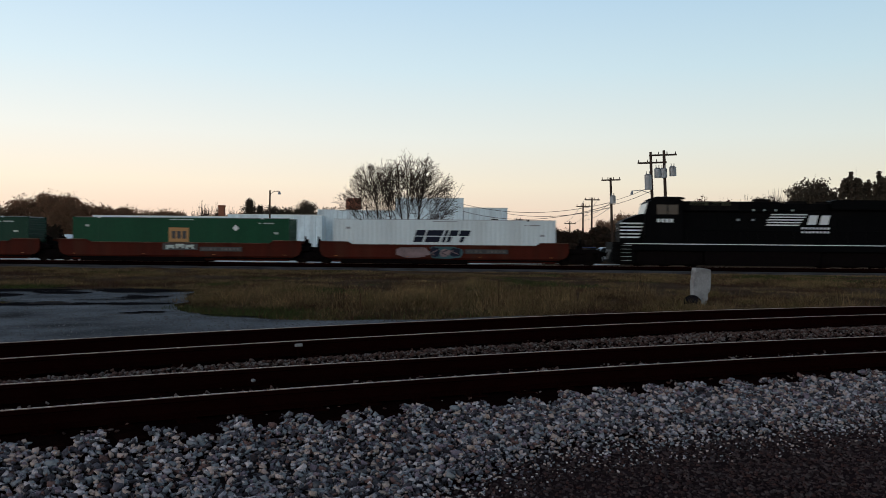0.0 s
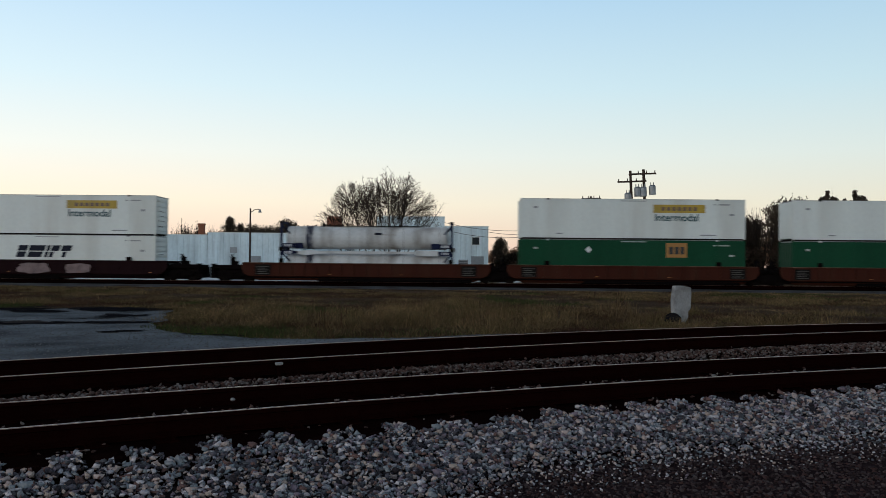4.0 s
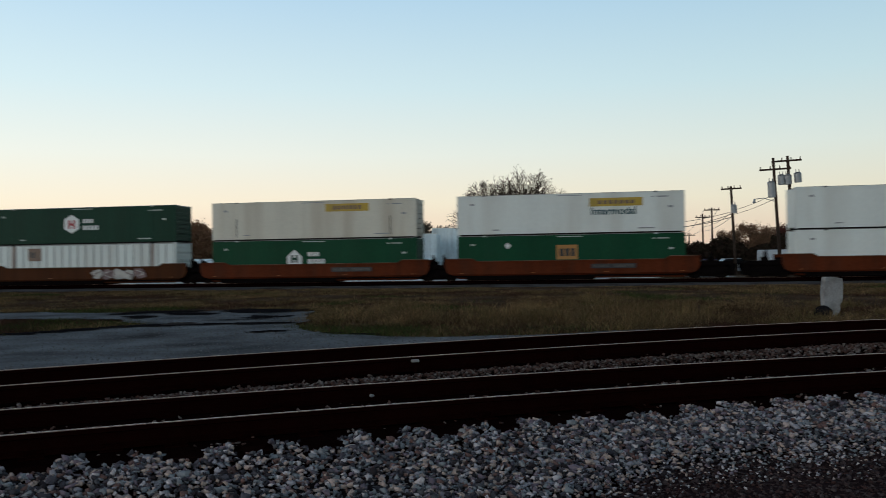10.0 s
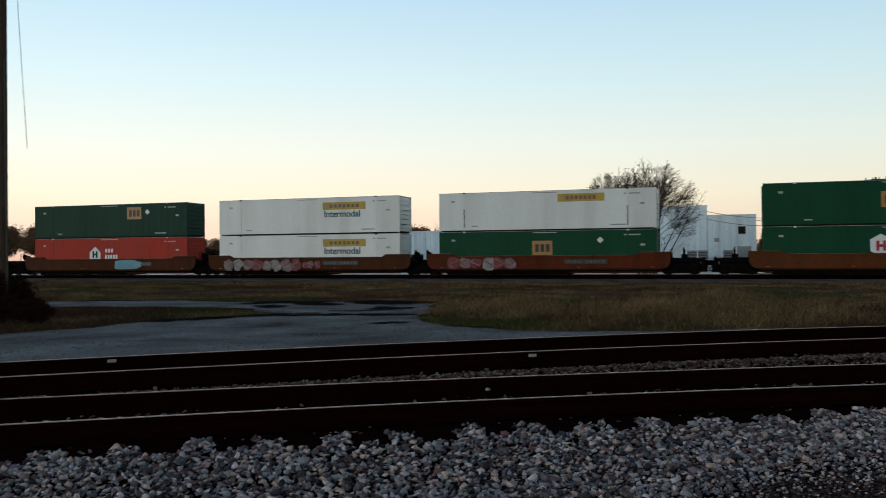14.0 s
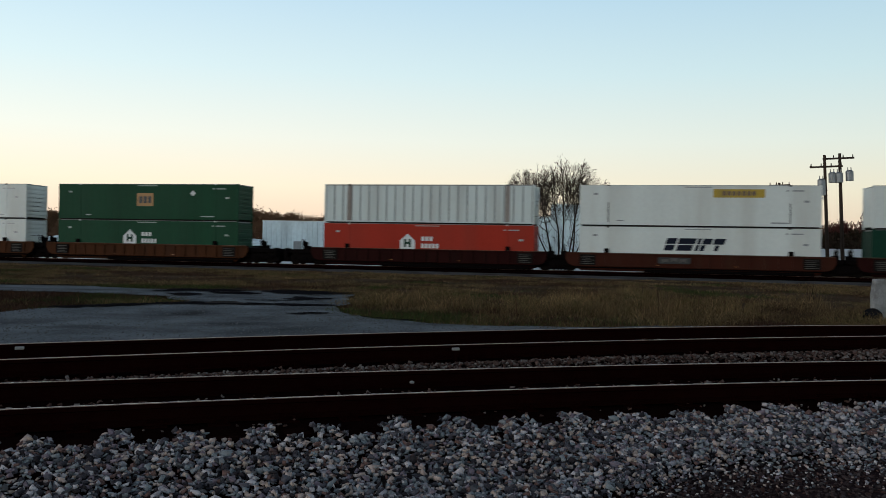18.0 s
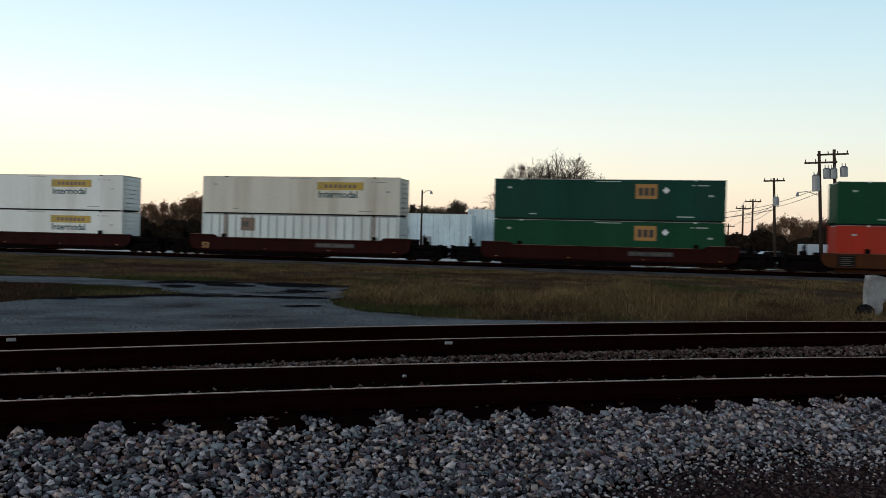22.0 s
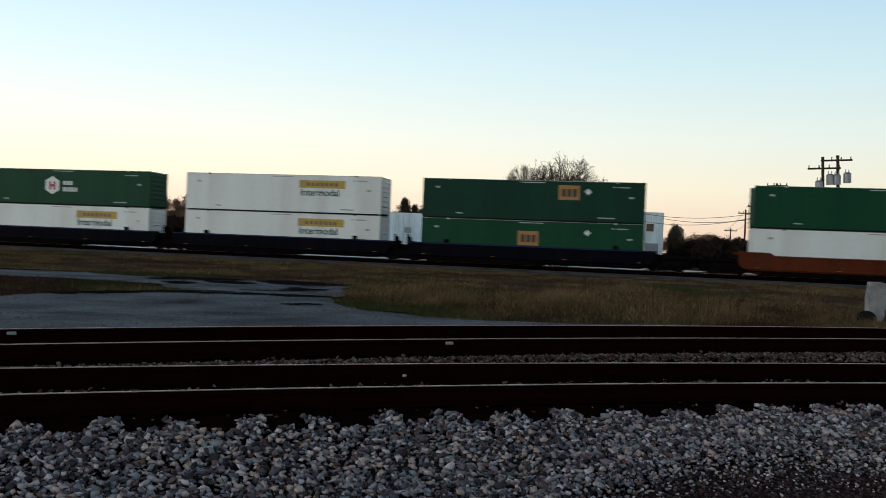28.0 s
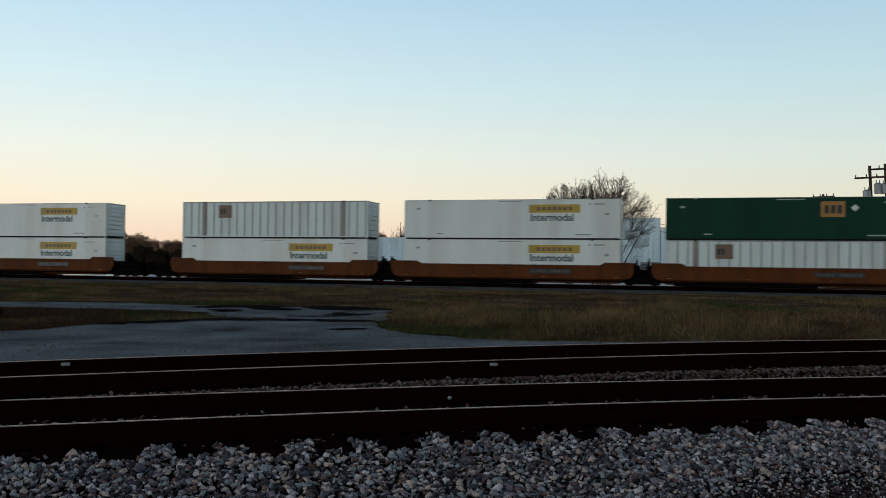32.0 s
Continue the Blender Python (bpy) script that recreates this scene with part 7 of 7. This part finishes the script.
def leafy_proto(name, h, w, mat, label, seed, conifer=False, bare=0.0):
    t = thing(name, Matrix(), label, "tree", "trees behind the railway")
    rng = random.Random(seed)
    bm, tips = bmesh.new(), []
    if conifer:
        limb(bm, Vector((0, 0, 0)), Vector((0, 0, h)), 0.22, 0.03, 7)
        for i in range(60):
            z = h * (0.12 + 0.86 * i / 60)
            a = i * 2.4
            l = w * 0.5 * (1.06 - (z / h) ** 1.8) * rng.uniform(0.45, 1.25)
            q = Vector((math.cos(a) * l, math.sin(a) * l, z + 0.55 * l))
            limb(bm, Vector((0, 0, z)), q, 0.04, 0.01, 3)
            for j in range(5):
                tips.append(Vector((0, 0, z)).lerp(q, 0.25 + 0.17 * j))
    else:
        grow(bm, rng, Vector((0, 0, 0)), Vector((0.03, 0, 1)), h * 0.36, 0.22, 4, tips, 0.12)
        top = max(v.co.z for v in bm.verts)
        rad = max(math.hypot(v.co.x, v.co.y) for v in bm.verts)
        sc = (w * 0.5 / rad, w * 0.5 / rad, h / top)
        bmesh.ops.scale(bm, vec=sc, verts=bm.verts)
        tips = [Vector((p.x * sc[0], p.y * sc[1], p.z * sc[2])) for p in tips]
    if bare:
        # a thicket of fine upright twigs over the limbs
        for p in tips:
            for _ in range(3):
                limb(bm, p, p + Vector((rng.gauss(0, 0.25), rng.gauss(0, 0.25), rng.uniform(0.6, 2.0))), 0.035, 0.018, 3)
    part("trunk", mesh_of("trunk", bm, M_BARK), t)
    if bare < 1:
        keep, per, size, spread = [p for p in tips if rng.random() > bare], 5, 0.09, 0.052 * w + 0.1
        if conifer:
            per, size, spread = 40, 0.10, 0.2
        elif not bare:
            # foliage stands in rounded lobes with gaps between them
            keep, per, size, spread = [], 2, 0.125 if h > 2 else 0.035, 0.06 if h > 2 else 0.03
            base = 0.10 if h < 5 else 0.2
            slim = h > 3 * w
            for i in range(34):
                a, e = rng.uniform(0, 6.283), math.asin(rng.uniform(-0.75, 1.0))
                f = rng.uniform(0.62, 0.86)
                c = Vector((math.cos(a) * math.cos(e) * w * 0.5 * f, math.sin(a) * math.cos(e) * w * 0.5 * f, h * (0.5 + base * 0.5) + math.sin(e) * h * (0.5 - base * 0.5) * f))
                lr = rng.uniform(0.16, 0.34) if slim else rng.uniform(0.10, 0.17) * min(w, h) + (0.15 if h > 2 else 0.03)
                for _ in range(150):
                    q = Vector((rng.gauss(0, 1), rng.gauss(0, 1), rng.gauss(0, 1))).normalized() * (rng.random() ** 0.45) * lr
                    q *= 1 + 0.35 * noise.noise((c + q) * 1.3)
                    keep.append(c + Vector((q.x, q.y, q.z * 3.2) if slim else (q.x * 1.15, q.y * 1.15, q.z * 0.85)))
            while len(keep) < 34 * 150 + (500 if slim else 1500):
                q = Vector((rng.uniform(-1, 1), rng.uniform(-1, 1), rng.uniform(-1, 1)))
                if q.length < 0.8:
                    keep.append(Vector((q.x * w * 0.46, q.y * w * 0.46, h * (0.5 + base * 0.4) + q.z * h * 0.42)))
        part("crown", leaf_mesh("crown", keep, size, mat, seed, per, spread), t)
    return t


P_RED = leafy_proto("autumn_tree", 8.0, 9.0, M_LEAFRED, "russet autumn tree with a dense uneven crown", 31)
P_GREEN = leafy_proto("evergreen_tree", 8.5, 7.5, M_LEAFGREEN, "dark broad evergreen tree with a ragged crown", 32)
P_CON = leafy_proto("conifer", 9.0, 5.0, M_LEAFGREEN, "dark pointed conifer with drooping boughs", 33, True)
P_BARE = leafy_proto("leafless_tree", 8.0, 8.0, M_LEAFDRY, "leafless tree with fine upright twigs", 34, False, 0.7)
P_TALL = leafy_proto("tall_tree", 10.0, 3.3, M_LEAFGREEN, "tall narrow dark tree with a ragged top", 36)
P_MAROON = leafy_proto("maroon_bush", 6.0, 6.5, M_LEAFMAROON, "deep red autumn bush beside the poles", 37)
P_BRAMBLE = leafy_proto("bramble_bush", 1.35, 1.75, M_BRAMBLE, "dark maroon bramble bush at the foot of the pole", 38)
P_SHRUB = leafy_proto("shrub", 3.0, 5.0, M_SHRUB, "low tangled russet shrub", 35)


def plant_all(proto, rows):
    """The first spot takes the model itself, the others copies of it."""
    for i, (x, y, s, sz, rot) in enumerate(rows[1:]):
        copy_thing(proto, pose(x, y, ground_z(x, y) - 0.05, 0, 0, rot) @ Matrix.Diagonal((s, s, sz, 1)))
    x, y, s, sz, rot = rows[0]
    proto.matrix_basis = pose(x, y, ground_z(x, y) - 0.05, 0, 0, rot) @ Matrix.Diagonal((s, s, sz, 1))


rng = random.Random(77)
reds, greens, cons, bares, shrubs, talls = [], [], [], [], [], []
# wood to the far left, falling away towards the middle
spots = [-150 + i * 2.95 for i in range(24)] + [-78.5 + i * 1.5 for i in range(8)] + [-65.5 + i * 2.95 for i in range(8)]
for x in spots:
    x += rng.uniform(-0.5, 0.5)
    h = float(np.interp(x, (-150, -119, -106, -96, -89, -84, -76, -73.5, -71, -69, -66, -61.5, -59, -56, -52, -46, -42), (9.0, 8.6, 8.0, 7.6, 7.1, 5.2, 4.6, 4.9, 6.0, 7.2, 8.8, 9.9, 8.9, 7.8, 7.5, 7.3, 6.8))) + rng.uniform(-0.35, 0.25)
    reds.append((x, 128 + rng.uniform(-6, 8), 0.5 if -82 < x < -66 else 0.95, h / 8.0, rng.uniform(0, 360)))
for i in range(14):
    reds.append((-52 + i * 4.2 + rng.uniform(-1, 1), 158 + rng.uniform(-6, 6), 0.9, rng.uniform(6.8, 8.1) / 8.0, rng.uniform(0, 360)))
for x, y, s, h in ((-24.2, 122, 0.6, 7.2), (-22.2, 122, 0.55, 7.0), (-19.4, 122, 0.6, 8.0), (-16.6, 124, 0.65, 7.2)):
    greens.append((x, y, s, h / 8.5, rng.uniform(0, 360)))
cons.append((-26.8, 118, 1.0, 7.7 / 9.0, 0))
cons.append((-25.6, 119, 0.8, 6.9 / 9.0, 140))
# right side: dense dark trees
for x, y, s, h in ((46.6, 108, 0.95, 10.7), (42.2, 112, 0.8, 8.6), (50.5, 113, 0.95, 9.4), (58, 112, 1.0, 8.8), (63, 108, 1.1, 10), (70, 112, 1.1, 11), (8.95, 100, 0.27, 5.0)):
    greens.append((x, y, s, h / 8.5, rng.uniform(0, 360)))
for x, y, h in ((48.6, 102, 11.9), (50.3, 103.5, 11.2), (52.2, 102, 12.0), (53.8, 104, 10.4), (47.2, 106, 10.0)):
    talls.append((x, y, 1.15, h / 10.4, rng.uniform(0, 360)))
for x, y, s, h in ((34.6, 97, 0.7, 6.4), (37.3, 97, 0.6, 7.0), (36.0, 96, 0.55, 6.8), (32.5, 96, 0.6, 6.0), (38.6, 97, 0.5, 6.6), (-35.8, 129, 0.62, 6.7), (-34.2, 129, 0.55, 6.5), (-32.9, 130, 0.5, 6.1), (-37.0, 130, 0.5, 6.2)):
    bares.append((x, y, s, h / 8.0, rng.uniform(0, 360)))
maroons = [(29.2, 97, 0.75, 7.0 / 6.0, 20), (32.0, 98, 0.7, 6.6 / 6.0, 110), (26.4, 101, 0.6, 5.6 / 6.0, 200)]
for i in range(22):
    x = 10.6 + i * 2.75 + rng.uniform(-0.6, 0.6)
    shrubs.append((x, 96 + rng.uniform(-4, 14), rng.uniform(0.9, 1.4), rng.uniform(1.2, 1.9) * (0.7 + 0.5 * smooth(18, 40, x)), rng.uniform(0, 360)))
for i in range(9):
    reds.append((14 + i * 6.5 + rng.uniform(-2, 2), 150 + rng.uniform(-8, 8), 0.9, (rng.uniform(5.6, 7.0) - 1.6 * (i < 3)) / 8.0, rng.uniform(0, 360)))
for x, y in ((-41.5, 89), (-44, 87.5), (-46.8, 89), (-49.5, 88), (-52.6, 87), (-56, 88)):
    shrubs.append((x, y, rng.uniform(0.75, 1.0), rng.uniform(0.8, 1.15), rng.uniform(0, 360)))
for x, y, s, h in ((21.2, 112, 0.42, 5.5), (23.9, 113, 0.48, 6.4), (26.7, 112, 0.45, 6.0)):
    reds.append((x, y, s, h / 8.0, rng.uniform(0, 360)))
brambles = [(-14.9, 15.75, 0.95, 0.92, 20), (-15.9, 16.3, 1.15, 1.0, 80), (-13.9, 15.6, 0.62, 0.5, 140)]
for proto, rows in ((P_RED, reds), (P_GREEN, greens), (P_CON, cons), (P_BARE, bares), (P_TALL, talls), (P_MAROON, maroons), (P_SHRUB, shrubs), (P_BRAMBLE, brambles)):
    plant_all(proto, rows)


# ---- buildings behind the railway ----
def siding_wall(bm, x0, x1, y, z0, z1, pitch=0.6):
    n = max(1, round((x1 - x0) / pitch))
    w = (x1 - x0) / n
    pts = []
    for i in range(n):
        x = x0 + i * w
        pts += [(x, y), (x + 0.05, y - 0.035), (x + w - 0.12, y - 0.035), (x + w - 0.07, y)]
    sheet(bm, pts + [(x1, y), (x1, y + 0.2), (x0, y + 0.2), (x0, y)], z0, z1)


def block(name, x0, x1, y0, y1, h, label, openings=()):
    """A flat-roofed metal shed; openings (kind, x0, x1, z0, z1) in its front."""
    g = ground_z((x0 + x1) / 2, y0) - 0.02
    b = thing(name, pose(0, 0, g), label, "building", "sheds behind the railway")
    bm = bmesh.new()
    siding_wall(bm, x0, x1, y0, 0, h)
    part("front_wall", mesh_of("front_wall", bm, M_SIDING), b)
    part("back_wall", boxmesh("back_wall", M_SIDING, x0, x1, y1 - 0.2, y1, 0, h), b)
    part("side_wall", boxmesh("shed_side", M_SIDING, x0, x0 + 0.2, y0 + 0.2, y1 - 0.2, 0, h), b)
    part("side_wall", boxmesh("shed_side", M_SIDING, x1 - 0.2, x1, y0 + 0.2, y1 - 0.2, 0, h), b)
    part("roof", boxmesh("shed_roof", M_GREY, x0 + 0.21, x1 - 0.21, y0 + 0.21, y1 - 0.21, h - 0.25, h - 0.1), b)
    part("parapet_cap", boxmesh("parapet_cap", M_WHITE, x0 - 0.04, x1 + 0.04, y0 - 0.06, y0 + 0.24, h + 0.002, h + 0.09), b)
    for kind, a, c, z0, z1 in openings:
        if kind == "window":
            w = part("window", boxmesh("shed_window", M_WHITE, a - 0.08, c + 0.08, y0 - 0.07, y0 - 0.032, z0 - 0.08, z1 + 0.08), b)
            part("pane", boxmesh("shed_pane", M_GLASS, a, c, y0 - 0.09, y0 - 0.072, z0, z1), w)
        elif kind == "door":
            part("door", boxmesh("shed_door", M_GREY, a, c, y0 - 0.06, y0 - 0.032, z0, z1), b)
        elif kind == "vent":
            part("vent", boxmesh("shed_vent", M_GREY, a, c, y0 - 0.12, y0 - 0.032, z0, z1), b)
    return b


block("warehouse", -5.4, 2.2, 95, 112, 6.80, "white metal warehouse block with a flat roof", (("vent", -1.5, -0.5, 4.5, 5.1),))
block("warehouse", 2.25, 7.1, 95.0, 110, 5.78, "white metal warehouse annex with a small window and a dark door", (("window", 5.3, 6.05, 3.8, 4.6), ("door", 5.2, 6.6, 0.4, 2.5), ("vent", 2.9, 3.4, 3.0, 3.4)))
block("warehouse", -14.2, -5.45, 96, 112, 5.45, "white low warehouse wing behind the bare tree", ())
block("long_shed", -37.2, -22.95, 90.5, 93.5, 4.40, "long low white metal shed with stained panels", (("door", -33.5, -32.6, 0.2, 2.2),))
block("long_shed", -22.9, -12.9, 90.5, 93.5, 4.68, "long low white metal shed with stained panels", (("vent", -20.5, -19.8, 2.6, 3.2), ("vent", -18.4, -17.3, 0.2, 2.3)))
low_shed = thing("low_shed", pose(0, 0, 0.1), "long low shed with a pale sloping metal roof", "building", "sheds behind the railway")
for i in range(8):
    x0, x1 = -70.0 + i * 3.95, -70.0 + (i + 1) * 3.95 - 0.03
    drop = 0.06 * (i % 3)

    def slope(bm):
        a = [bm.verts.new(q) for q in ((x0, 94.6, 1.72 - drop), (x1, 94.6, 1.72 - drop), (x1, 101, 2.48 - drop), (x0, 101, 2.48 - drop))]
        b = [bm.verts.new(v.co - Vector((0, 0, 0.08))) for v in a]
        bm.faces.new(a)
        bm.faces.new(b[::-1])
        for k in range(4):
            bm.faces.new((a[k], b[k], b[(k + 1) % 4], a[(k + 1) % 4]))
        bmesh.ops.recalc_face_normals(bm, faces=bm.faces)
    part("roof_panel", cached(("roof_panel", i), slope, M_SIDING), low_shed, None, "pale metal roof panel")
    part("post", boxmesh("low_shed_post", M_POLE, x0, x0 + 0.15, 94.8, 94.95, -0.1, 1.58), low_shed)
part("back_wall", boxmesh("low_shed_back", M_POLE, -70, -38.5, 100.6, 100.8, -0.1, 2.2), low_shed)
tank = thing("roof_tank", pose(-11.2, 106, 5.3), "round orange brick tank rising over the roof", "tank")
part("drum", cached("roof_drum", lambda bm: cyl(bm, (0, 0, 0), (0, 0, 1.9), 0.95, n=24), M_BRICK), tank)
part("lid", cached("roof_drum_lid", lambda bm: cyl(bm, (0, 0, 1.9), (0, 0, 2.15), 1.0, 0.7, n=24), M_BRICK), tank)
stack = thing("chimney", pose(-28.6, 110, 0.1), "square brick chimney rising behind the long shed", "chimney")
part("shaft", boxmesh("chimney_shaft", M_BRICK, -0.36, 0.36, -0.36, 0.36, -0.1, 6.3, 0.02), stack)
part("cap", boxmesh("chimney_cap", M_BRICK, -0.44, 0.44, -0.44, 0.44, 6.302, 6.5, 0.02), stack)
for x, y in ((0.6, 92.5), (1.7, 92.6), (4.2, 92.8)):
    ac = thing("condenser_unit", pose(x, y, ground_z(x, y) + 0.06), "grey condenser unit on a stand by the warehouse wall", "air conditioner", "condenser units")
    part("cabinet", boxmesh("ac_cabinet", M_GREY, -0.5, 0.5, -0.45, 0.45, 0.5, 2.0, 0.03), ac)
    for i in range(8):
        part("louvre", boxmesh("ac_louvre", M_DARK, -0.44, 0.44, -0.47, -0.452, 0.62 + i * 0.16, 0.70 + i * 0.16), ac)
    part("stand", boxmesh("ac_stand", M_GREY, -0.48, 0.48, -0.4, 0.4, -0.08, 0.5), ac)


# ---- poles and wires ----
def arm(bm, x0, x1, z, y=0.0):
    box(bm, x0, x1, y - 0.06, y + 0.06, z - 0.07, z + 0.07)
    for i in range(4):
        x = x0 + 0.1 + (x1 - x0 - 0.2) * i / 3
        cyl(bm, (x, y, z + 0.07), (x, y, z + 0.28), 0.05, 0.035, 7)


def pole(x, y, h, r, label, lean=0.0, arms=(), name="utility_pole"):
    p = thing(name, pose(x, y, ground_z(x, y) - 0.1, 0, lean, 0), label, "pole", "utility poles")
    part("shaft", cached(("shaft", h, r), lambda bm: cyl(bm, (0, 0, 0), (0, 0, h), r, r * 0.72, 10), M_POLE), p)
    for a, b, z in arms:
        part("crossarm", cached(("crossarm", a, b, z), lambda bm: arm(bm, a, b, z, -0.12), M_POLE), p)
    return p


def can(p, x, z, hh=0.95):
    t = part("transformer", cached(("transformer", hh), lambda bm: (cyl(bm, (0, 0, 0), (0, 0, hh), 0.29, n=14), cyl(bm, (0, 0, hh), (0, 0, hh + 0.12), 0.31, 0.17, 14)), M_GREY), p, pose(x, -0.3, z))
    for dx in (-0.12, 0.12):
        part("bushing", cached("bushing", lambda bm: cyl(bm, (0, 0, 0), (0, 0, 0.25), 0.04, 0.03, 7), M_CONC), t, pose(dx, 0, hh + 0.1))


p1 = pole(17.85, 72, 9.75, 0.15, "wooden utility pole with crossarm, transformer and lamp arm", -2.6, ((-1.15, 1.3, 8.82),))
can(p1, -0.36, 6.55, 1.2)
p2 = pole(19.13, 72.6, 9.95, 0.16, "wooden utility pole with a crossarm and two transformers", -2.6, ((-1.3, 1.05, 9.55),))
can(p2, -0.66, 7.62, 0.72)
can(p2, -0.16, 7.6, 0.72)
can(p2, 0.62, 7.72, 0.72)
part("lamp_arm", cached("lamp_arm1", lambda bm: (cyl(bm, (0, 0, 6.2), (-1.0, -0.2, 6.55), 0.03, n=6), cyl(bm, (-1.0, -0.2, 6.55), (-1.75, -0.3, 6.5), 0.03, n=6), cyl(bm, (-1.78, -0.3, 6.2), (-1.72, -0.3, 6.52), 0.14, 0.06, 10)), M_GREY), p1)
p3 = pole(16.92, 85, 8.6, 0.15, "wooden utility pole with a single crossarm", -2.2, ((-0.95, 0.95, 8.35),))
can(p3, 0.1, 6.0, 0.7)
pole(19.1, 110, 8.05, 0.14, "wooden utility pole with a single crossarm", 0, ((-0.95, 0.95, 7.75),))
pole(18.95, 116, 7.6, 0.14, "wooden utility pole with a single crossarm", 0, ((-0.95, 0.95, 7.15),))
pole(22.2, 150, 6.2, 0.14, "distant wooden utility pole with a crossarm", 0, ((-1.0, 1.0, 5.75),))
lamp_post = pole(-16.3, 80, 6.7, 0.10, "dark street lamp pole with a short curved arm", 0, (), "street_lamp")
part("lamp_arm", cached("lamp_arm2", lambda bm: (cyl(bm, (0, 0, 6.3), (0.45, 0, 6.62), 0.03, n=6), cyl(bm, (0.45, 0, 6.62), (0.85, 0, 6.6), 0.03, n=6)), M_POLE), lamp_post)
part("lamp_head", cached("lamp_head2", lambda bm: (cyl(bm, (0.88, 0, 6.32), (0.88, 0, 6.62), 0.17, 0.06, 12)), M_GREY), lamp_post)
left_pole = pole(-14.86, 15.9, 11.5, 0.125, "bare brown wooden pole rising from a bush", 0)
part("number_tag", boxmesh("pole_tag", M_WLET, -0.03, 0.03, -0.15, -0.13, 1.62, 1.75), left_pole)


def wire(p, q, sag, r=0.012, name="overhead_wire"):
    p, q = Vector(p), Vector(q)
    bm = bmesh.new()
    tube(bm, [p.lerp(q, i / 14) - Vector((0, 0, sag * 4 * (i / 14) * (1 - i / 14))) for i in range(15)], r)
    w = thing(name, Matrix(), "thin black overhead wire slung between poles", "wire", "overhead wires")
    part("strand", mesh_of("strand", bm, M_WIRE), w)


for z0, z1, z2 in ((6.95, 6.3, 5.9), (6.55, 5.9, 5.3)):
    wire((17.7, 72, z0), (16.85, 85, z1), 0.12, 0.022)
    wire((16.85, 85, z1), (19.0, 116, z2), 0.35, 0.022)
for dx in (-0.85, 0.85):
    wire((19.05 + dx, 110, 7.85), (22.2 + dx, 150, 5.9), 0.5, 0.02)
wire((16.85, 85, 6.2), (2.2, 94.9, 6.3), 1.0, 0.03)
wire((16.85, 85, 5.7), (7.0, 94.9, 5.3), 0.6, 0.03)
wire((16.85, 85, 6.0), (2.2, 94.9, 5.5), 1.2, 0.03)
wire((-14.6, 15.8, 11.2), (-13.9, 15.6, 4.1), 0.15, 0.006, "loose_wire")
wire((-14.66, 15.75, 6.2), (-14.3, 15.45, 0.05), 0.02, 0.008, "guy_wire")


# ---- parked vehicles ----
def wheel4(v, xs, y, r):
    for x in xs:
        w = part("wheel", cached(("tyre", r), lambda bm: cyl(bm, (0, -0.1, r), (0, 0.1, r), r, n=16), M_RUBBER), v, pose(x, y, 0))
        part("rim", cached(("rim", r), lambda bm: cyl(bm, (0, -0.115, r), (0, -0.101, r), r * 0.6, n=12), M_GREY), w)


def parked_car(x, y, yaw, mat, label):
    v = thing("parked_car", pose(x, y, ground_z(x, y) + 0.05, 0, 0, yaw), label, "car", "parked vehicles")
    bm = bmesh.new()
    prism(bm, [(-2.2, 0.3), (2.2, 0.3), (2.25, 0.75), (1.3, 0.95), (-2.1, 1.0), (-2.25, 0.7)], -0.88, 0.88)
    bmesh.ops.bevel(bm, geom=bm.edges[:], offset=0.06, segments=2, affect="EDGES")
    part("body", mesh_of("car_body", bm, mat), v)
    bm = bmesh.new()
    prism(bm, [(-1.7, 0.98), (1.2, 0.95), (0.45, 1.45), (-1.1, 1.47)], -0.74, 0.74)
    part("cabin", mesh_of("car_cabin", bm, M_GLASS), v)
    part("roof", boxmesh("car_roof", mat, -1.05, 0.42, -0.7, 0.7, 1.472, 1.51), v)
    for y_ in (-0.8, 0.8):
        wheel4(v, (-1.4, 1.4), y_, 0.33)
    return v


def box_trailer(x, y, yaw):
    v = thing("box_trailer", pose(x, y, ground_z(x, y) + 0.05, 0, 0, yaw), "low white box trailer parked by the poles", "trailer", "parked vehicles")
    part("box", boxmesh("trailer_box", M_CARWHITE, -3.2, 3.2, -1.1, 1.1, 0.6, 2.3, 0.04), v)
    part("chassis", boxmesh("trailer_chassis", M_STEEL, -3.1, 3.6, -0.5, 0.5, 0.42, 0.598), v)
    for y_ in (-0.95, 0.95):
        wheel4(v, (-0.5, 0.4), y_, 0.36)


parked_car(17.0, 86, 8, M_CARWHITE, "white parked saloon car behind the railway")
parked_car(15.0, 90, 172, M_CARBLUE, "blue parked saloon car behind the railway")
box_trailer(23.0, 88, 4)


def motions():
    """The train runs steadily to the right."""
    stops = [float(t) for t in range(0, 33, 2)]
    for ob, place, z in MOVING:
        walk(ob, [(t, on_track(place + travel(t), z)) for t in stops])


motions()
